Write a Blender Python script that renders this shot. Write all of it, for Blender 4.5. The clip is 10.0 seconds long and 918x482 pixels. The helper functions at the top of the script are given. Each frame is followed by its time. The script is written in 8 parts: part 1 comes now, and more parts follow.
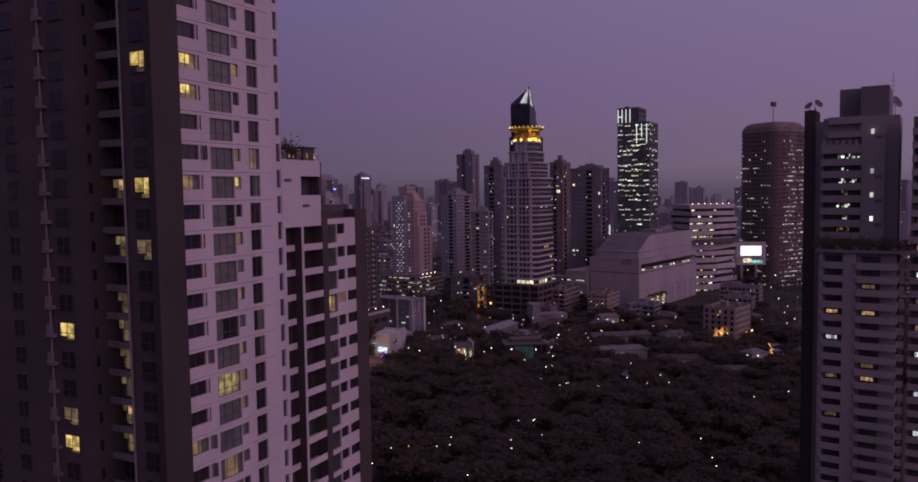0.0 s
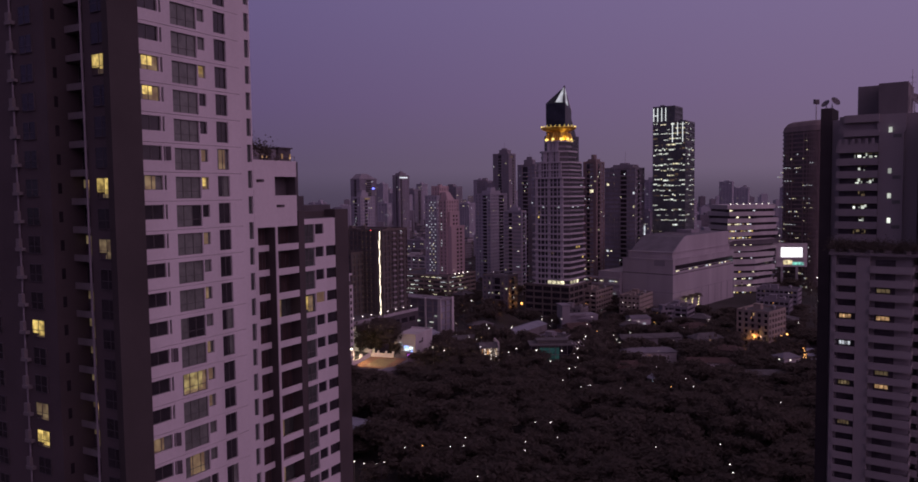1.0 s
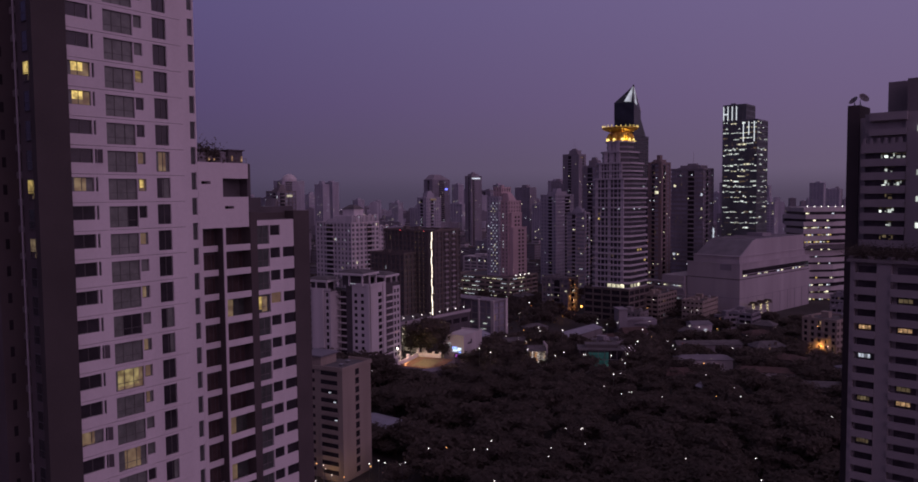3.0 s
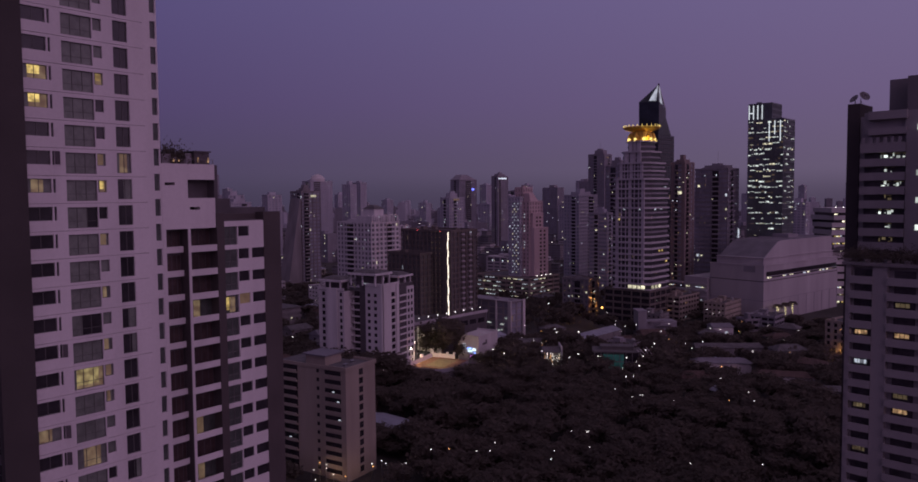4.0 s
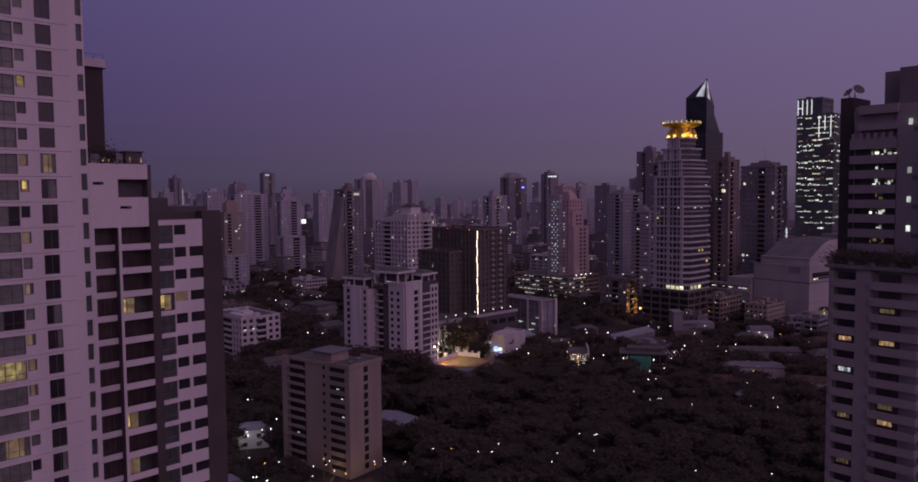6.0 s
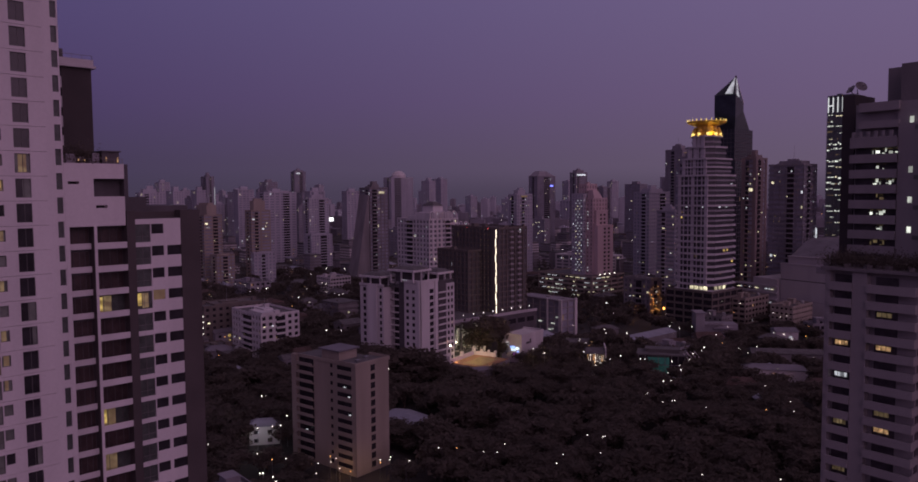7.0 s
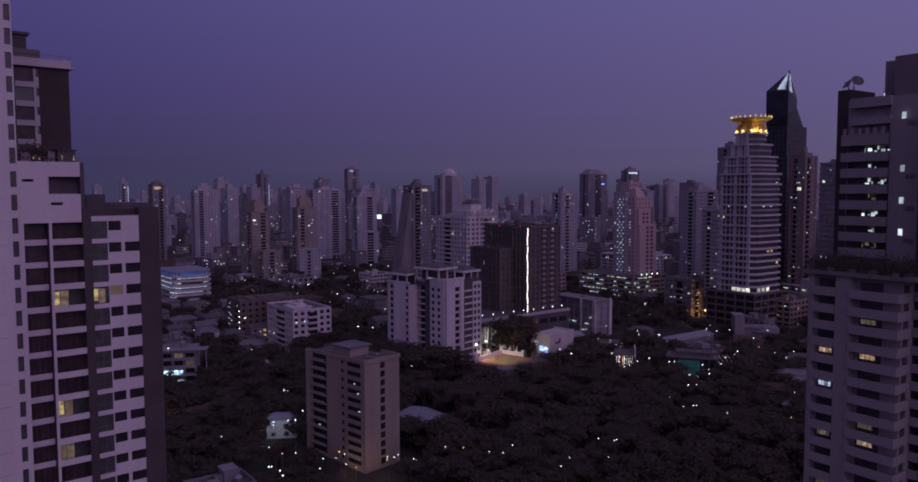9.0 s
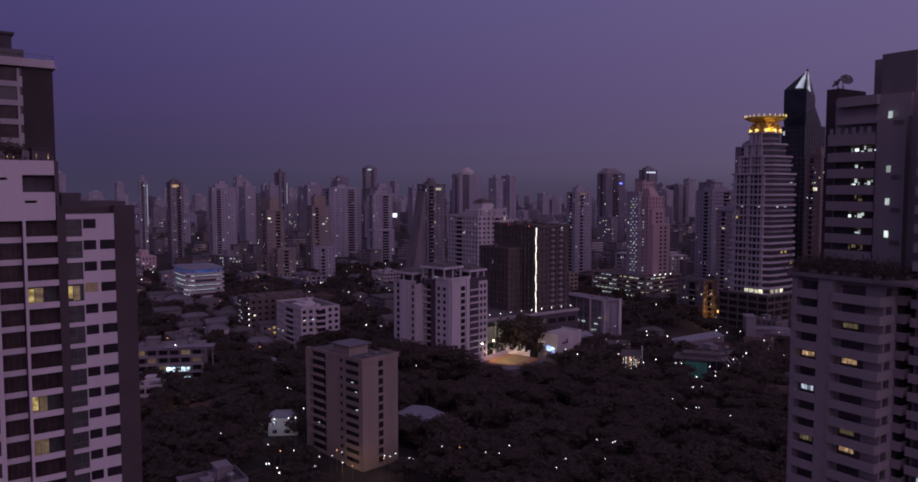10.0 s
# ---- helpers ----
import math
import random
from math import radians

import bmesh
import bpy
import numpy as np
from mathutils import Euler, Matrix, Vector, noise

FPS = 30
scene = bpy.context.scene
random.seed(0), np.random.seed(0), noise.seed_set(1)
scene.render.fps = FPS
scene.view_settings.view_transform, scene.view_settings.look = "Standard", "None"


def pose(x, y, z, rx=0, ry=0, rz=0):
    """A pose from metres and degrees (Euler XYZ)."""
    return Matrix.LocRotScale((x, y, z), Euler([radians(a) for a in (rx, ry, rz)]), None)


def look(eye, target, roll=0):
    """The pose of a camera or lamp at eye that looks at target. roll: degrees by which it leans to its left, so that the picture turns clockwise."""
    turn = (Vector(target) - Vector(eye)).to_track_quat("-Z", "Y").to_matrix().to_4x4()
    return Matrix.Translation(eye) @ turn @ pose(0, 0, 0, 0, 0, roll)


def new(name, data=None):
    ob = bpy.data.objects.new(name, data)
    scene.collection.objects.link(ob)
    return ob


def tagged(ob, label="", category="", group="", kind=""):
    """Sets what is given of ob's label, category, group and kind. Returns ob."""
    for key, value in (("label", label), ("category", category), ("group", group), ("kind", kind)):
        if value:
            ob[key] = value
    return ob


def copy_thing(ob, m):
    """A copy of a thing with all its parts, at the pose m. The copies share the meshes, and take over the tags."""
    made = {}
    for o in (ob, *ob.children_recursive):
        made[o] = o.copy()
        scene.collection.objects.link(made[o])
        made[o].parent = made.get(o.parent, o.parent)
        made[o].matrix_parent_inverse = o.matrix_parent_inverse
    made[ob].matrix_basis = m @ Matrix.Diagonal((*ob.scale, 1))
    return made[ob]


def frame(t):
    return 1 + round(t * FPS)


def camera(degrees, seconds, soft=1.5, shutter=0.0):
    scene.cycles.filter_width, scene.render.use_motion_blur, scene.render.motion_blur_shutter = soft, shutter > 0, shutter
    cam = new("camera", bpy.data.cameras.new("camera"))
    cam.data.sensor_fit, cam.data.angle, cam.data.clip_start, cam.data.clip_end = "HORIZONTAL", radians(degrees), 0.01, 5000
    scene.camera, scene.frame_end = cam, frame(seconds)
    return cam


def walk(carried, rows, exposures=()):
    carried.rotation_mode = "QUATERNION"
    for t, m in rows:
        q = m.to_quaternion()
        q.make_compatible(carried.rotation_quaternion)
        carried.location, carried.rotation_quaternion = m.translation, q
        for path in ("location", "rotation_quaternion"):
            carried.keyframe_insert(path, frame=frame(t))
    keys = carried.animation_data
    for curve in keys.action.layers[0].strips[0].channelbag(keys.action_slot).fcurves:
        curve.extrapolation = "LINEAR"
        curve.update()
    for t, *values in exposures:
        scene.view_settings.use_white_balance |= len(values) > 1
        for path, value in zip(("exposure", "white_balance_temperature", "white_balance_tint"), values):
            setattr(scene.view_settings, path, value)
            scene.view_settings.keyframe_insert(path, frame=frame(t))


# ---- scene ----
cam = camera(63.1, 10.0, soft=1.7)
PATH = [
    (0, (0.004, -0.06, 84.982), (-0.009, 1.936, 84.856), -0.8),
    (0.5, (4.121, 0.37, 84.99), (4.046, 2.364, 84.864), -0.8),
    (1, (8.25, 0.969, 85.011), (8.123, 2.961, 84.885), -0.7),
    (1.5, (12.342, 1.563, 85.02), (12.17, 3.551, 84.895), -0.7),
    (2, (16.365, 2.389, 84.986), (16.132, 4.371, 84.862), -0.7),
    (2.5, (20.453, 3.217, 84.989), (20.16, 5.192, 84.866), -0.6),
    (4, (32.503, 6.44, 85.079), (32.076, 8.391, 84.958), -0.5),
    (4.5, (36.49, 7.686, 85.108), (36.028, 9.628, 84.986), -0.5),
    (5, (40.452, 9.085, 85.083), (39.952, 11.018, 84.961), -0.5),
    (5.5, (44.347, 10.512, 85.075), (43.808, 12.434, 84.952), -0.5),
    (7, (55.126, 15.078, 85.245), (54.463, 16.961, 85.116), -0.4),
    (7.5, (58.564, 16.598, 85.266), (57.862, 18.466, 85.136), -0.3),
    (8, (61.885, 18.246, 85.262), (61.144, 20.099, 85.13), -0.3),
    (8.5, (65.098, 19.852, 85.288), (64.322, 21.69, 85.155), -0.2),
    (9, (68.199, 21.53, 85.302), (67.392, 23.355, 85.168), -0.2),
    (9.5, (71.166, 23.195, 85.381), (70.333, 25.008, 85.244), -0.1),
    (10, (74.036, 24.771, 85.398), (73.179, 26.573, 85.261), -0.0),
]
# the clip's own camera darkens a little and turns bluer on the way
EXPOSURES = [(0, 0.27, 6680, 8), (2.5, 0.13, 6400, 9), (5, 0.05, 6200, 9), (6.9, 0.07, 6680, 10), (7.5, 0.03, 6450, 10), (8, 0.02, 5350, 9), (9, 0.01, 5400, 9), (10, 0.04, 5950, 9)]
walk(cam, [(t, look(eye, target, roll)) for t, eye, target, roll in PATH], EXPOSURES)

# ---- light ----
# Dusk: a violet sky, paler low down, with the last afterglow low on the right behind the camera.
GLOW = Vector((0.80, -0.58, 0.16)).normalized()
world = bpy.data.worlds.new("dusk_sky")
scene.world = world
world.use_nodes = True
wt = world.node_tree
wt.nodes.clear()


def wnode(kind, **kw):
    n = wt.nodes.new(kind)
    for k, v in kw.items():
        if k == "op":
            n.operation = v
    return n


coord = wnode("ShaderNodeTexCoord")
norm = wnode("ShaderNodeVectorMath", op="NORMALIZE")
wt.links.new(coord.outputs["Generated"], norm.inputs[0])
sep = wnode("ShaderNodeSeparateXYZ")
wt.links.new(norm.outputs[0], sep.inputs[0])
ramp = wnode("ShaderNodeValToRGB")
wt.links.new(sep.outputs["Z"], ramp.inputs[0])
SKY = [(0.0, (0.049, 0.0385, 0.079)), (0.04, (0.051, 0.038, 0.085)), (0.12, (0.062, 0.042, 0.121)), (0.24, (0.072, 0.055, 0.157)), (0.5, (0.100, 0.078, 0.155)), (1.0, (0.114, 0.087, 0.138))]
els = ramp.color_ramp.elements
els[0].position, els[0].color = SKY[0][0], (*SKY[0][1], 1)
els[1].position, els[1].color = SKY[-1][0], (*SKY[-1][1], 1)
for p, c in SKY[1:-1]:
    el = els.new(p)
    el.color = (*c, 1)
dot = wnode("ShaderNodeVectorMath", op="DOT_PRODUCT")
dot.inputs[1].default_value = GLOW
wt.links.new(norm.outputs[0], dot.inputs[0])
lobe = wnode("ShaderNodeMapRange")
lobe.inputs["From Min"].default_value, lobe.inputs["From Max"].default_value = -0.15, 1.0
wt.links.new(dot.outputs["Value"], lobe.inputs["Value"])
powr = wnode("ShaderNodeMath", op="POWER")
powr.inputs[1].default_value = 2.4
wt.links.new(lobe.outputs[0], powr.inputs[0])
glow = wnode("ShaderNodeMix")
glow.data_type = "RGBA"
glow.blend_type = "ADD"
glow.inputs["Factor"].default_value = 1.0
tint = wnode("ShaderNodeMix")
tint.data_type = "RGBA"
tint.inputs["A"].default_value = (0, 0, 0, 1)
tint.inputs["B"].default_value = (0.46, 0.25, 0.38, 1)
wt.links.new(powr.outputs[0], tint.inputs["Factor"])
# a broad faint veil of light over the whole western side
wide = wnode("ShaderNodeVectorMath", op="DOT_PRODUCT")
wide.inputs[1].default_value = Vector((0.90, 0.30, 0.32)).normalized()
wt.links.new(norm.outputs[0], wide.inputs[0])
widef = wnode("ShaderNodeMapRange")
widef.inputs["From Min"].default_value, widef.inputs["From Max"].default_value = -0.5, 1.0
wt.links.new(wide.outputs["Value"], widef.inputs["Value"])
veil = wnode("ShaderNodeMix")
veil.data_type = "RGBA"
veil.inputs["A"].default_value = (0, 0, 0, 1)
veil.inputs["B"].default_value = (0.116, 0.083, 0.108, 1)
wt.links.new(widef.outputs[0], veil.inputs["Factor"])
both = wnode("ShaderNodeMix")
both.data_type = "RGBA"
both.blend_type = "ADD"
both.inputs["Factor"].default_value = 1.0
wt.links.new(ramp.outputs["Color"], both.inputs["A"])
wt.links.new(veil.outputs["Result"], both.inputs["B"])
wt.links.new(both.outputs["Result"], glow.inputs["A"])
wt.links.new(tint.outputs["Result"], glow.inputs["B"])
bg = wnode("ShaderNodeBackground")
bg.inputs["Strength"].default_value = 1.0
wt.links.new(glow.outputs["Result"], bg.inputs["Color"])
wout = wnode("ShaderNodeOutputWorld")
wt.links.new(bg.outputs[0], wout.inputs["Surface"])

sun = new("afterglow", bpy.data.lights.new("afterglow", "SUN"))
sun.data.energy, sun.data.angle, sun.data.color = 0.12, radians(50), (1.0, 0.66, 0.88)
sun.matrix_world = look(GLOW * 500, (0, 0, 0))


# ---- materials ----
def material(name, colour, rough=0.85, metal=0.0, vary=0.12, scale=0.35, fine=6.0, bump=0.0, spec=0.3, random_part=0.0, streaks=False):
    m = bpy.data.materials.new(name)
    m.use_nodes = True
    nt = m.node_tree
    b = nt.nodes["Principled BSDF"]
    b.inputs["Roughness"].default_value, b.inputs["Metallic"].default_value = rough, metal
    b.inputs["Specular IOR Level"].default_value = spec
    tc = nt.nodes.new("ShaderNodeNewGeometry")
    stretch = nt.nodes.new("ShaderNodeMapping")
    stretch.inputs["Scale"].default_value = (1, 1, 0.15 if streaks else 1)
    nt.links.new(tc.outputs["Position"], stretch.inputs[0])
    big, small = nt.nodes.new("ShaderNodeTexNoise"), nt.nodes.new("ShaderNodeTexNoise")
    big.inputs["Scale"].default_value, small.inputs["Scale"].default_value = scale, fine
    big.inputs["Detail"].default_value = 3
    nt.links.new(stretch.outputs[0], big.inputs["Vector"])
    nt.links.new(tc.outputs["Position"], small.inputs["Vector"])
    s = nt.nodes.new("ShaderNodeMath")
    s.operation = "MULTIPLY_ADD"
    s.inputs[1].default_value = 0.35
    nt.links.new(small.outputs["Fac"], s.inputs[0])
    nt.links.new(big.outputs["Fac"], s.inputs[2])
    last = s
    if random_part:
        info = nt.nodes.new("ShaderNodeObjectInfo")
        r = nt.nodes.new("ShaderNodeMath")
        r.operation = "MULTIPLY_ADD"
        r.inputs[1].default_value = random_part
        nt.links.new(info.outputs["Random"], r.inputs[0])
        nt.links.new(s.outputs[0], r.inputs[2])
        last = r
    mr = nt.nodes.new("ShaderNodeMapRange")
    mr.inputs["From Min"].default_value, mr.inputs["From Max"].default_value = 0.45, 0.95 + random_part
    mr.inputs["To Min"].default_value, mr.inputs["To Max"].default_value = 1 - vary, 1 + vary
    nt.links.new(last.outputs[0], mr.inputs[0])
    mul = nt.nodes.new("ShaderNodeVectorMath")
    mul.operation = "SCALE"
    mul.inputs[0].default_value = colour
    nt.links.new(mr.outputs[0], mul.inputs["Scale"])
    nt.links.new(mul.outputs[0], b.inputs["Base Color"])
    if bump:
        bp = nt.nodes.new("ShaderNodeBump")
        bp.inputs["Strength"].default_value = bump
        bp.inputs["Distance"].default_value = 0.05
        nt.links.new(small.outputs["Fac"], bp.inputs["Height"])
        nt.links.new(bp.outputs[0], b.inputs["Normal"])
    return m


def lamp_material(name, colour, strength, mottle=0.0, mscale=2.0):
    """A thing that gives off light; mottle breaks it up as curtains and furniture behind a window do."""
    m = bpy.data.materials.new(name)
    m.use_nodes = True
    nt = m.node_tree
    b = nt.nodes["Principled BSDF"]
    b.inputs["Base Color"].default_value = (*[c * 0.3 for c in colour], 1)
    b.inputs["Emission Color"].default_value = (*colour, 1)
    b.inputs["Emission Strength"].default_value = strength
    if mottle:
        tc = nt.nodes.new("ShaderNodeNewGeometry")
        info = nt.nodes.new("ShaderNodeObjectInfo")
        add = nt.nodes.new("ShaderNodeVectorMath")
        shift = nt.nodes.new("ShaderNodeMath")
        shift.operation = "MULTIPLY"
        shift.inputs[1].default_value = 90.0
        nt.links.new(info.outputs["Random"], shift.inputs[0])
        nt.links.new(tc.outputs["Position"], add.inputs[0])
        nt.links.new(shift.outputs[0], add.inputs[1])
        n = nt.nodes.new("ShaderNodeTexNoise")
        n.inputs["Scale"].default_value = mscale
        nt.links.new(add.outputs[0], n.inputs["Vector"])
        mr = nt.nodes.new("ShaderNodeMapRange")
        mr.inputs["From Min"].default_value, mr.inputs["From Max"].default_value = 0.35, 0.65
        mr.inputs["To Min"].default_value, mr.inputs["To Max"].default_value = strength * (1 - mottle), strength * (1 + mottle)
        nt.links.new(n.outputs["Fac"], mr.inputs[0])
        dim = nt.nodes.new("ShaderNodeMath")
        dim.operation = "MULTIPLY_ADD"
        dim.inputs[1].default_value, dim.inputs[2].default_value = 1.0, 0.45
        nt.links.new(info.outputs["Random"], dim.inputs[0])
        fin = nt.nodes.new("ShaderNodeMath")
        fin.operation = "MULTIPLY"
        nt.links.new(mr.outputs[0], fin.inputs[0])
        nt.links.new(dim.outputs[0], fin.inputs[1])
        nt.links.new(fin.outputs[0], b.inputs["Emission Strength"])
    return m


WHITE = material("white_paint", (0.58, 0.53, 0.555), 0.8, vary=0.10, scale=0.25, fine=3.0, bump=0.1, streaks=True)
CONDOW = material("aged_white_paint", (0.54, 0.50, 0.52), 0.85, vary=0.14, scale=0.2, streaks=True)
PALE = material("pale_paint", (0.50, 0.46, 0.47), 0.85, vary=0.14, scale=0.15, streaks=True)
GREYW = material("grey_paint", (0.24, 0.22, 0.25), 0.85, vary=0.15, scale=0.15, streaks=True)
BROWN = material("dark_brown_paint", (0.074, 0.060, 0.063), 0.8, vary=0.15, scale=0.2, bump=0.1)
PILLAR = material("charcoal_paint", (0.056, 0.046, 0.048), 0.8, vary=0.15, scale=0.2, bump=0.1)
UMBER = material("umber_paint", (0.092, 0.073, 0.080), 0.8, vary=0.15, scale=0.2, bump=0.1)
BROWN2 = material("brown_render", (0.135, 0.112, 0.104), 0.85, vary=0.2, scale=0.2, streaks=True)
TAN = material("tan_render", (0.30, 0.25, 0.22), 0.9, vary=0.15, scale=0.2, streaks=True)
PINK = material("pink_render", (0.50, 0.375, 0.385), 0.9, vary=0.12, scale=0.15, streaks=True)
CONC = material("stained_concrete", (0.20, 0.18, 0.19), 0.9, vary=0.25, scale=0.2, bump=0.2, streaks=True)
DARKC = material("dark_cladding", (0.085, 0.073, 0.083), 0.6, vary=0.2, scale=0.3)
ROOFG = material("roof_membrane", (0.115, 0.105, 0.11), 0.9, vary=0.25, scale=0.3)
GLASS = material("dark_window_glass", (0.032, 0.028, 0.034), 0.12, vary=0.4, scale=0.4, fine=1.2, spec=0.5)
BALGL = material("balcony_glass", (0.085, 0.074, 0.085), 0.3, vary=0.4, scale=0.5, fine=1.5)
CURTAIN = material("curtained_glass", (0.145, 0.155, 0.142), 0.35, vary=0.4, scale=0.9, fine=3.0, spec=0.5, random_part=0.2)
CURTD = material("dark_curtained_glass", (0.062, 0.068, 0.066), 0.35, vary=0.4, scale=0.9, fine=3.0, spec=0.5)
BANDW = material("grey_cladding", (0.43, 0.40, 0.43), 0.8, vary=0.15, scale=0.1, streaks=True)
TOWERD = material("smoked_glass", (0.040, 0.038, 0.046), 0.3, vary=0.4, scale=0.12, fine=0.5, spec=0.5)
TOWERGL = material("tower_glass", (0.025, 0.030, 0.036), 0.15, vary=0.4, scale=0.1, fine=0.5, spec=0.6)
FRAME = material("grey_window_frame", (0.16, 0.14, 0.15), 0.5, vary=0.1)
FRAMED = material("dark_window_frame", (0.095, 0.088, 0.090), 0.5, vary=0.1)
REDGL = material("blind_behind_glass", (0.058, 0.038, 0.040), 0.3, vary=0.4, scale=0.6, fine=2.0)
RTW = material("dusty_grey_render", (0.295, 0.268, 0.280), 0.9, vary=0.18, scale=0.15, streaks=True)
STEEL = material("galvanised_steel", (0.35, 0.34, 0.35), 0.45, 0.9, vary=0.2)
DISHM = material("weathered_dish_mesh", (0.20, 0.185, 0.20), 0.7, 0.3, vary=0.25)
GOLDM = material("gilded_metal", (0.80, 0.52, 0.09), 0.5, 0.35, vary=0.2, scale=0.6)
TILE_R = material("rust_roof_tiles", (0.085, 0.055, 0.05), 0.9, vary=0.3, scale=0.4, fine=5.0)
TILE_G = material("grey_roof_tiles", (0.11, 0.10, 0.105), 0.9, vary=0.3, scale=0.4, fine=5.0)
METALR = material("pale_metal_roof", (0.26, 0.26, 0.31), 0.55, 0.2, vary=0.15, scale=0.3)
GROUND = material("city_ground", (0.050, 0.044, 0.042), 0.95, vary=0.5, scale=0.02, fine=0.4)
ASPHALT = material("asphalt", (0.06, 0.057, 0.06), 0.9, vary=0.2, scale=0.1, fine=3.0)
COURT = material("clay_court", (0.22, 0.115, 0.075), 0.9, vary=0.25, scale=0.15)
BARK = material("bark", (0.08, 0.06, 0.05), 0.95, vary=0.3, scale=1.0)
LEAF = material("foliage", (0.112, 0.094, 0.082), 0.9, vary=0.12, scale=0.08, fine=0.6, spec=0.1, random_part=0.2)
# leaves let some light through
lt = LEAF.node_tree
lb = lt.nodes["Principled BSDF"]
thin = lt.nodes.new("ShaderNodeBsdfTranslucent")
thin.inputs["Color"].default_value = (0.150, 0.126, 0.108, 1)
leafmix = lt.nodes.new("ShaderNodeMixShader")
leafmix.inputs["Fac"].default_value = 0.5
lt.links.new(lb.outputs[0], leafmix.inputs[1])
lt.links.new(thin.outputs[0], leafmix.inputs[2])
lt.links.new(leafmix.outputs[0], lt.nodes["Material Output"].inputs["Surface"])
LIT_Y = lamp_material("lit_window_yellow", (1.0, 0.72, 0.22), 0.42, 0.6, 1.6)
TERL = lamp_material("warm_terrace_lamp", (1.0, 0.80, 0.45), 1.1, 0.6, 0.9)
LIT_M = lamp_material("half_lit_window", (0.95, 0.78, 0.32), 0.17, 0.7, 1.4)
LIT_W = lamp_material("lit_window_white", (0.85, 0.90, 1.0), 0.55, 0.7, 1.2)
LIT_O = lamp_material("lit_window_orange", (1.0, 0.60, 0.30), 0.30, 0.7, 1.8)
LIT_DIM = lamp_material("dim_window", (0.95, 0.72, 0.38), 0.07, 0.7, 1.4)
LIT_OFF = lamp_material("office_light", (1.0, 0.92, 0.62), 0.75, 0.6, 0.5)
LAMP_W = lamp_material("white_lamp", (1.0, 0.93, 0.85), 3.0)
LAMP_A = lamp_material("amber_lamp", (1.0, 0.47, 0.14), 2.6)
FLOODL = lamp_material("flood_lamp", (1.0, 0.90, 0.74), 9.0)
LAMP_B = lamp_material("blue_lamp", (0.15, 0.18, 1.0), 3.5)
LAMP_R = lamp_material("red_lamp", (1.0, 0.08, 0.12), 4.0)
STRIPM = lamp_material("white_light_strip", (1.0, 0.86, 0.68), 2.6)
FINL = lamp_material("fin_light", (0.92, 0.97, 1.0), 0.8)
GOLDL = lamp_material("gold_floodlight", (1.0, 0.72, 0.20), 1.4)
STRIPW = lamp_material("ceiling_strip_glow", (0.93, 1.0, 0.90), 0.72, 0.6, 0.5)
LAMP_S = lamp_material("street_lamp_glow", (1.0, 0.94, 0.86), 2.6)
MALLW = material("weathered_cladding", (0.38, 0.345, 0.37), 0.85, vary=0.15, scale=0.08, streaks=True)
ROOFM = material("grey_sheet_roof", (0.17, 0.155, 0.18), 0.6, 0.2, vary=0.2, scale=0.15)
TAUPE = material("taupe_render", (0.21, 0.165, 0.165), 0.9, vary=0.15, scale=0.15, streaks=True)
TAUPEGL = material("bronze_glass", (0.105, 0.085, 0.092), 0.35, vary=0.3, scale=0.12, fine=0.5)
# distant glass and walls: haze is put into these paler colours
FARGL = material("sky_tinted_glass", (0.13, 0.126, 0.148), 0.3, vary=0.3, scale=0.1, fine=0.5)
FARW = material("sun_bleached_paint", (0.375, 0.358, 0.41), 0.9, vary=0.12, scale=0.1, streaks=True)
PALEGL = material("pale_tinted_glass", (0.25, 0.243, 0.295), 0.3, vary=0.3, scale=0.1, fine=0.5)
OFFGL = material("blue_grey_curtain_wall", (0.105, 0.118, 0.125), 0.4, vary=0.35, scale=0.08, fine=0.5, spec=0.6)
SMOKE = material("smoked_window_glass", (0.098, 0.092, 0.096), 0.35, vary=0.35, scale=0.3, fine=1.0)
SCREEN = lamp_material("white_screen", (0.95, 0.97, 1.0), 1.5)
TEALM = lamp_material("teal_glow", (0.12, 0.50, 0.42), 0.042, 0.9, 0.9)


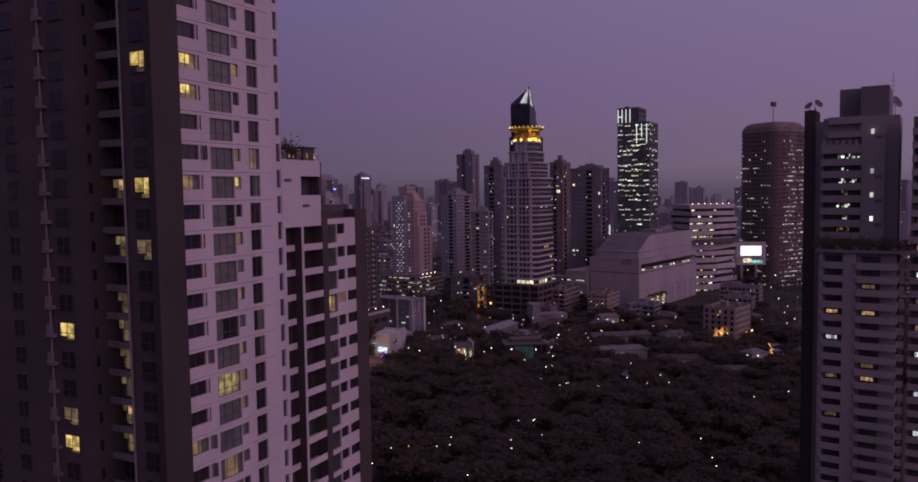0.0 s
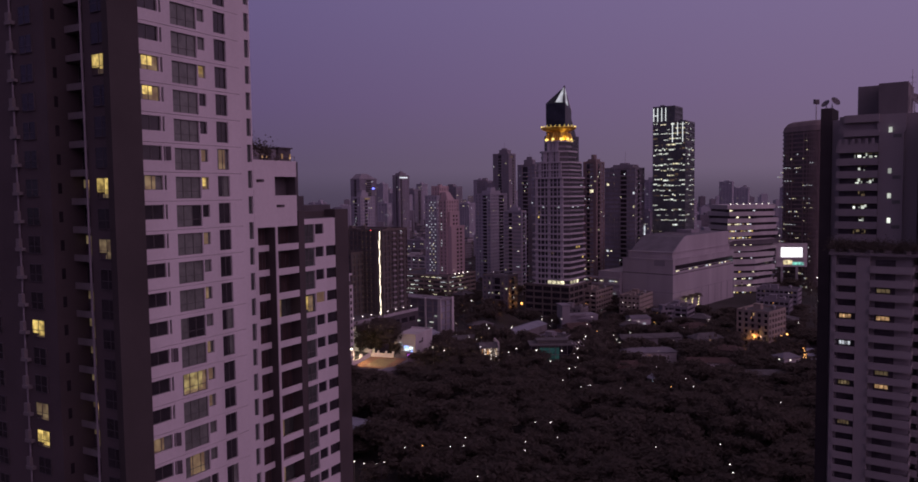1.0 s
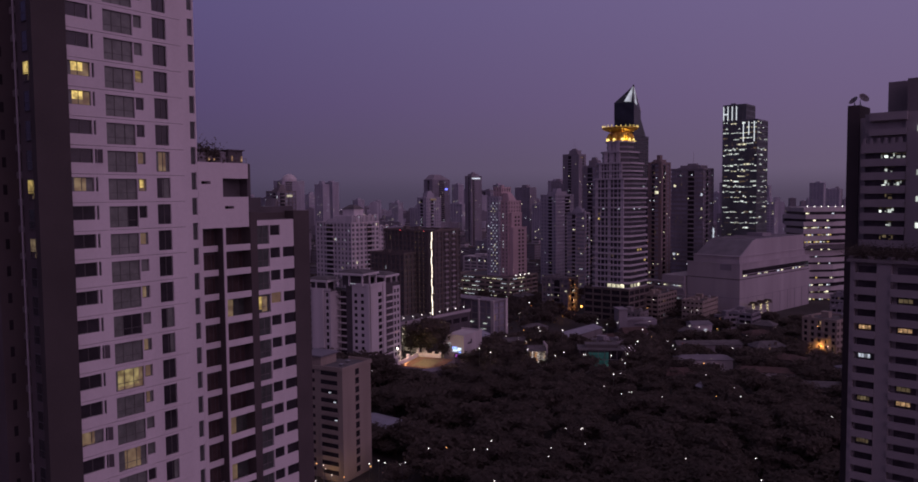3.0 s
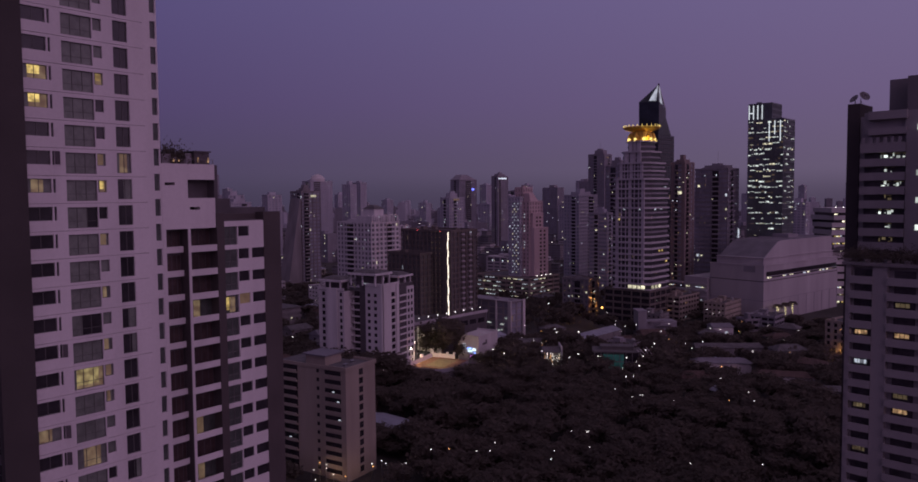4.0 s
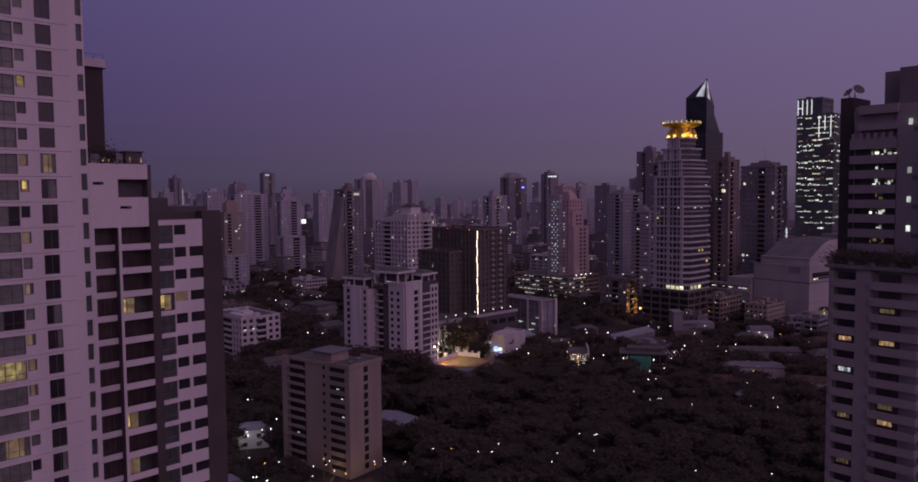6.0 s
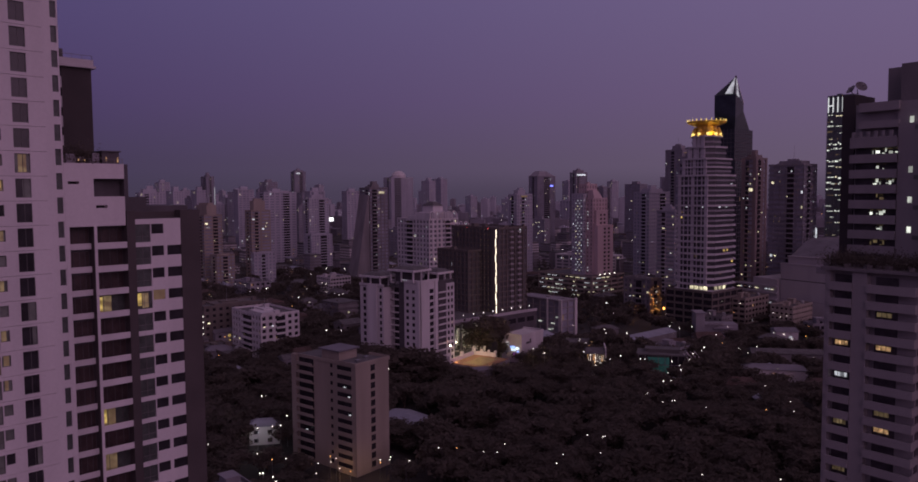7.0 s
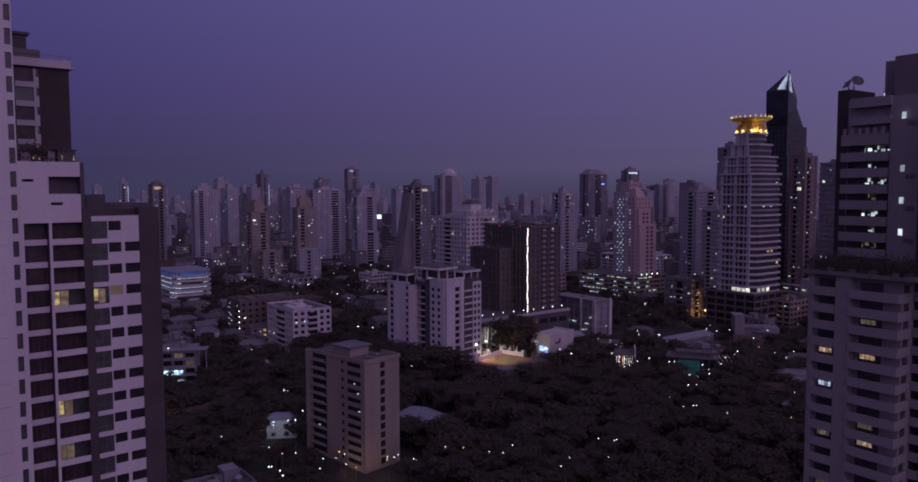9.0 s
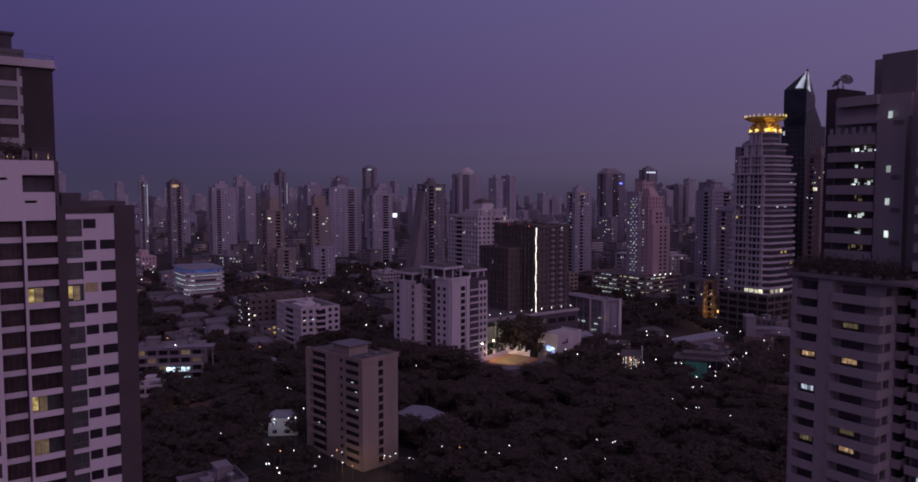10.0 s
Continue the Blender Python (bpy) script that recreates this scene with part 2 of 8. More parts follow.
# ---- mesh kit ----
class Geo:
    """Faces collected into one mesh."""

    def __init__(self):
        self.v, self.f = [], []

    def box(self, x0, x1, y0, y1, z0, z1):
        n = len(self.v)
        self.v += [(x0, y0, z0), (x1, y0, z0), (x1, y1, z0), (x0, y1, z0), (x0, y0, z1), (x1, y0, z1), (x1, y1, z1), (x0, y1, z1)]
        self.f += [(n, n + 3, n + 2, n + 1), (n + 4, n + 5, n + 6, n + 7), (n, n + 1, n + 5, n + 4), (n + 1, n + 2, n + 6, n + 5), (n + 2, n + 3, n + 7, n + 6), (n + 3, n, n + 4, n + 7)]
        return self

    def prism(self, poly, z0, z1, top=None):
        """A prism on a polygon (counter-clockwise); top: another polygon of as many corners."""
        n, k = len(self.v), len(poly)
        top = top or poly
        self.v += [(x, y, z0) for x, y in poly] + [(x, y, z1) for x, y in top]
        self.f += [tuple(range(n + k - 1, n - 1, -1)), tuple(range(n + k, n + 2 * k))]
        self.f += [(n + i, n + (i + 1) % k, n + k + (i + 1) % k, n + k + i) for i in range(k)]
        return self

    def tube(self, a, b, ra, rb, sides=6):
        a, b = Vector(a), Vector(b)
        q = (b - a).to_track_quat("Z", "Y")
        n = len(self.v)
        for p, r in ((a, ra), (b, rb)):
            for i in range(sides):
                w = 2 * math.pi * i / sides
                self.v.append(tuple(p + q @ Vector((r * math.cos(w), r * math.sin(w), 0))))
        self.f += [tuple(range(n + sides - 1, n - 1, -1)), tuple(range(n + sides, n + 2 * sides))]
        self.f += [(n + i, n + (i + 1) % sides, n + sides + (i + 1) % sides, n + sides + i) for i in range(sides)]
        return self

    def lathe(self, rings, sides=16, cx=0.0, cy=0.0):
        """Rings of (radius, z), closed at both ends."""
        n = len(self.v)
        for r, z in rings:
            self.v += [(cx + r * math.cos(2 * math.pi * i / sides), cy + r * math.sin(2 * math.pi * i / sides), z) for i in range(sides)]
        for j in range(len(rings) - 1):
            self.f += [(n + j * sides + i, n + j * sides + (i + 1) % sides, n + (j + 1) * sides + (i + 1) % sides, n + (j + 1) * sides + i) for i in range(sides)]
        self.f += [tuple(range(n + sides - 1, n - 1, -1)), tuple(range(n + (len(rings) - 1) * sides, n + len(rings) * sides))]
        return self

    def wall(self, xs, zs, y0, y1, is_open):
        """A wall of grid cells in one piece; is_open(x, z) tells by a cell's middle where an opening goes through."""
        at = {}

        def vert(i, j, y):
            key = (i, j, y)
            if key not in at:
                at[key] = len(self.v)
                self.v.append((xs[i], y, zs[j]))
            return at[key]

        full = {(i, j) for i in range(len(xs) - 1) for j in range(len(zs) - 1) if not is_open((xs[i] + xs[i + 1]) / 2, (zs[j] + zs[j + 1]) / 2)}
        for i, j in full:
            a, b, c, d = (i, j), (i + 1, j), (i + 1, j + 1), (i, j + 1)
            self.f.append(tuple(vert(*q, y0) for q in (a, b, c, d)))
            self.f.append(tuple(vert(*q, y1) for q in (d, c, b, a)))
            for (p, q), side in (((a, b), (i, j - 1)), ((b, c), (i + 1, j)), ((c, d), (i, j + 1)), ((d, a), (i - 1, j))):
                if side not in full:
                    self.f.append((vert(*q, y0), vert(*p, y0), vert(*p, y1), vert(*q, y1)))
        return self

    def mesh(self, name, mat):
        me = bpy.data.meshes.new(name)
        me.from_pydata(self.v, [], self.f)
        me.materials.append(mat)
        me.update()
        return me


def part(name, geo, mat, parent, label="", kind=""):
    """One mesh under a thing or a part."""
    me = geo if isinstance(geo, bpy.types.Mesh) else geo.mesh(name, mat)
    ob = new(name, me)
    ob.parent = parent
    return tagged(ob, label=label, kind=kind)


def joined(name, lots, parent, label="", kind="stuff"):
    """Many small pieces of several materials in one mesh: lots maps a material's name to (geo, material)."""
    v, f, idx, mats = [], [], [], []
    for geo, mat in lots.values():
        if geo.f:
            f += [tuple(q + len(v) for q in face) for face in geo.f]
            v += geo.v
            idx += [len(mats)] * len(geo.f)
            mats.append(mat)
    if not f:
        return None
    me = bpy.data.meshes.new(name)
    me.from_pydata(v, [], f)
    for mat in mats:
        me.materials.append(mat)
    me.polygons.foreach_set("material_index", idx)
    me.update()
    return part(name, me, None, parent, label, kind)


def lots_of(*mats):
    return {m.name: (Geo(), m) for m in mats}


def thing(name, m, label, category, group="", kind=""):
    ob = new(name)
    ob.empty_display_size = 0.5
    ob.matrix_world = m
    return tagged(ob, label, category, group, kind)


UNIT = {}


def unit_pane(mat):
    if mat.name not in UNIT:
        UNIT[mat.name] = Geo().box(0, 1, 0, 1, 0, 1).mesh("pane", mat)
    return UNIT[mat.name]


def pane(name, mat, parent, x0, x1, y0, y1, z0, z1, label=""):
    """A box on a shared unit mesh, under a thing or part at its origin."""
    ob = new(name, unit_pane(mat))
    ob.parent = parent
    ob.matrix_basis = Matrix.LocRotScale((x0, y0, z0), None, (x1 - x0, y1 - y0, z1 - z0))
    return tagged(ob, label)


def roof_bits(root, x0, x1, y0, y1, z, rng, wall, n=3):
    for i in range(n):
        w, d, h = rng.uniform(1.5, 4), rng.uniform(1.5, 3.5), rng.uniform(0.9, 2.4)
        x, y = rng.uniform(x0 + 1, max(x0 + 1.2, x1 - w - 1)), rng.uniform(y0 + 1, max(y0 + 1.2, y1 - d - 1))
        g = Geo().box(x, x + w, y, y + d, z, z + h).box(x - 0.15, x + w + 0.15, y - 0.15, y + d + 0.15, z + h, z + h + 0.15)
        part("rooftop_plant_room", g, wall, root)


def block(root, x0, x1, y0, y1, z0, z1, fh=3.1, band=1.2, bay=3.2, pier=1.0, wall=None, glass=None, inset=0.5, lit=0.04,
          lits=(), seed=1, parapet=1.0, roof=True, out=0.0, pier_out=0.0, bits=2, joined=False):
    """Storeys of recessed glass between solid floor bands and piers, with a parapet, a flat roof and lit windows."""
    rng = random.Random(seed)
    wall, glass = wall or PALE, glass or GLASS
    part("glazing", Geo().box(x0 + inset, x1 - inset, y0 + inset, y1 - inset, z0, z1 - 0.2), glass, root)
    n = max(1, round((z1 - z0) / fh))
    fh = (z1 - z0) / n
    relief = Geo()

    def bar(name, *q):
        if joined:
            relief.box(*q)
        else:
            pane(name, wall, root, *q)

    for k in range(n):
        z = z0 + k * fh
        bar("floor_band", x0 - out, x1 + out, y0 - out, y1 + out, max(0, z - band * 0.3), z + band * 0.7)
    if pier:
        o = pier_out + 0.004
        for a0, a1, horiz in ((x0, x1, True), (y0, y1, False)):
            m = max(1, round((a1 - a0) / bay))
            for i in range(m + 1):
                c = a0 + (a1 - a0) * i / m
                lo, hi = max(a0, c - pier / 2), min(a1, c + pier / 2)
                if horiz:
                    bar("pier", lo, hi, y0 - o, y0 + inset + 0.1, z0, z1)
                else:
                    bar("pier", x0 - o, x0 + inset + 0.1, lo, hi, z0, z1)
    if joined:
        part("facade_relief", relief, wall, root, kind="stuff")
    if roof:
        g = Geo().box(x0, x1, y0, y1, z1 - 0.25, z1)
        part("roof", g, ROOFG, root)
        g = Geo()
        for q in ((x0 - out, x1 + out, y0 - out, y0 + 0.25), (x0 - out, x1 + out, y1 - 0.25, y1 + out), (x0 - out, x0 + 0.25, y0 + 0.25, y1 - 0.25), (x1 - 0.25, x1 + out, y0 + 0.25, y1 - 0.25)):
            g.box(*q, z1 - 0.5, z1 + parapet)
        part("parapet", g, wall, root)
        roof_bits(root, x0, x1, y0, y1, z1, rng, wall, bits)
    if lit and lits:
        for a0, a1, side in ((x0, x1, "r"), (y0, y1, "l")):
            m = max(1, round((a1 - a0) / bay))
            for k in range(n):
                for i in range(m):
                    if rng.random() > lit:
                        continue
                    mat = rng.choice(lits)
                    c0, c1 = a0 + (a1 - a0) * i / m + pier / 2 + 0.1, a0 + (a1 - a0) * (i + 1) / m - pier / 2 - 0.1
                    if c1 - c0 > 1.4:
                        c1 = c0 + max(0.8, (c1 - c0) * rng.uniform(0.25, 0.6))
                    za, zb = z0 + k * fh + band * 0.7 + 0.05, z0 + (k + 1) * fh - band * 0.3 - 0.1
                    if side == "r":
                        pane("lit_window", mat, root, c0, c1, y0 + inset - 0.06, y0 + inset + 0.02, za, zb)
                    else:
                        pane("lit_window", mat, root, x0 + inset - 0.06, x0 + inset + 0.02, c0, c1, za, zb)


def dress(root, wr, wl, top, fh, seed, wall, lights=10):
    """Glazed bays with balcony slabs, small window lights and a stepped roof on a tower of wr by wl metres."""
    rng = random.Random(seed)
    n = int(top / fh)
    for length, front in ((wr, True), (wl, False)):
        if length < 9:
            continue
        w = rng.uniform(0.16, 0.3) * length
        a = rng.uniform(0.12, 0.8 - w / length) * length
        slabs = Geo()
        for k in range(1, n):
            z = k * fh
            if front:
                slabs.box(a - 0.3, a + w + 0.3, -1.1, -0.06, z - 0.1, z + 0.85)
            else:
                slabs.box(-1.1, -0.06, a - 0.3, a + w + 0.3, z - 0.1, z + 0.85)
        bay = (a, a + w, -0.05, 0.3) if front else (-0.05, 0.3, a, a + w)
        part("glazed_bay", Geo().box(*bay, 0, top - 1.0), GLASS, root)
        part("balcony_relief", slabs, wall, root, kind="stuff")
    lamps = lots_of(LIT_W, LIT_DIM, LIT_OFF)
    for g, mat in lamps.values():
        for i in range(lights):
            z = fh * rng.randrange(1, max(2, n)) + 1.3
            if rng.random() < 0.5:
                q = rng.uniform(0.6, max(0.8, wr - 1.8))
                g.box(q, q + rng.uniform(0.5, 1.1), -0.16, -0.05, z, z + rng.uniform(0.4, 0.9))
            else:
                q = rng.uniform(0.6, max(0.8, wl - 1.8))
                g.box(-0.16, -0.05, q, q + rng.uniform(0.5, 1.1), z, z + rng.uniform(0.4, 0.9))
    joined("window_light", lamps, root)
    a, c = rng.uniform(0.12, 0.25), rng.uniform(0.6, 0.85)
    h = rng.uniform(2.5, 5.5) if top > 40 else 0.9
    g = Geo().box(wr * a, wr * c, wl * a, wl * c, top, top + h).box(wr * 0.35, wr * 0.6, wl * 0.35, wl * 0.6, top + h, top + h + (rng.uniform(1.5, 4) if top > 40 else 0.8))
    part("roof_storey", g, wall, root)
    if rng.random() < 0.6:
        part("antenna", Geo().tube((wr * 0.45, wl * 0.45, top + h), (wr * 0.45, wl * 0.45, top + h + rng.uniform(5, 11)), 0.18, 0.08, 5), STEEL, root)


# ---- ground ----
gr = Geo()
XS = [-9000, -4000, -2000, -1000, -500, -250, 0, 250, 500, 1000, 2000, 4000, 9000]
for i, gx in enumerate(XS[:-1]):
    for j, gy in enumerate(XS[:-1]):
        n0 = len(gr.v)
        gr.v += [(gx, gy, 0), (XS[i + 1], gy, 0), (XS[i + 1], XS[j + 1], 0), (gx, XS[j + 1], 0)]
        gr.f.append((n0, n0 + 1, n0 + 2, n0 + 3))
gob = new("ground", gr.mesh("ground", GROUND))
tagged(gob, "dark city ground between houses and gardens", "ground", kind="structure")

# ---- the white and brown apartment tower beside the camera ----
FH = 2.94
BASE = 2.52
tower = thing("apartment_tower", pose(-28.48, 69.43, -0.22, 0, 0, 64), "tall white and dark brown apartment tower with gridded windows", "apartment building")
TOP = BASE + 40 * FH
rng = random.Random(5)
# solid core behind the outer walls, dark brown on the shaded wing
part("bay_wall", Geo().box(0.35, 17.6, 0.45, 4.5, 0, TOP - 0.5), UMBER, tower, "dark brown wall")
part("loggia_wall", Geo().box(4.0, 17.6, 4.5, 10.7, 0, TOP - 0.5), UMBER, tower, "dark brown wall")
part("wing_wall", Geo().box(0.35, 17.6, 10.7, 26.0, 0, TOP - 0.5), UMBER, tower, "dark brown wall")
part("corner_pillar", Geo().box(-0.35, 2.95, -0.25, 0.44, 0, TOP + 1.2).box(-0.35, 0.34, 0.44, 0.62, 0, TOP + 1.2), PILLAR, tower, "charcoal corner pillar")
# white facade panels between the window openings, storey by storey
COLS = [(2.96, 5.40, 1.15, 2.60), (5.57, 5.82, 1.15, 2.60), (6.92, 10.19, 0.25, 2.50), (10.30, 11.26, 1.18, 2.50), (12.51, 14.19, 0.40, 2.65)]
for k in range(6, 40):
    F = BASE + k * FH
    xs = sorted({2.96, 16.0} | {q for col in COLS for q in col[:2]})
    zs = sorted({F + 0.02, F + FH - 0.02} | {F + q for col in COLS for q in col[2:]})
    part("facade_panel", Geo().wall(xs, zs, 0, 0.44, lambda x, z: any(p[0] < x < p[1] and F + p[2] < z < F + p[3] for p in COLS)), WHITE, tower)
    xs, zs = [16.0, 16.93, 17.62, 17.78], [F, F + 0.39, F + 1.35, F + FH]
    part("stair_panel", Geo().wall(xs, zs, 0, 0.44, lambda x, z: 16.93 < x < 17.62 and not F + 0.39 < z < F + 1.35), WHITE, tower)
part("stair_glass", Geo().box(16.9, 17.65, 0.25, 0.43, BASE + 6 * FH, TOP - 1), CURTD, tower)
part("base_wall", Geo().box(2.96, 17.78, 0, 0.44, 0, BASE + 6 * FH), WHITE, tower)
part("roof_parapet", Geo().box(2.96, 17.78, 0, 0.44, TOP, TOP + 1.2).box(17.34, 17.78, 0.45, 26, TOP - 0.5, TOP + 1.2).box(0.35, 17.3, 0.5, 25.9, TOP - 0.4, TOP - 0.1), WHITE, tower)
LITS = {(28, 0): LIT_DIM, (32, 0): LIT_Y, (31, 0): LIT_Y, (21, 2): LIT_M, (19, 0): LIT_DIM, (18, 2): LIT_DIM}
SMALL = {32: LIT_Y, 29: LIT_DIM, 28: LIT_Y, 26: LIT_DIM, 24: LIT_DIM, 22: LIT_DIM, 21: LIT_DIM, 20: LIT_DIM}
for k in range(6, 40):
    F = BASE + k * FH
    for c, (a, b, lo, hi) in enumerate(COLS):
        if c in (1,):
            pane("side_light", GLASS, tower, a, b, 0.2, 0.26, F + lo, F + hi)
            continue
        dark = CURTAIN if c in (2,) else GLASS
        mat = LITS.get((k, c), dark)
        if c == 3:
            mat = SMALL.get(k, GLASS if rng.random() < 0.5 else CURTAIN)
        if c == 4 and k in (29,):
            mat = LIT_DIM
        win = thing("window", Matrix(), "", "")
        win.parent = tower
        win.matrix_basis = Matrix.Translation((a, 0.2, F + lo))
        w, h = b - a, hi - lo
        if mat in (LIT_Y, LIT_O, LIT_DIM, LIT_M) and w > 0.6:
            p, q = w * rng.uniform(0.1, 0.3), w * rng.uniform(0.62, 0.85)
            low = h * rng.uniform(0.15, 0.4)
            pane("pane", CURTAIN, win, 0.03, p, 0.05, 0.08, 0.03, h - 0.03, "curtained pane")
            pane("pane", mat, win, p, q, 0.05, 0.08, low, h - 0.03, "lit pane")
            pane("pane", LIT_DIM, win, p, q, 0.05, 0.08, 0.03, low)
            pane("pane", LIT_DIM if mat != LIT_DIM else CURTAIN, win, q, w - 0.03, 0.05, 0.08, 0.03, h - 0.03)
        elif c in (2, 4):
            p = w * rng.uniform(0.35, 0.7)
            pane("pane", dark, win, 0.03, p, 0.05, 0.08, 0.03, h - 0.03)
            pane("pane", CURTAIN if rng.random() < (0.85 if c == 2 else 0.25) else GLASS, win, p, w - 0.03, 0.052, 0.082, 0.03, h - 0.03)
        else:
            pane("pane", mat, win, 0.03, w - 0.03, 0.05, 0.08, 0.03, h - 0.03)
        fr = Geo().box(0, 0.06, 0, 0.1, 0, h).box(w - 0.06, w, 0, 0.1, 0, h).box(0.06, w - 0.06, 0, 0.1, 0, 0.06).box(0.06, w - 0.06, 0, 0.1, h - 0.06, h)
        if c == 2:
            for q in (0.33, 0.66):
                fr.box(w * q - 0.03, w * q + 0.03, 0.01, 0.1, 0.06, h - 0.06)
            fr.box(0.06, w - 0.06, 0.012, 0.1, 0.72, 0.77)
        if c == 0:
            fr.box(w * 0.5 - 0.03, w * 0.5 + 0.03, 0.01, 0.1, 0.06, h - 0.06)
        if c == 4:
            fr.box(w * 0.55 - 0.03, w * 0.55 + 0.03, 0.01, 0.1, 0.06, h - 0.06)
        part("frame", fr, FRAMED, win)
# shaded wing: windows, balconies and ledges
DLIT = {(32, 0): LIT_Y, (28, 0): LIT_Y, (26, 0): LIT_DIM, (23, 2): LIT_Y, (19, 2): LIT_Y, (20, 2): LIT_DIM, (28, 1): LIT_O, (26, 1): LIT_DIM, (24, 1): LIT_DIM, (23, 1): LIT_DIM, (21, 1): LIT_DIM, (20, 1): LIT_O, (19, 1): LIT_DIM, (22, 1): LIT_DIM}
for k in range(6, 40):
    F = BASE + k * FH
    # deep loggia between two bays: pale slab fronts, a pale drain pipe, slit windows in the return wall
    part("balcony_slab", Geo().box(2.5, 2.65, 4.5, 10.7, F - 0.28, F + 0.42).box(2.65, 4.0, 4.5, 10.7, F - 0.28, F - 0.06), CONC, tower)
    pane("slit_window", GLASS, tower, 1.1, 1.5, 10.66, 10.71, F + 0.9, F + 2.0)
    part("ledge", Geo().box(0.0, 0.35, 16.2, 16.8, F + 1.1, F + 2.1).box(-0.1, 0.35, 15.6, 16.8, F + 0.8, F + 1.15), CONC, tower)
    for c, (a, b, lo, hi) in enumerate(((0.75, 3.15, 0.35, 2.35), (9.0, 10.65, 0.15, 2.4), (12.7, 14.9, 0.6, 2.45), (20.6, 22.4, 0.5, 2.3))):
        win = thing("window", Matrix(), "", "")
        win.parent = tower
        win.matrix_basis = Matrix.Translation((3.86 if c == 1 else 0.2, a, F + lo))
        w, h = b - a, hi - lo
        mat = DLIT.get((k, c), GLASS)
        if (k, c) in DLIT:
            low = h * (rng.uniform(0.12, 0.35) if c != 1 else 0.5)
            pane("pane", mat, win, 0.03, 0.06, 0.03, w * 0.52, low, h - 0.03, "lit pane")
            pane("pane", LIT_DIM if c == 1 else mat, win, 0.03, 0.06, w * 0.52, w - 0.03, low + 0.2, h - 0.03)
            pane("pane", LIT_DIM, win, 0.03, 0.06, 0.03, w * 0.6, 0.03, low)
        else:
            pane("pane", mat, win, 0.03, 0.06, 0.03, w - 0.03, 0.03, h - 0.03)
        fr = Geo().box(0, 0.15, 0, 0.06, 0, h).box(0, 0.15, w - 0.06, w, 0, h).box(0, 0.15, 0.06, w - 0.06, 0, 0.06).box(0, 0.15, 0.06, w - 0.06, h - 0.06, h)
        fr.box(0.0, 0.15, w / 2 - 0.03, w / 2 + 0.03, 0.06, h - 0.06).box(0.01, 0.15, 0.06, w - 0.06, h * 0.4, h * 0.4 + 0.05)
        part("frame", fr, DARKC, win)
part("drain_pipe", Geo().tube((0.1, 4.42, 20), (0.1, 4.42, TOP - 1), 0.11, 0.11, 8), GREYW, tower)
part("drain_pipe", Geo().tube((0.2, 16.3, 20), (0.2, 16.3, TOP - 1), 0.10, 0.10, 8), GREYW, tower)
# casements that stand open
for k in (16, 18, 19, 22, 29, 35):
    sash = part("open_casement", Geo().box(0, 0.5, -0.04, 0.0, 0, 1.4), DARKC, tower)
    sash.matrix_basis = pose(5.85, 0.02, BASE + k * FH + 1.18, 0, 0, -35)

# ---- its lower wing, stepped down from the tower ----
wing = thing("apartment_wing", pose(-28.48, 69.43, -0.22, 0, 0, 64), "lower white and brown apartment wing with staggered balconies", "apartment building")
part("wall", Geo().box(17.8, 34.9, 1.7, 14, 0, 83.2), BROWN, wing, "dark brown core wall")
part("end_wall", Geo().box(32.2, 34.95, -0.05, 1.69, 0, 83.4).box(34.5, 34.95, 1.69, 14, 0, 83.4), BROWN, wing, "dark brown end wall")
part("dark_pillar", Geo().box(25.05, 26.1, -0.12, 1.69, 0, 83.4), BROWN, wing, "dark brown pillar")
# thin dark sheet stands in for the shade at the recess back
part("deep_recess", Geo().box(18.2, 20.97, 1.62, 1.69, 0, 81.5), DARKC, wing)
# brown sheet on the white fin's return, painting its shadow
part("fin_side", Geo().box(20.98, 21.035, 0.0, 1.61, 0, 81.5), BROWN, wing)
part("fin", Geo().box(21.04, 21.37, -0.1, 1.69, 0, 81.56), WHITE, wing)
# white crown storey with its openings
g = Geo().box(17.79, 18.2, -0.02, 1.6, 81.56, 89.45).box(18.2, 19.5, -0.02, 1.6, 81.56, 86.85).box(18.2, 19.5, -0.02, 1.6, 87.2, 89.45)
g.box(19.5, 21.2, -0.02, 1.6, 81.56, 89.45).box(21.2, 24.95, -0.02, 1.6, 87.55, 89.45)
g.box(21.2, 21.4, -0.02, 1.6, 81.56, 85.3).box(21.4, 22.8, -0.02, 1.6, 81.56, 83.85).box(21.4, 22.8, -0.02, 1.6, 84.2, 85.3).box(22.8, 24.95, -0.02, 1.6, 81.56, 85.3)
part("crown_wall", g, WHITE, wing)
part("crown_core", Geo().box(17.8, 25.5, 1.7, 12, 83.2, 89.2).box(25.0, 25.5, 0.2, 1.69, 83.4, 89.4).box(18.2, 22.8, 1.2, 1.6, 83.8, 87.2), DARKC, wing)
CLIT = {(23, "b"): LIT_Y, (23, "g"): LIT_Y, (18, "b"): LIT_Y, (16, "b"): LIT_DIM, (23, "w"): LIT_DIM, (13, "b"): LIT_DIM, (12, "g"): LIT_DIM}
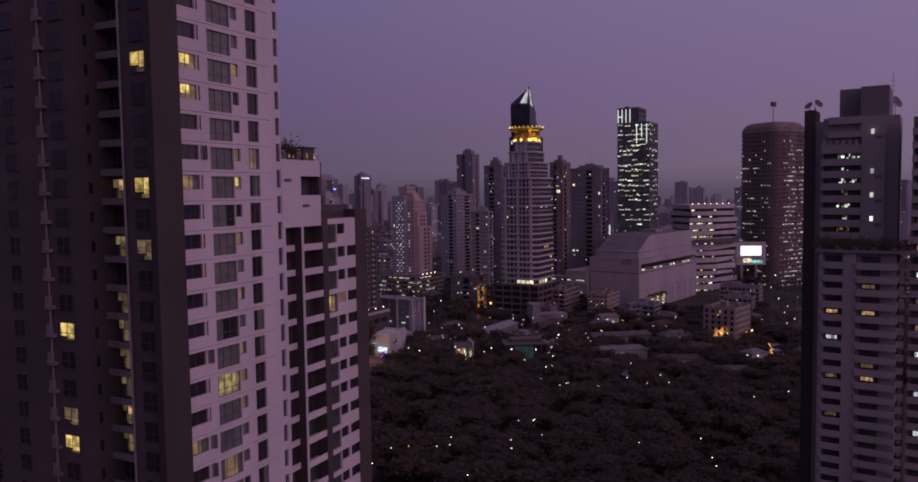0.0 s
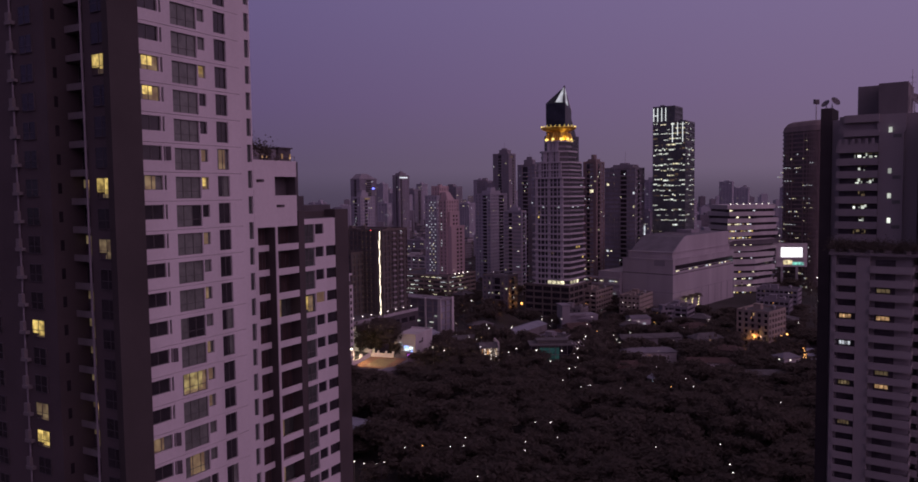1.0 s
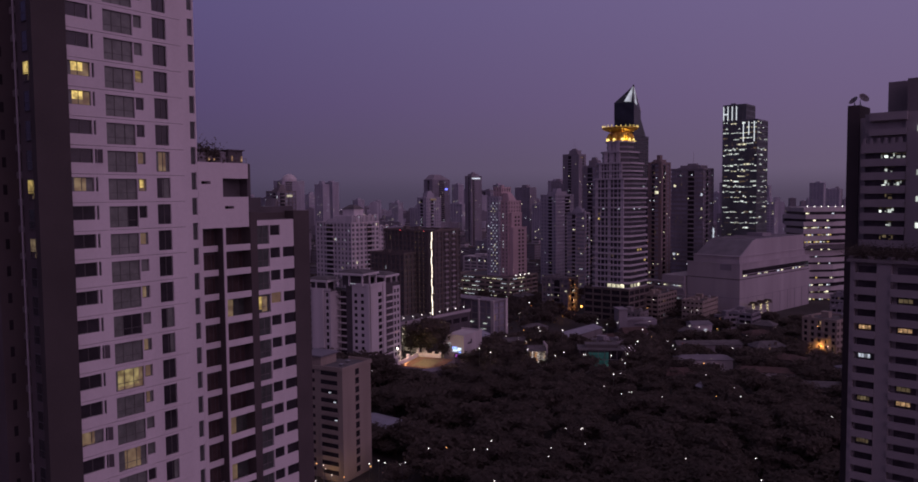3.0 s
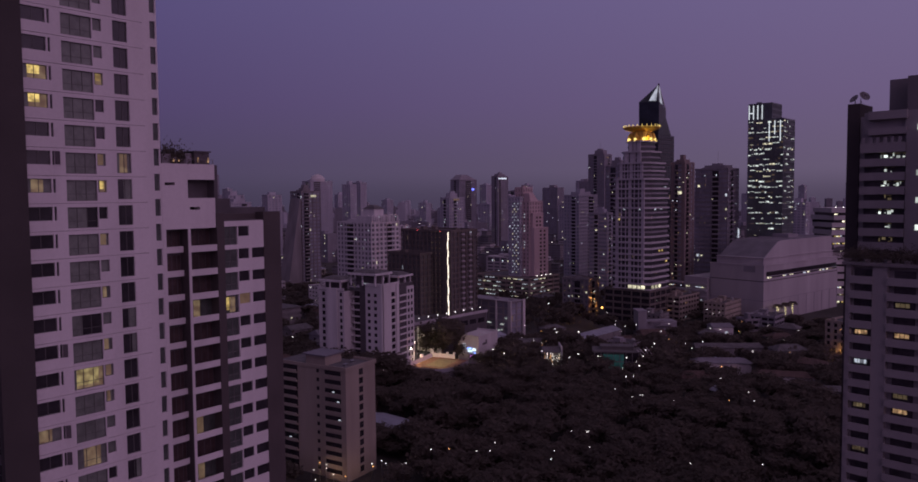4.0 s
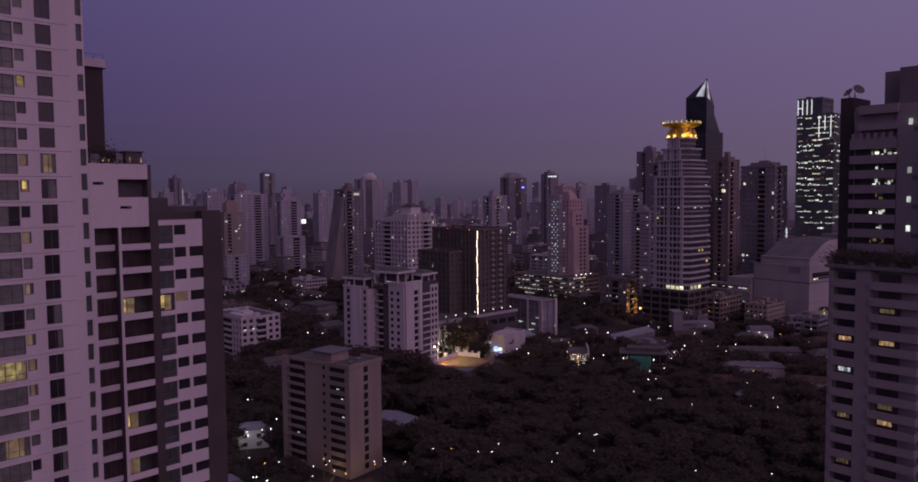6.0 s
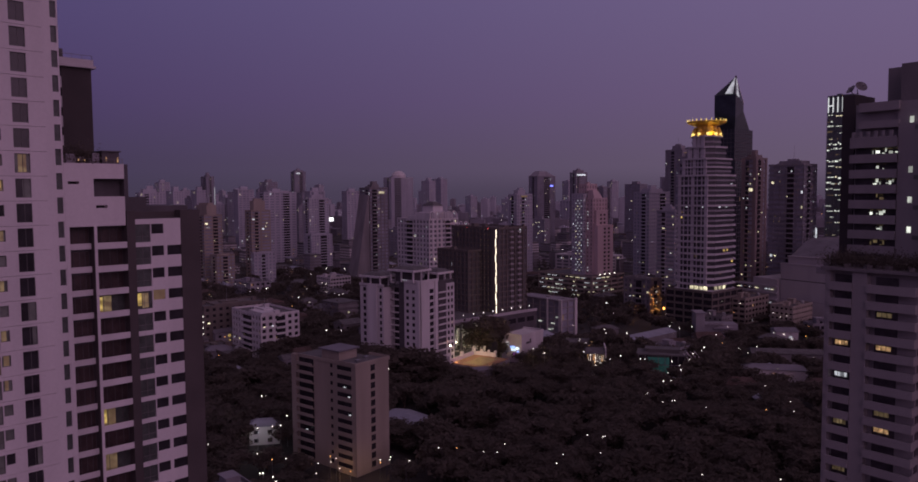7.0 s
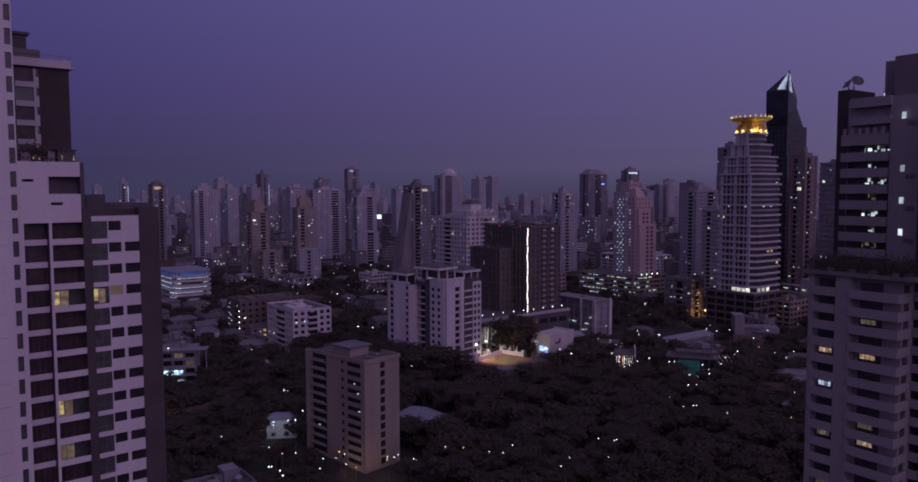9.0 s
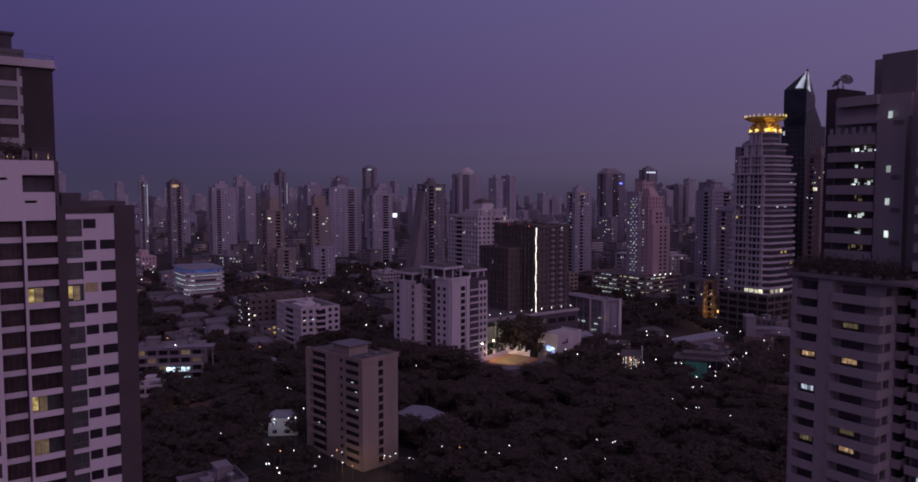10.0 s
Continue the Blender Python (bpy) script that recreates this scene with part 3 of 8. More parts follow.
for k in range(3, 27):
    F = 2.16 + k * FH
    # balcony bay
    part("balcony_front", Geo().box(21.38, 25.04, -0.06, 0.12, F + 0.05, F + 0.85).box(21.38, 25.04, 0.12, 1.69, F + 0.05, F + 0.25), WHITE, wing)
    part("balcony_front", Geo().box(18.2, 20.97, 0.95, 1.1, F + 0.05, F + 0.8).box(18.2, 20.97, 1.1, 1.61, F + 0.05, F + 0.25), WHITE, wing)
    part("jamb", Geo().box(17.79, 18.19, -0.02, 1.6, F + 0.05, F + FH + 0.05), WHITE, wing)
    for tag, a, b, y in (("b", 21.38, 25.04, 1.5), ("a", 18.2, 20.9, 1.5)):
        lm = CLIT.get((k, tag))
        door = thing("balcony_door", Matrix(), "", "")
        door.parent = wing
        door.matrix_basis = Matrix.Translation((a, y, F + 0.26))
        w = b - a
        if lm:
            pane("pane", lm, door, 0.05, w * 0.24, 0.05, 0.09, 0.5, 2.3, "lit pane")
            pane("pane", LIT_DIM, door, 0.05, w * 0.24, 0.05, 0.09, 0.05, 0.5)
            pane("pane", LIT_DIM, door, w * 0.24, w * 0.55, 0.05, 0.09, 0.05, 2.4)
            pane("pane", CURTD, door, w * 0.55 + 0.05, w - 0.05, 0.05, 0.09, 0.05, 2.4)
        else:
            pane("pane", REDGL, door, 0.05, w - 0.05, 0.05, 0.09, 0.05, 2.4)
        fr = Geo().box(0, 0.06, 0, 0.12, 0, 2.5).box(w - 0.06, w, 0, 0.12, 0, 2.5).box(0.06, w - 0.06, 0, 0.12, 2.42, 2.5)
        for q in (0.28, 0.55, 0.8):
            fr.box(w * q - 0.03, w * q + 0.03, 0, 0.12, 0, 2.42)
        part("frame", fr, DARKC, door)
    if k < 27:
        # tall curtained window with a low white band, then the staggered small windows
        part("sill_band", Geo().box(26.1, 28.1, -0.03, 0.3, F + 0.05, F + 0.65), WHITE, wing)
        pane("tall_window", CURTD, wing, 26.1, 28.05, 0.2, 0.26, F + 0.65, F + FH + 0.05)
        if (k, "g") in CLIT:
            pane("lit_window", CLIT[k, "g"], wing, 26.2, 26.7, 0.13, 0.19, F + 1.1, F + FH - 0.2)
            pane("lit_window", LIT_DIM, wing, 26.8, 27.6, 0.13, 0.19, F + 0.8, F + FH - 0.2)
        part("window_frame", Geo().box(27.05, 27.1, 0.12, 0.2, F + 0.65, F + FH + 0.05).box(26.1, 28.05, 0.12, 0.2, F + 1.4, F + 1.45), FRAME, wing)
        top = k == 26
        g = Geo().box(28.1, 32.18, -0.02, 0.3, F + 0.1, F + 1.72)
        g.box(28.1, 28.22, -0.02, 0.3, F + 1.72, F + FH + 0.1).box(29.85, 30.28, -0.02, 0.3, F + 1.72, F + FH + 0.1)
        if top:
            g.box(30.28, 32.18, -0.02, 0.3, F + 1.72, F + FH + 0.1)
        part("staggered_band", g, WHITE, wing)
        pane("small_window", CLIT.get((k, "w"), GLASS), wing, 28.2, 29.86, 0.15, 0.21, F + 1.7, F + FH + 0.1)
        if not top:
            pane("small_window", GLASS, wing, 30.27, 32.18, 0.15, 0.21, F + 1.7, F + FH + 0.1)
part("top_band", Geo().box(26.1, 32.18, -0.02, 0.3, 81.62, 82.3), WHITE, wing)
part("roof_block", Geo().box(26.0, 28.5, 2.0, 6.0, 83.2, 85.2).box(25.6, 34.4, 2.5, 13.0, 83.2, 84.0), DARKC, wing, "dark rooftop plant block")
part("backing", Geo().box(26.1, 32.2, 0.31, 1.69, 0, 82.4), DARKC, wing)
# roof terrace structures
part("terrace_box", Geo().box(22.5, 24.6, 0.5, 4, 89.2, 90.95).box(22.4, 24.8, 0.3, 4.2, 90.95, 91.1), DARKC, wing, "dark glazed terrace room")
part("air_unit", Geo().box(18.3, 19.4, 0.6, 1.6, 89.2, 90.6), GREYW, wing)
part("air_unit", Geo().box(21.4, 22.2, 0.6, 1.6, 89.2, 90.8), GREYW, wing)
part("terrace_rail", Geo().box(17.9, 24.9, 0.08, 0.12, 90.0, 90.05), FRAME, wing)
for q in range(8):
    part("rail_post", Geo().box(17.95 + q * 0.98, 18.0 + q * 0.98, 0.08, 0.12, 89.45, 90.0), FRAME, wing)

for q in (19.6, 20.3, 22.9, 24.3):
    pane("terrace_lamp", LIT_O, wing, q, q + 0.12, 0.3, 0.42, 89.7, 90.0 + 0.3 * (q > 22))

# ---- its rear wing, seen past the tower later on ----
rear = thing("apartment_wing", pose(-28.45, 69.54, -2.3, 0, 0, 64), "brown rear apartment wing with a lit roof terrace", "apartment building")
part("wall", Geo().box(17.8, 29.4, 24.45, 40, 0, 107.2), BROWN, rear)
part("brown_front", Geo().box(25.15, 29.45, 24.0, 24.44, 0, 107.0), BROWN, rear)
for k in range(4, 35):
    F = k * FH + 4.0
    part("floor_band", Geo().box(17.9, 21.9, 23.95, 24.44, F - 0.1, F + 0.45), CONC, rear)
    part("balcony_front", Geo().box(21.9, 24.4, 23.7, 23.9, F - 0.2, F + 0.65).box(21.9, 24.4, 23.9, 24.44, F - 0.2, F + 0.05), CONDOW, rear)
    part("white_column", Geo().box(24.4, 25.14, 23.9, 24.44, F - 0.2, F + 1.5).box(24.4, 24.75, 23.92, 24.44, F + 1.5, F + FH - 0.2), CONDOW, rear)
    pane("window", GLASS, rear, 24.75, 25.13, 24.2, 24.25, F + 1.5, F + FH - 0.2)
    pane("window", REDGL if k % 3 else GLASS, rear, 17.9, 24.4, 24.2, 24.25, F + 0.6, F + FH - 0.2)
part("terrace_slab", Geo().box(17.8, 30.0, 23.4, 40, 107.0, 107.35).box(17.8, 29.7, 23.6, 40, 107.35, 108.3), WHITE, rear, "white terrace slab edge")
part("terrace_rail", Geo().box(17.8, 29.6, 23.7, 23.74, 108.9, 108.96), FRAME, rear)
for q in range(9):
    part("rail_post", Geo().box(17.9 + q * 1.45, 17.95 + q * 1.45, 23.7, 23.74, 108.3, 108.9), FRAME, rear)
part("penthouse", Geo().box(17.8, 24.6, 29, 39, 108.3, 112.6).box(17.8, 25.0, 28.6, 39.4, 112.6, 113.0), DARKC, rear)
for q in range(4):
    pane("terrace_light", TERL, rear, 21.2 + q * 1.1, 21.6 + q * 1.1 + 0.3 * (q % 2), 24.6, 24.75, 108.4 + 0.25 * (q % 3), 108.6 + 0.3 * (q % 3))
part("glass_screen", Geo().box(17.9, 25.5, 24.0, 24.06, 108.3, 109.6), GLASS, rear)
pane("terrace_light", LIT_Y, rear, 22.0, 22.15, 25.0, 25.2, 108.4, 109.2)

# ---- the grey balcony tower on the other side ----
rt = thing("apartment_tower", pose(72.17, 149.3, -2.85, 0, 0, -32), "grey apartment tower with a planted setback terrace and balconies", "apartment building")
RH = 2.62
part("wall", Geo().box(0.0, 12.3, 1.2, 20, 0, 75.2), RTW, rt)
part("pilaster", Geo().box(3.2, 5.5, -0.1, 1.19, 0, 75.2), RTW, rt)
part("corner_post", Geo().box(-1.1, -0.3, 0.0, 1.19, 0, 75.2).box(-1.1, -0.01, 1.2, 14, 0, 75.2), RTW, rt)
part("terrace_slab", Geo().box(-1.6, 17, -0.6, 24, 75.2, 75.7), CONC, rt)
RL = {(25, 1): LIT_DIM, (23, 0): LIT_O, (23, 1): LIT_O, (21, 0): LIT_W, (18, 0): LIT_DIM, (15, 0): LIT_DIM, (19, 1): LIT_DIM, (18, 1): LIT_O}
for k in range(0, 28):
    z = 74.6 - (28 - k) * RH
    part("balcony", Geo().box(-0.5, 3.2, -0.35, -0.15, z, z + 1.35).box(-0.5, 3.2, -0.15, 1.19, z, z + 0.2), RTW, rt)
    part("balcony", Geo().box(5.5, 12.6, -0.55, -0.35, z, z + 1.35).box(5.5, 12.6, -0.35, 1.19, z, z + 0.2).box(12.4, 12.6, -0.35, 3.4, z + 0.2, z + 1.35), RTW, rt)
    part("balcony", Geo().box(12.3, 13.7, 4.2, 9.5, z, z + 0.2).box(13.5, 13.7, 4.2, 9.5, z + 0.2, z + 1.35).box(12.3, 13.5, 4.2, 4.4, z + 0.2, z + 1.35), RTW, rt)
    for c, (a, b) in enumerate(((0.0, 3.0), (6.3, 9.6))):
        lm = RL.get((k, c))
        pane("balcony_window", BALGL, rt, a, b, 1.1, 1.19, z + 0.25, z + RH - 0.15)
        if lm:
            m = 4 if c == 0 else 3
            for i in range(m):
                wd = (b - a) * 0.8 / m
                pane("lit_window", lm, rt, a + 0.3 + i * wd * 0.85, a + 0.2 + (i + 1) * wd * 0.85, 1.02, 1.08, z + 1.45, z + 2.15)
    pane("balcony_window", BALGL, rt, 12.3, 12.4, 4.6, 9.2, z + 0.25, z + RH - 0.15)
    pane("balcony_window", BALGL, rt, 12.3, 12.4, 1.6, 2.9, z + 0.25, z + RH - 0.15)
# upper storeys, set back behind the terrace
part("upper_wall", Geo().box(-2.0, 12.0, 11.6, 26, 75.7, 102.6), RTW, rt)
part("upper_pilaster", Geo().box(5.3, 9.6, 10.4, 11.59, 75.7, 99.0).box(4.9, 9.9, 11.0, 11.59, 99.0, 102.6), RTW, rt)
part("dark_slab", Geo().box(-6.3, -4.1, 16.0, 24, 0, 105.0), BROWN, rt, "windowless dark stair slab")
part("link_wall", Geo().box(-4.09, -2.01, 16.5, 24, 0, 102.4), RTW, rt)
UL = {6: (STRIPW, 3), 5: (STRIPW, 1), 4: (STRIPW, 3), 3: (LIT_DIM, 1), 2: (STRIPW, 2), 1: (STRIPW, 1), 0: (LIT_DIM, 2)}
for k in range(8):
    z = 77.25 + k * 2.56
    part("balcony", Geo().box(-2.2, 5.3, 10.0, 10.25, z, z + 1.45).box(-2.2, 5.3, 10.25, 11.59, z, z + 0.2), RTW, rt)
    if k < 7:
        pane("balcony_window", BALGL, rt, -1.8, 5.2, 11.5, 11.59, z + 0.25, z + 2.5)
    for i in range(2 * UL[k][1] if k in UL else 0):
        x = 0.9 + i * 0.68 + (k % 2) * 0.8 + (0.0, 0.21, -0.12)[(i * 5 + k) % 3]
        za = z + (1.5, 1.62, 1.5, 1.85)[(i * 3 + k) % 4]
        pane("lit_window", UL[k][0], rt, x, x + (0.22, 0.62, 0.4)[(i + k) % 3], 11.42, 11.48, za, za + (0.62, 0.2, 0.45)[(i * 2 + k) % 3])
        pane("ceiling_lamp", LIT_DIM, rt, x + 0.1, x + 0.6, 11.3, 11.41, z + 2.3, z + 2.36)
for z in (99.45, 91.35, 86.45, 81.55):
    pane("lobby_window", STRIPW, rt, 7.0, 7.6, 10.33, 10.39, z - 0.5, z + 0.5)
    pane("lobby_window", CURTAIN, rt, 7.8, 9.2, 10.33, 10.39, z - 1.6, z - 0.9)
part("crenel", Geo().box(-2.2, 5.2, 10.0, 10.2, 96.65, 96.95), RTW, rt)
for i in range(6):
    part("crenel", Geo().box(-1.9 + i * 1.2, -1.4 + i * 1.2, 10.0, 10.2, 96.95, 97.9), RTW, rt)
part("top_band", Geo().box(-1.0, 5.3, 10.3, 11.59, 98.4, 99.6).box(-1.0, 5.3, 10.3, 11.59, 101.2, 102.7), RTW, rt)
part("penthouse", Geo().box(0.4, 4.9, 18.2, 25, 102.6, 109.2).box(4.9, 10.0, 12.0, 24, 102.6, 108.8), CONC, rt)
# its side wing
part("side_wall", Geo().box(14.5, 32, 5.2, 24, 0, 101.5), CONC, rt)
for k in range(0, 38):
    z = 1.0 + k * RH
    part("balcony", Geo().box(14.4, 30, 4.0, 4.2, z, z + 1.3).box(14.4, 30, 4.2, 5.19, z, z + 0.2), RTW, rt)
    pane("balcony_window", BALGL, rt, 15.0, 29, 5.1, 5.19, z + 0.25, z + RH - 0.1)
    if k in (14, 17, 20, 22, 24, 26, 28, 30, 31, 34):
        pane("lit_window", (LIT_DIM, LIT_O, LIT_W)[k % 3], rt, 15.6, 17.4, 5.02, 5.08, z + 1.3, z + 2.2)


def city_tower(name, x, y, yaw, label, category="apartment building"):
    return thing(name, pose(x, y, 0, 0, 0, yaw), label, category)


# ---- tan apartment block ----
b = city_tower("apartment_block", -47.1, 211.9, 70.7, "tan rendered apartment block with recessed side balconies")
part("wall", Geo().box(0.0, 14.0, 0.0, 8.6, 0, 33.8).box(0.9, 14.2, 8.61, 29.9, 0, 33.2), TAN, b)
part("end_pier", Geo().box(0.0, 0.89, 27.6, 29.9, 0, 33.9), TAN, b)
for k in range(12):
    z = 1.0 + k * 2.72
    for y0, y1 in ((1.6, 8.4), (19.8, 27.4)):
        part("balcony", Geo().box(-0.15, 0.05, y0, y1, z, z + 1.0).box(0.05, 0.95, y0, y1, z, z + 0.2), TAN, b)
        pane("balcony_window", GLASS, b, 0.86, 0.92, y0 + 0.3, y1 - 0.3, z + 0.2, z + 2.3) if y0 > 5 else pane("balcony_window", GLASS, b, -0.06, 0.02, y0 + 0.3, y1 - 0.3, z + 1.0, z + 2.3)
    pane("window", GLASS, b, 6.2, 8.0, -0.05, 0.03, z + 0.4, z + 2.2)
    pane("sill", TAN, b, 6.0, 8.2, -0.3, 0.0, z + 0.2, z + 0.35)
    pane("window", GLASS, b, 0.84, 0.92, 11.2, 12.2, z + 0.9, z + 2.0)
for k, y in ((9, 4.2), (8, 2.4), (6, 2.0), (3, 22.0)):
    pane("wall_lamp", LIT_W, b, -0.36, -0.16, y, y + 0.8, 1.0 + k * 2.72 + 1.3, 1.0 + k * 2.72 + 1.5)
part("roof", Geo().box(0.3, 13.7, 0.3, 8.6, 33.8, 34.0).box(1.2, 13.9, 8.62, 29.6, 33.2, 33.5), ROOFG, b)
part("parapet", Geo().box(-0.3, 14.3, -0.3, 0.0, 33.4, 34.7).box(-0.3, 0.0, 0.0, 8.6, 33.4, 34.7).box(14.0, 14.3, 0, 8.6, 33.4, 34.7).box(0.6, 0.9, 8.62, 29.9, 33.2, 34.2), TAN, b)
part("plant_room", Geo().box(3.0, 10.5, 10.5, 18.5, 33.5, 36.4), TAN, b)
part("plant_room_roof", Geo().box(2.2, 11.3, 9.7, 19.3, 36.4, 36.8), ROOFM, b, "pale overhanging roof sheet")
for x, y in ((3.5, 3.0), (8.5, 4.5), (11.5, 24.0)):
    part("air_unit", Geo().box(x, x + 1.4, y, y + 1.0, 33.5, 34.7), STEEL, b)

# ---- white stepped condominium ----
b = city_tower("apartment_block", -71.6, 323.0, 72, "white stepped condominium with open roof frames")


def punched(root, m, length, height, cols, fh, zlo, zhi, wall, t=0.4, seed=0, lit=0.0):
    """A wall along local x with one row of openings a storey in each column, and its panes, set at m under root."""
    rr = random.Random(seed)
    n = int(height / fh)
    xs = sorted({0.0, length} | {q for col in cols for q in col})
    zs = sorted({0.0, height} | {k * fh + q for k in range(n) for q in (zlo, zhi)})
    ob = part("facade_wall", Geo().wall(xs, zs, -t, 0.0, lambda x, z: z < n * fh and any(p < x < q for p, q in cols) and zlo < z % fh < zhi), wall, root)
    ob.matrix_basis = m
    for k in range(n):
        for p, q in cols:
            w = new("window", unit_pane(rr.choice((LIT_Y, LIT_DIM)) if rr.random() < lit else GLASS))
            w.parent = ob
            w.matrix_basis = Matrix.LocRotScale((p, -t * 0.35, k * fh + zlo), None, (q - p, 0.06, zhi - zlo))
    return ob


# corner block: right face with windows and a wide balcony stack, left face with two window columns
part("core", Geo().box(0.4, 24.1, 0.42, 13.6, 0, 44.5), DARKC, b)
punched(b, Matrix.Translation((0, 0.4, 0)), 12, 44.8, [(6.2, 9.2)], 3.0, 0.6, 2.6, CONDOW, seed=1)
punched(b, Matrix.Translation((18.6, 0.4, 0)), 5.9, 43.0, [(0.8, 2.4), (3.4, 5.0)], 3.0, 0.8, 2.5, CONDOW, seed=2)
for k in range(14):
    part("balcony", Geo().box(12, 18.6, -0.7, -0.45, k * 3.0, k * 3.0 + 0.75).box(12, 18.6, -0.45, 0.41, k * 3.0, k * 3.0 + 0.2), CONDOW, b)
punched(b, pose(0, 0, 0, 0, 0, 90), 10, 44.8, [(3.6, 5.2), (7.2, 8.8)], 3.0, 0.9, 2.4, CONDOW, seed=3)
part("end_wall", Geo().box(24.1, 24.5, 0.42, 13.6, 0, 43), CONDOW, b)
# recessed balcony bay
part("bay_wall", Geo().box(3.0, 12, 13.6, 20, 0, 42), PALE, b)
for k in range(14):
    part("balcony", Geo().box(0.6, 0.85, 10.1, 18.9, k * 3.0, k * 3.0 + 0.65).box(0.85, 3.0, 10.1, 18.9, k * 3.0, k * 3.0 + 0.2), PALE, b)
    pane("balcony_window", GLASS, b, 2.9, 2.98, 13.7, 18.6, k * 3.0 + 0.2, k * 3.0 + 2.6)
# second block, stepped forward
part("core", Geo().box(-3.6, 10, 20.0, 33.6, 0, 41.5), DARKC, b)
punched(b, pose(-4.0, 19.6, 0, 0, 0, 90), 14.4, 42.0, [(0.6, 2.0), (10.6, 12.4)], 3.0, 0.7, 2.5, CONDOW, seed=4, lit=0.02)
part("step_wall", Geo().box(-3.99, 3.0, 19.2, 19.6, 0, 42), CONDOW, b)
part("end_wall", Geo().box(-3.99, 10, 33.61, 34.0, 0, 42), CONDOW, b)
part("blank_column", Geo().box(-4.9, -4.41, 22.6, 28.6, 0, 43.4), CONDOW, b)
part("blank_column", Geo().box(-0.85, -0.41, 0.2, 1.7, 0, 45.6), CONDOW, b)
part("blank_column", Geo().box(9.6, 11.6, -0.5, -0.01, 0, 46.0), CONDOW, b)
for k in range(13):
    part("window_ledge", Geo().box(-4.75, -4.41, 30.0, 32.2, k * 3.0 + 0.45, k * 3.0 + 0.65), CONDOW, b)
    part("window_ledge", Geo().box(6.0, 9.4, -0.5, -0.01, k * 3.0 + 0.3, k * 3.0 + 0.55), CONDOW, b)
for x0, x1, y0, y1, zt in ((0, 24.5, 0, 14, 44.5), (0, 12, 10.1, 19.1, 42), (-4, 10, 19.6, 34, 42)):
    part("roof", Geo().box(x0 + 0.1, x1 - 0.1, y0 + 0.5, y1 - 0.1, zt, zt + 0.3), ROOFG, b)
part("parapet", Geo().box(-0.4, 12, -0.3, 0.4, 44.8, 46.0).box(-0.4, 0.3, 0.4, 10, 44.8, 46.0), CONDOW, b)
part("parapet", Geo().box(-4.3, -3.6, 19.2, 34.2, 42.3, 43.4), CONDOW, b)
for x0, y0, w, d, zt, zb in ((12.5, 0.2, 11, 12, 47.6, 44.8), (-1.5, 3, 12, 15, 49.6, 44.8), (-4.5, 20.5, 12, 13, 46.2, 42.3)):
    for px, py in ((0.4, 0.4), (w - 1.0, 0.4), (0.4, d - 1.0), (w - 1.0, d - 1.0), (w / 2, 0.4), (0.4, d / 2)):
        part("roof_post", Geo().box(x0 + px, x0 + px + 0.6, y0 + py, y0 + py + 0.6, zb, zt), CONDOW, b)
    part("roof_canopy", Geo().box(x0 - 0.4, x0 + w + 0.4, y0 - 0.4, y0 + d + 0.4, zt, zt + 0.9), CONDOW, b)
    part("roof", Geo().prism([(x0 + 0.3, y0 + 0.3), (x0 + w - 0.3, y0 + 0.3), (x0 + w - 0.3, y0 + d - 0.3), (x0 + 0.3, y0 + d - 0.3)], zt + 0.9, zt + 2.2, [(x0 + 3, y0 + 3), (x0 + w - 3, y0 + 3), (x0 + w - 3, y0 + d - 3), (x0 + 3, y0 + d - 3)]), ROOFG, b)
    part("penthouse", Geo().box(x0 + 2.5, x0 + w - 2, y0 + 3, y0 + d - 2, zb, zt), DARKC, b)
pane("penthouse_lamp", LIT_W, b, -0.4, -0.2, 8.0, 10.5, 45.6, 46.0)

# ---- dark tower with the light strip ----
b = city_tower("apartment_tower", -59.5, 405.9, 60, "dark brown slab tower with a vertical light strip")
block(b, 0, 22, 0, 40, 18.7, 65.3, 3.0, 0.7, 3.0, 0.6, BROWN2, SMOKE, 0.6, 0.012, (LIT_DIM, LIT_W), 6, bits=3)
block(b, -10, -0.2, 14, 41, 18.7, 52.6, 3.0, 0.8, 3.2, 0.8, BROWN2, SMOKE, 0.6, 0.015, (LIT_DIM, LIT_W), 7, bits=1)
part("podium", Geo().box(-12, 26, -3.5, 46, 0, 18.4).box(-46, -12.01, 24, 46, 0, 17.3), DARKC, b)
part("deck_slab", Geo().box(-46, -12.01, -3.5, 46, 17.3, 18.4), CONC, b)
part("yard_wall", Geo().box(-46, -12.1, 23.6, 23.99, 0, 9.0).box(-12.4, -12.02, -3.4, 23.5, 0, 14.0), PALE, b, "pale wall behind the yard")
for i in range(5):
    for y in (-2.5, 10.0):
        part("deck_column", Geo().box(-45 + i * 7.5, -44.2 + i * 7.5, y, y + 0.8, 0, 17.3), CONC, b)
for i in range(5):
    pane("podium_opening", LIT_DIM if i % 4 == 1 else GLASS, b, -10.5 + i * 7.2, -5.0 + i * 7.2, -3.56, -3.4, 13.0, 15.6)
part("podium_deck", Geo().box(-45, 25, -2.5, 45, 18.4, 18.7), ROOFG, b)
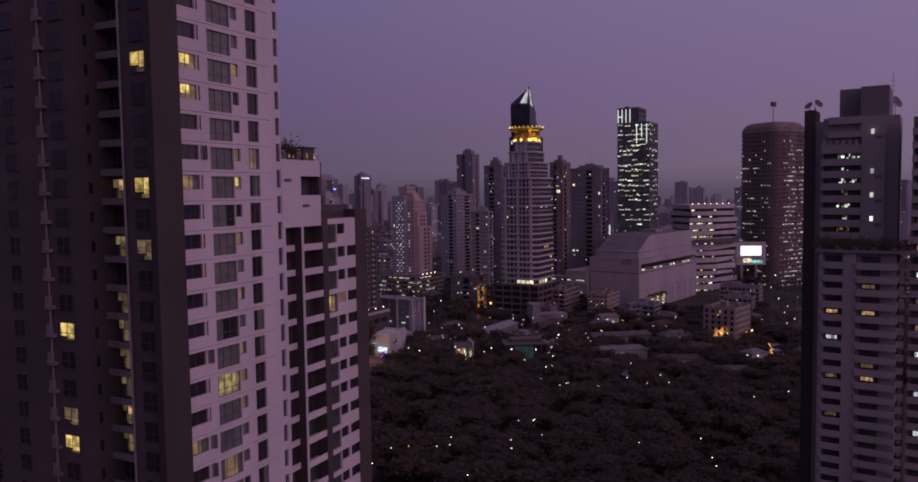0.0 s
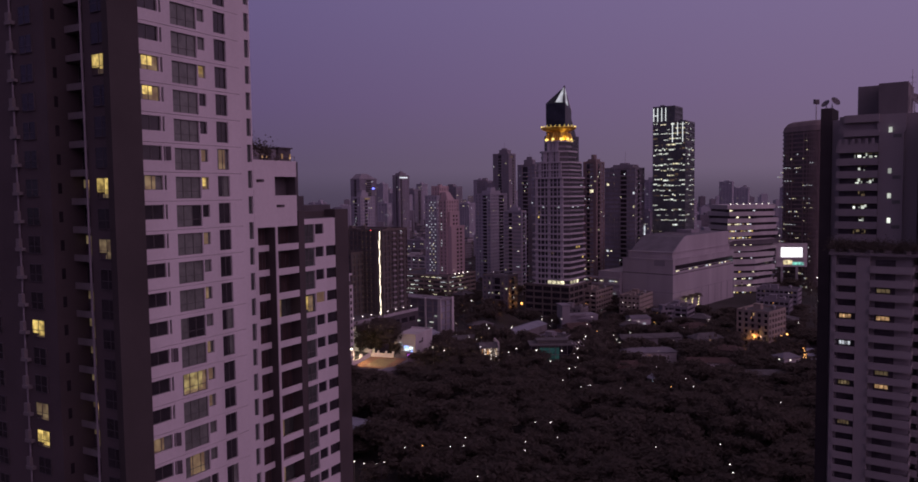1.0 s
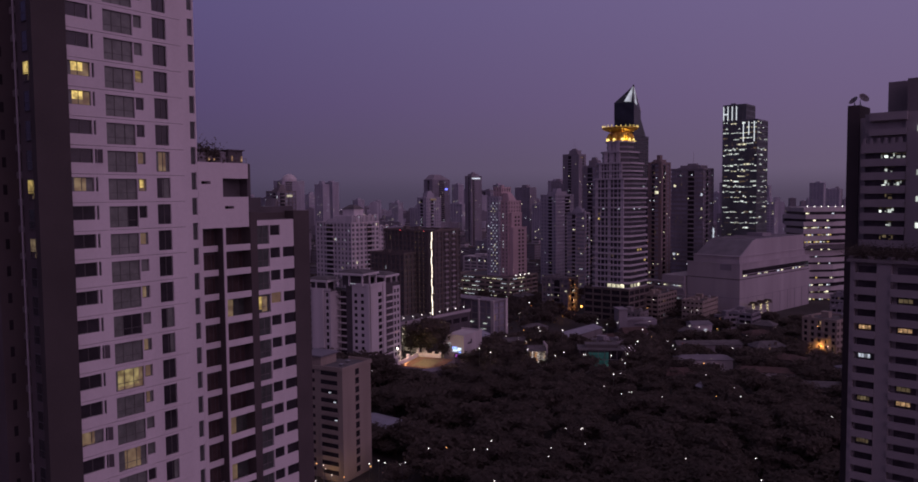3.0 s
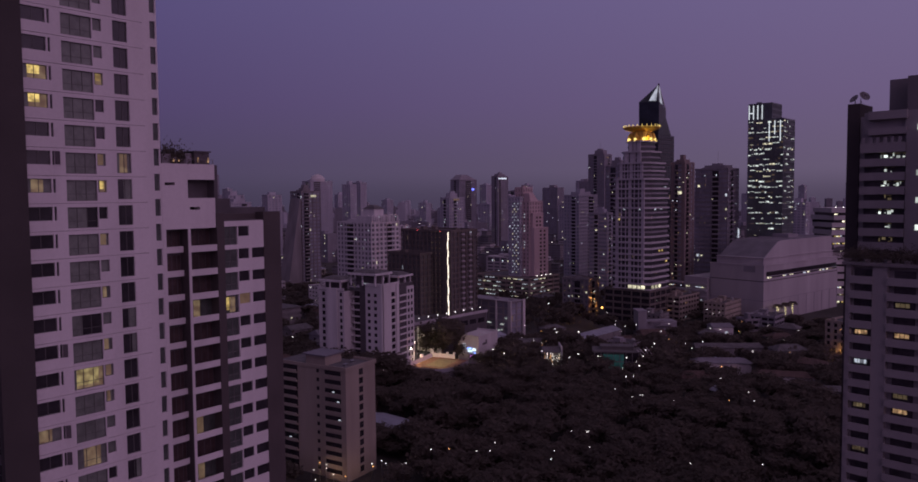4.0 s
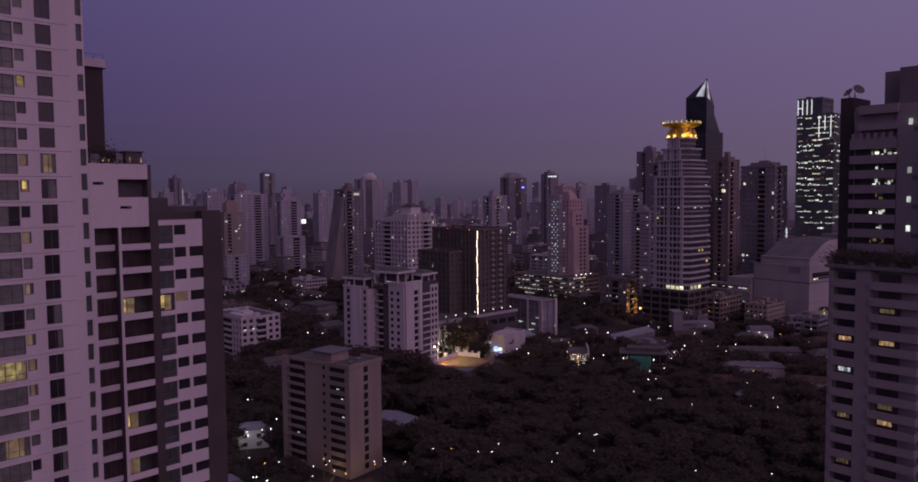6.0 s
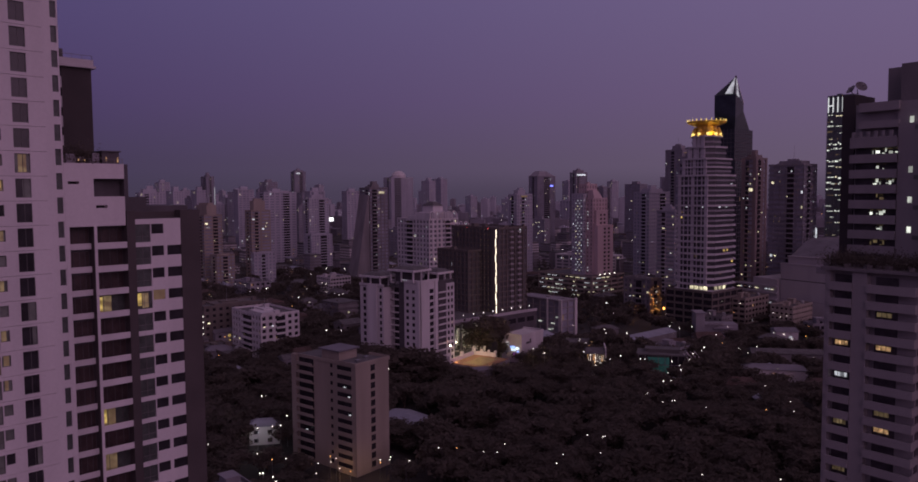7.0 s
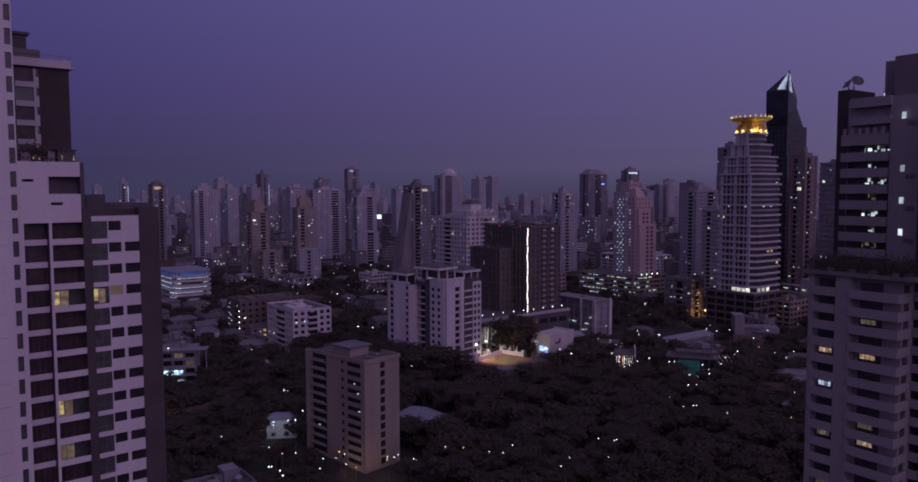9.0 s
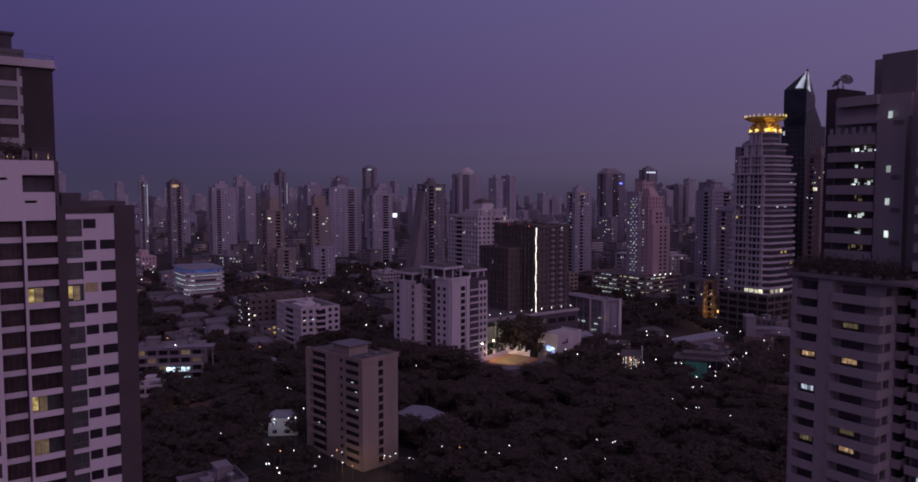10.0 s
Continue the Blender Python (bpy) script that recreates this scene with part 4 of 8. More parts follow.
for k in range(16):
    z = 18.2 + k * 3.0
    for i in range(3):
        pane("balcony_lamp", LIT_DIM, b, -0.14 + 0.0, -0.02, 8.0 + i * 3.0, 8.6 + i * 3.0, z + 1.6, z + 1.9)
    for x in (8.0, 14.0):
        pane("balcony", RTW, b, x, x + 2.6, -1.0, 0.0, z, z + 0.9)
part("podium_edge", Geo().box(-46.3, 26.3, -3.8, -3.3, 18.2, 19.7).box(-46.3, -45.8, -3.3, 46, 18.2, 19.7), MALLW, b)
for i in range(10):
    part("lamp_post", Geo().tube((-42.8 + i * 7, -3.55, 19.7), (-42.8 + i * 7, -3.55, 21.3), 0.06, 0.05), STEEL, b)
    part("podium_lamp", Geo().lathe([(0.08, 21.3), (0.22, 21.4), (0.22, 21.65), (0.08, 21.8)], 8, -42.8 + i * 7, -3.55), LAMP_W, b)
for i, (z0, z1, dy) in enumerate(((19, 23, 0.0), (23.6, 27, 0.0), (26.2, 30, 0.4), (30.6, 35, 0.0), (35.2, 39, 0.4), (39.5, 42, 0.1), (42.4, 47, 0.1), (47.2, 51, 0.5), (51.3, 55, 0.1), (55.5, 60, 0.4), (60.3, 65, 0.0))):
    pane("light_strip", STRIPM, b, -0.45, -0.2, 1.65 + dy, 1.93 + dy, z0, z1)
for y in (8.0, 26.0):
    pane("warning_lamp", LAMP_R, b, -0.3, -0.1, y, y + 0.22, 65.4, 65.6)
part("strip_wall", Geo().box(-0.19, 0.3, -0.2, 5, 17, 66.3), BROWN2, b)

# ---- green-grey office block with glass bays ----
b = city_tower("office_block", -30.9, 434.8, 60, "low grey office block with tall glass bays", "office building")
block(b, 0, 12, 0, 34, 0, 22.4, 3.8, 0.6, 5.6, 0.9, RTW, PALEGL, 0.5, 0.06, (LIT_OFF, LIT_DIM, LIT_W), 8, bits=2)
for q in ((-0.8, -0.01, -0.8, 1.5), (11, 13, -0.9, -0.01), (-0.9, -0.01, 10, 11)):
    part("white_fin", Geo().box(*q, 0, 23.6), PALE, b)
part("roof_edge", Geo().box(-0.5, 12.5, -0.5, 34.5, 22.4, 23.2), GREYW, b)
for y, z, w in ((15, 9.4, 2.6), (20, 9.4, 2.0), (5, 9.2, 2.4), (2.5, 13.0, 1.6), (25, 5.6, 2.2), (8, 5.4, 2.8), (29, 9.4, 1.6), (6, 5.9, 1.2)):
    pane("ceiling_light", STRIPW, b, -0.3, -0.02, y, y + w, z, z + 0.4)

# ---- pink stepped tower on a car-park podium ----
b = city_tower("apartment_tower", -35.7, 597.2, 60, "pink stepped apartment tower above a lit car park")
part("core", Geo().box(0, 19, 0.45, 4, 20.5, 58.4), PINK, b)
punched(b, Matrix.Translation((0, 0.4, 20.5)), 19, 37.9, [(7.6, 10.2), (12.6, 15.2)], 3.1, 0.9, 2.5, PINK)
part("roof_coping", Geo().box(-0.3, 19.3, -0.3, 4, 58.4, 59.2), PINK, b)
part("core", Geo().box(1.0, 15, 2.5, 5, 59.2, 70), PINK, b)
punched(b, Matrix.Translation((1.0, 2.45, 59.2)), 14, 10.8, [(4.4, 6.8), (8.8, 11.2)], 3.1, 0.9, 2.5, PINK)
part("roof_coping", Geo().box(0.7, 15.3, 1.8, 5, 70, 70.8), PINK, b)
# upper blocks use the glass and wall colours paled for haze
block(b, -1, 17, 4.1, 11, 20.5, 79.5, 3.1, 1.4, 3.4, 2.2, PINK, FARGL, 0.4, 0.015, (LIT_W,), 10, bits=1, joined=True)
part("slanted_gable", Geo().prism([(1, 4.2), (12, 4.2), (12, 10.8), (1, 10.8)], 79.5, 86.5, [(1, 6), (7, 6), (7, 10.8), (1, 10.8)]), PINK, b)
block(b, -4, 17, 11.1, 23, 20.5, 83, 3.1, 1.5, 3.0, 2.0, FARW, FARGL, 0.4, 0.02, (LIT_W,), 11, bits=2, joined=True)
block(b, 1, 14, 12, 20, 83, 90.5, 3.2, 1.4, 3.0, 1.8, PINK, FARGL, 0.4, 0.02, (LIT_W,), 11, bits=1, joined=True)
stair_lamps = lots_of(LIT_W, LIT_OFF)
rng = random.Random(61)
for k in range(26):
    for i, yy in enumerate((12.6, 14.4, 16.2, 18.0)):
        if (k + i) % 2 and rng.random() < 0.85:
            stair_lamps[rng.choice((LIT_W, LIT_W, LIT_OFF)).name][0].box(-4.4, -4.05, yy, yy + 0.7, 23 + k * 2.2, 23.8 + k * 2.2)
    if rng.random() < 0.3:
        stair_lamps[LIT_W.name][0].box(-1.4, -1.05, 8.5, 9.2, 23 + k * 2.2, 23.9 + k * 2.2)
joined("stair_light", stair_lamps, b)
block(b, -14, 26, -6, 50, 0, 20, 3.4, 1.4, 8.0, 0.6, TAN, SMOKE, 1.5, 0.04, (LIT_OFF, LIT_DIM, LIT_W), 12, bits=0)
tubes = lots_of(LIT_W, LIT_OFF, STRIPW)
for k in range(1, 6):
    q = -4.0
    while q < 46:
        w = rng.uniform(1.5, 5.5)
        if rng.random() < 0.55:
            g = tubes[rng.choice((LIT_W, LIT_OFF, STRIPW)).name][0]
            g.box(-14.4, -14.02, q, q + w, k * 3.4 + 1.9, k * 3.4 + 2.3)
            if q < 18:
                g.box(q - 9, q - 9 + w, -6.4, -6.02, k * 3.4 + 1.9, k * 3.4 + 2.3)
        q += w + rng.uniform(0.6, 3.0)
joined("deck_lighting", tubes, b)
for i in range(4):
    pane("garden_lamp", LAMP_W, b, -4 + i * 6, -3.4 + i * 6, -5.6, -5.2, 21.2, 21.8)

# ---- tower with the gilded crown ----
b = city_tower("office_tower", 49.1, 507.4, 60, "banded grey tower under a floodlit gilded lotus crown", "office building")


def oct_poly(x0, x1, y0, y1, c):
    return [(x0 + c, y0), (x1 - c, y0), (x1, y0 + c), (x1, y1 - c), (x1 - c, y1), (x0 + c, y1), (x0, y1 - c), (x0, y0 + c)]


def ring_block(root, x0, x1, y0, y1, z0, z1, fh, band, c, wall, glass, out=0.9, cap=True):
    part("glazing", Geo().prism(oct_poly(x0, x1, y0, y1, c), z0, z1), glass, root)
    n = round((z1 - z0) / fh)
    band_mesh = Geo().prism(oct_poly(x0 - out, x1 + out, y0 - out, y1 + out, c), -band / 2, band / 2).mesh("floor_band", wall)
    for k in range(n + 1 if cap else n):
        part("floor_band", band_mesh, wall, root).location.z = z0 + k * (z1 - z0) / n
    if fh > 4.5:
        sill = Geo().prism(oct_poly(x0 - 0.3, x1 + 0.3, y0 - 0.3, y1 + 0.3, c), -0.55, 0.55).mesh("spandrel", GREYW)
        for k in range(n):
            part("spandrel", sill, GREYW, root).location.z = z0 + (k + 0.5) * (z1 - z0) / n
    for i in range(7):
        yy = y0 + c + (y1 - y0 - 2 * c) * i / 6
        wide = (1.1, 0.3, 0.3)[i % 3]
        pane("pier", wall, root, x0 - 0.4, x0 + 0.2, yy - wide, yy + wide, z0, z1)


ring_block(b, 0, 30, 0, 27, 22, 57, 3.9, 1.25, 4.0, BANDW, TOWERD, 1.2, False)
ring_block(b, 0, 30, 0, 27, 57.004, 95, 6.3, 1.2, 4.0, BANDW, TOWERD, 1.0)
ring_block(b, 1.5, 28.5, 1.5, 25.5, 95.004, 105.5, 5.2, 1.1, 4.5, BANDW, TOWERD)
ring_block(b, 3.5, 26.5, 3.5, 23.5, 105.504, 113, 7.5, 1.1, 5.0, BANDW, TOWERD)
ring_block(b, 6, 24, 6, 21, 113.004, 120, 7.0, 1.0, 4.5, BANDW, TOWERD)
block(b, -3, 34, -3, 31, 0, 21.5, 4.2, 1.3, 7.5, 0.8, BROWN2, GLASS, 0.5, 0.012, (LIT_OFF,), 13, bits=0)
for i in range(7):
    pane("lit_window", LIT_OFF, b, -0.9, -0.7, 2 + i * 3.2, 4.6 + i * 3.2, 22.9, 25.0) if i < 4 else pane("lit_window", LIT_OFF, b, 3 + (i - 4) * 5, 6 + (i - 4) * 5, -0.9, -0.7, 22.9, 25.0)
for x_, y_, z_, mt in ((-0.1, 17, 75.5, LIT_W), (-0.1, 6, 75.5, LIT_W), (-0.1, 13, 68.5, LIT_W), (8, -0.1, 75.5, LIT_W), (16, -0.1, 75.5, LIT_W), (14, -0.1, 47.5, LIT_Y), (18, -0.1, 47.5, LIT_Y), (22, -0.1, 89.5, LIT_W), (-0.1, 21, 68.5, LIT_Y), (-0.1, 20, 72.0, LIT_DIM), (24, -0.1, 40.0, LIT_Y), (10, -0.1, 33.0, LIT_DIM), (-0.1, 10, 44.0, LIT_DIM)):
    pane("lit_window", mt, b, x_ - 0.05, x_ + (0.1 if x_ < 0 else 1.9), y_ - 0.05, y_ + (1.7 if x_ < 0 else 0.1), z_ - 0.7, z_ + 0.6)
part("crown_base", Geo().lathe([(8.6, 120), (8.6, 121), (7.0, 121.4), (6.4, 126.2), (6.2, 126.8)], 20, 15, 13.5), GOLDM, b, "gilded drum")
part("crown_dish", Geo().lathe([(6.2, 126.8), (8.5, 127.4), (11.6, 128.7), (12.4, 129.5), (12.1, 129.9), (7.0, 129.2)], 28, 15, 13.5), GOLDM, b, "gilded lotus dish")
for i in range(10):
    a = 2 * math.pi * i / 10
    px, py = 15 + 7.6 * math.cos(a), 13.5 + 7.6 * math.sin(a)
    part("petal_lamp", Geo().lathe([(0.2, 120.9), (1.0, 121.3), (1.05, 122.0), (0.5, 122.7)], 8, 15 + 8.6 * math.cos(a), 13.5 + 8.6 * math.sin(a)), GOLDL, b)
    part("crown_petal", Geo().lathe([(0.5, 121.0), (1.6, 122.0), (1.8, 123.2), (1.0, 125.0), (0.2, 126.2)], 8, px, py), GOLDM, b)
    qx, qy = 15 + 9.6 * math.cos(a), 13.5 + 9.6 * math.sin(a)
    part("crown_floodlight", Geo().box(qx - 0.35, qx + 0.35, qy - 0.35, qy + 0.35, 120.2, 120.7), GOLDL, b)
for i in range(24):
    a = 2 * math.pi * i / 24
    part("crown_lamp", Geo().lathe([(0.12, 129.7), (0.22, 130.2), (0.06, 131.2)], 6, 15 + 11.9 * math.cos(a), 13.5 + 11.9 * math.sin(a)), GOLDL, b)

for q in ((9.5, 7.0), (20.5, 7.2), (9.2, 19.6)):
    cl = new("crown_glow", bpy.data.lights.new("crown_glow", "POINT"))
    cl.data.energy, cl.data.color, cl.data.shadow_soft_size = 480, (1.0, 0.84, 0.38), 1.2
    cl.matrix_world = pose(49.1, 507.4, 0, 0, 0, 60) @ pose(q[0], q[1], 121.8)

# ---- dark glass tower with the faceted spire ----
b = city_tower("office_tower", 64.8, 724.7, 60, "dark glass tower with a faceted pointed top", "office building")
block(b, -2, 34, -2, 26, 0, 112, 4.0, 0.5, 4.0, 0.4, DARKC, TOWERGL, 0.3, 0.012, (LIT_W, LIT_DIM), 14, bits=0)
block(b, 0, 31, 0, 22, 112, 140, 4.0, 0.5, 4.0, 0.4, DARKC, TOWERGL, 0.3, 0.01, (LIT_W,), 15, bits=0, roof=False)
g = Geo()
low = [(0.5, 0.5), (26, 0.5), (28, 7), (24, 22), (0.5, 20)]
mid = [(-0.5, -0.5), (13, -0.6), (18, 6), (15, 20), (-0.5, 20)]
n0 = 0
for ring, zs in ((low, (140,) * 5), (mid, (150, 156, 154, 150, 158)), (mid, (170, 163, 158, 162, 171))):
    g.v += [(*p, z) for p, z in zip(ring, zs)]
g.v.append((9, 5, 187.0))
for r in range(2):
    g.f += [(r * 5 + i, r * 5 + (i + 1) % 5, r * 5 + 5 + (i + 1) % 5, r * 5 + 5 + i) for i in range(5)]
g.f += [(10 + i, 10 + (i + 1) % 5, 15) for i in range(5)] + [(4, 3, 2, 1, 0)]
part("spire", g, TOWERGL, b, "faceted dark glass spire")
SPIREL = lamp_material("lit_glass_facet", (0.80, 0.82, 0.92), 0.36, 0.5, 0.15)
for fq in (((-0.75, 9.5, 171.6), (-0.75, 2.4, 171.0), (8.3, 5.2, 186.2)), ((1.0, -0.85, 169.6), (4.6, -0.9, 168.0), (8.9, 4.3, 185.8))):
    fg = Geo()
    out_ = Vector((-0.3, 0, 0.1)) if fq[0][0] < 0 else Vector((0, -0.3, 0.1))
    fg.v = [tuple(Vector(p) + out_) for p in fq] + [tuple(Vector(p) - out_) for p in fq]
    fg.f = [(0, 1, 2), (5, 4, 3), (0, 3, 4, 1), (1, 4, 5, 2), (2, 5, 3, 0)]
    part("spire_facet", fg, SPIREL, b, "pale glowing glass facet")
part("spire_tip", Geo().lathe([(1.1, 185.2), (0.9, 187.0), (0.2, 188.2)], 6, 9, 5), DARKC, b)
part("spire_rib", Geo().tube((-0.5, -0.5, 170), (9, 5, 187.2), 0.4, 0.3), STEEL, b)
part("spire_rib", Geo().tube((13, -0.6, 163), (9, 5, 187.2), 0.4, 0.3), STEEL, b)

# ---- lit glass office tower ----
b = city_tower("office_tower", 146.4, 589.9, 60, "dark glass office tower with many lit floors", "office building")
block(b, 0, 24, 0, 26, 0, 138.5, 3.9, 0.9, 3.0, 0.25, OFFGL, OFFGL, 0.3, 0.0, (), 16, bits=1)
block(b, 2, 22, 9, 26.5, 138.5, 150.5, 4.0, 0.8, 3.0, 0.25, OFFGL, OFFGL, 0.3, 0.0, (), 17, bits=1)
rng = random.Random(9)
office_lights = lots_of(STRIPW, LIT_OFF, LIT_DIM)
for k in range(35):
    z = 1 + k * 3.957
    for length, front in ((25.5, False), (23.5, True)):
        share = rng.choice((0.3, 0.6, 0.8, 0.95)) * (1.0 if not front else 0.6)
        q = 0.5
        while q < length - 1:
            w = min(rng.choice((0.8, 1.3, 2.4, 4.2)), length - q)
            if rng.random() < share:
                mat, za = rng.choice((STRIPW, STRIPW, STRIPW, LIT_OFF, LIT_DIM)), z + 1.0 + rng.choice((0.0, 0.9))
                box = (q, q + w, 0.22, 0.30) if front else (0.22, 0.30, q, q + w)
                office_lights[mat.name][0].box(*box, za, za + rng.choice((0.45, 0.7, 1.1)))
            q += w + rng.choice((0.3, 0.9))
joined("lit_glazing", office_lights, b)
for i in range(4):
    pane("light_fin", FINL, b, 1.6, 1.9, 25.6 - i * 3.2, 26.1 - i * 3.2, 139.5, 150.2)
    if i < 3:
        pane("light_fin", FINL, b, -0.3, 0.0, 10.0 - i * 4.0, 10.5 - i * 4.0, 123 + (i % 2) * 5, 138)
pane("light_fin", FINL, b, 1.6, 1.9, 22.9, 25.6, 144.0, 144.7)

# ---- white shopping mall ----
b = thing("shopping_mall", pose(122.8, 523.2, 0, 0, 0, 52), "large white windowless shopping mall with a stepped sloping roof", "shopping mall")
part("wall", Geo().box(0, 108, 0, 39, 0, 26.8).box(0.9, 108, 0.9, 39, 26.8, 37.0), MALLW, b)
part("wall_panel", Geo().box(0, 108, 0, 0.89, 27.4, 29).box(0, 3.2, 0, 0.89, 29, 37.0).box(3.2, 108, 0, 0.89, 33.4, 37.0), MALLW, b)
part("wall_panel", Geo().box(0, 0.89, 0.9, 39, 27.4, 37.0), MALLW, b)
part("recessed_glass", Geo().box(3.2, 107, 0.55, 0.89, 30.4, 33.4), GLASS, b)
part("recessed_glass", Geo().box(3.2, 107, 0.3, 0.89, 29, 29.8), GLASS, b)
part("gutter", Geo().box(0.2, 108, 0.2, 0.89, 26.8, 27.4).box(0.2, 0.89, 0.9, 39, 26.8, 27.4), DARKC, b)
rng = random.Random(44)
mall_lights = lots_of(LIT_OFF, LIT_W, LIT_DIM)
q = 5.0
while q < 104:
    w = rng.uniform(1.0, 4.5)
    if rng.random() < 0.62:
        mall_lights[rng.choice((LIT_OFF, LIT_W, LIT_DIM)).name][0].box(q, q + w, 0.12, 0.29, 29.05, 29.75)
    q += w + rng.uniform(0.5, 3.5)
joined("lit_glazing", mall_lights, b)
part("parapet", Geo().box(-0.3, 108.3, -0.3, 0.4, 37.0, 37.9).box(-0.3, 0.4, 0.4, 39.3, 37.0, 37.9), MALLW, b)
# set-back tier, its gable wall and the roof that slopes down towards the corner
part("upper_tier", Geo().box(5, 106, 3, 37, 37.0, 41.8).box(4.4, 106.4, 2.4, 37.4, 41.8, 42.4), MALLW, b)
gable = [(7, 42.4), (24, 52.0), (30, 53.0), (104, 53.0), (104, 42.4)]
for name, y0, y1, mat in (("gable_wall", 3.0, 3.8, MALLW), ("sloping_roof", 3.8, 36.0, ROOFM)):
    g = Geo().prism([(x, zz) for x, zz in gable], y0, y1)
    g.v = [(x, yy, zz) for x, zz, yy in g.v]
    part(name, g, mat, b)
for i in range(5):
    part("roof_rib", Geo().box(30 + i * 15, 30.8 + i * 15, 3.9, 35.9, 53.0, 53.4), MALLW, b)
part("rooftop_plant_room", Geo().box(60, 74, 14, 26, 53.0, 55.5), GREYW, b)
part("side_block", Geo().box(-2, 60, 39.7, 58, 0, 27), MALLW, b)
part("car_deck", Geo().box(-3, 0, 40, 72, 8, 9.2).box(-3, 0, 40, 72, 12.5, 13.7).box(-3, 0, 40, 72, 17, 18.2).box(-3, 0, 40, 72, 21.5, 22.7), MALLW, b)
deck_lights = lots_of(LIT_W, LIT_OFF)
for i in range(26):
    yy, zz = rng.uniform(42, 70), rng.choice((10.8, 15.2, 19.8))
    deck_lights[rng.choice((LIT_W, LIT_OFF)).name][0].box(-3.2, -2.9, yy, yy + rng.uniform(0.4, 1.6), zz, zz + 0.4)
joined("deck_lighting", deck_lights, b)
part("sign_board", Geo().box(-0.35, -0.01, 6, 14, 33, 37), GREYW, b)
part("wall_joint", Geo().box(-0.06, 108, -0.06, -0.01, 14.2, 14.45).box(-0.06, -0.01, -0.01, 39, 14.2, 14.45), GREYW, b)
for i in range(9):
    part("wall_joint", Geo().box(11.8 * (i + 1), 11.95 * (i + 1), -0.06, -0.01, 0, 14.1), GREYW, b)
# ---- stacked polygonal glass building ----
b = thing("office_block", pose(190, 627, 0, 0, 0, 20), "stacked white storeys twisted over each other with dark gaps", "office building")
rng = random.Random(4)
z = 0
for k in range(13):
    o, q = rng.uniform(-1.5, 1.5), rng.uniform(-2, 2)
    poly = [(0 + o, 0), (23, -3 + q), (50 + q, 4 + o), (52, 30), (26, 38), (2 - o, 30)]
    lean = 0.35 if k > 8 else 1.1
    tilt = [rng.uniform(-lean, lean) for _ in poly]
    g = Geo().prism(poly, 0, 1)
    g.v = [(x, y, z + 1.9 + tilt[i % 6]) if i < 6 else (x, y, z + 5.5 + tilt[(i + 2) % 6] * 0.3) for i, (x, y, _) in enumerate(g.v)]
    part("storey", g, PALE, b)
    ins = [(x + (26 - x) * 0.04, y + (17 - y) * 0.07) for x, y in poly]
    part("glass_band", Geo().prism(ins, z - 0.3, z + 3.1), GLASS, b)
    (xa, ya), (xb, yb) = ins[0], ins[1]
    for i in range(14):
        if rng.random() < (0.8 if 7 < k < 11 else 0.55 if k < 3 else 0.12):
            f0 = i / 14.0
            cx, cy = xa + (xb - xa) * f0, ya + (yb - ya) * f0
            pane("lit_window", rng.choice((LIT_OFF, LIT_OFF, LIT_Y, LIT_DIM, LIT_W)), b, cx, cx + rng.uniform(0.8, 1.9), cy - 0.5, cy + 0.1, z + 0.3, z + rng.uniform(0.9, 1.5))
    z += 5.63
part("terrace_roof", Geo().prism([(-3, -4), (30, -7), (51, 0), (40, 20), (0, 20)], 40.6, 44.2, [(6, 0), (30, -5), (49, 2), (40, 20), (4, 20)]), DARKC, b, "dark tilted terrace roof")
for i in range(7):
    pane("roof_lamp", LAMP_W, b, 5 + i * 6.2, 5.4 + i * 6.2, 4, 4.4, z + 0.2, z + 0.8)

# ---- rounded tower with the mast ----
b = thing("office_tower", pose(276.7, 672, 0, 0, 0, 28), "tall taupe tower with rounded shoulders and a rooftop mast", "office building")


def soft_square(r, n=32, e=0.42):
    return [(r * math.copysign(abs(math.cos(a)) ** e, math.cos(a)), r * math.copysign(abs(math.sin(a)) ** e, math.sin(a))) for a in [2 * math.pi * (i + 0.5) / n for i in range(n)]]


plan, inner = soft_square(21.5), soft_square(21.0)
part("glazing", Geo().prism(inner, 0, 135.5), TAUPEGL, b)
slab = Geo().prism(plan, 0, 1.35).mesh("floor_band", TAUPE)
for k in range(36):
    part("floor_band", slab, TAUPE, b).location.z = k * 3.77
for i, (px, py) in enumerate(soft_square(21.35, 64)):
    if py < 12:
        part("pier", Geo().box(px - 0.35, px + 0.35, py - 0.35, py + 0.35, 0, 134), TAUPE, b)
for z0, z1, ra, rb in ((134.5, 139.0, 21.7, 20.6), (139.0, 142.2, 20.6, 18.2), (142.2, 143.6, 18.2, 15.0)):
    part("shoulder", Geo().prism(soft_square(ra), z0, z1, soft_square(rb)), TAUPE, b)
part("shoulder_window", Geo().box(-12, -6, -20.9, -18, 135.2, 138.0).box(4, 12, -20.9, -18, 135.2, 138.0), GLASS, b)
part("mast", Geo().tube((0, 0, 143), (0, 0, 159), 0.5, 0.35), STEEL, b)
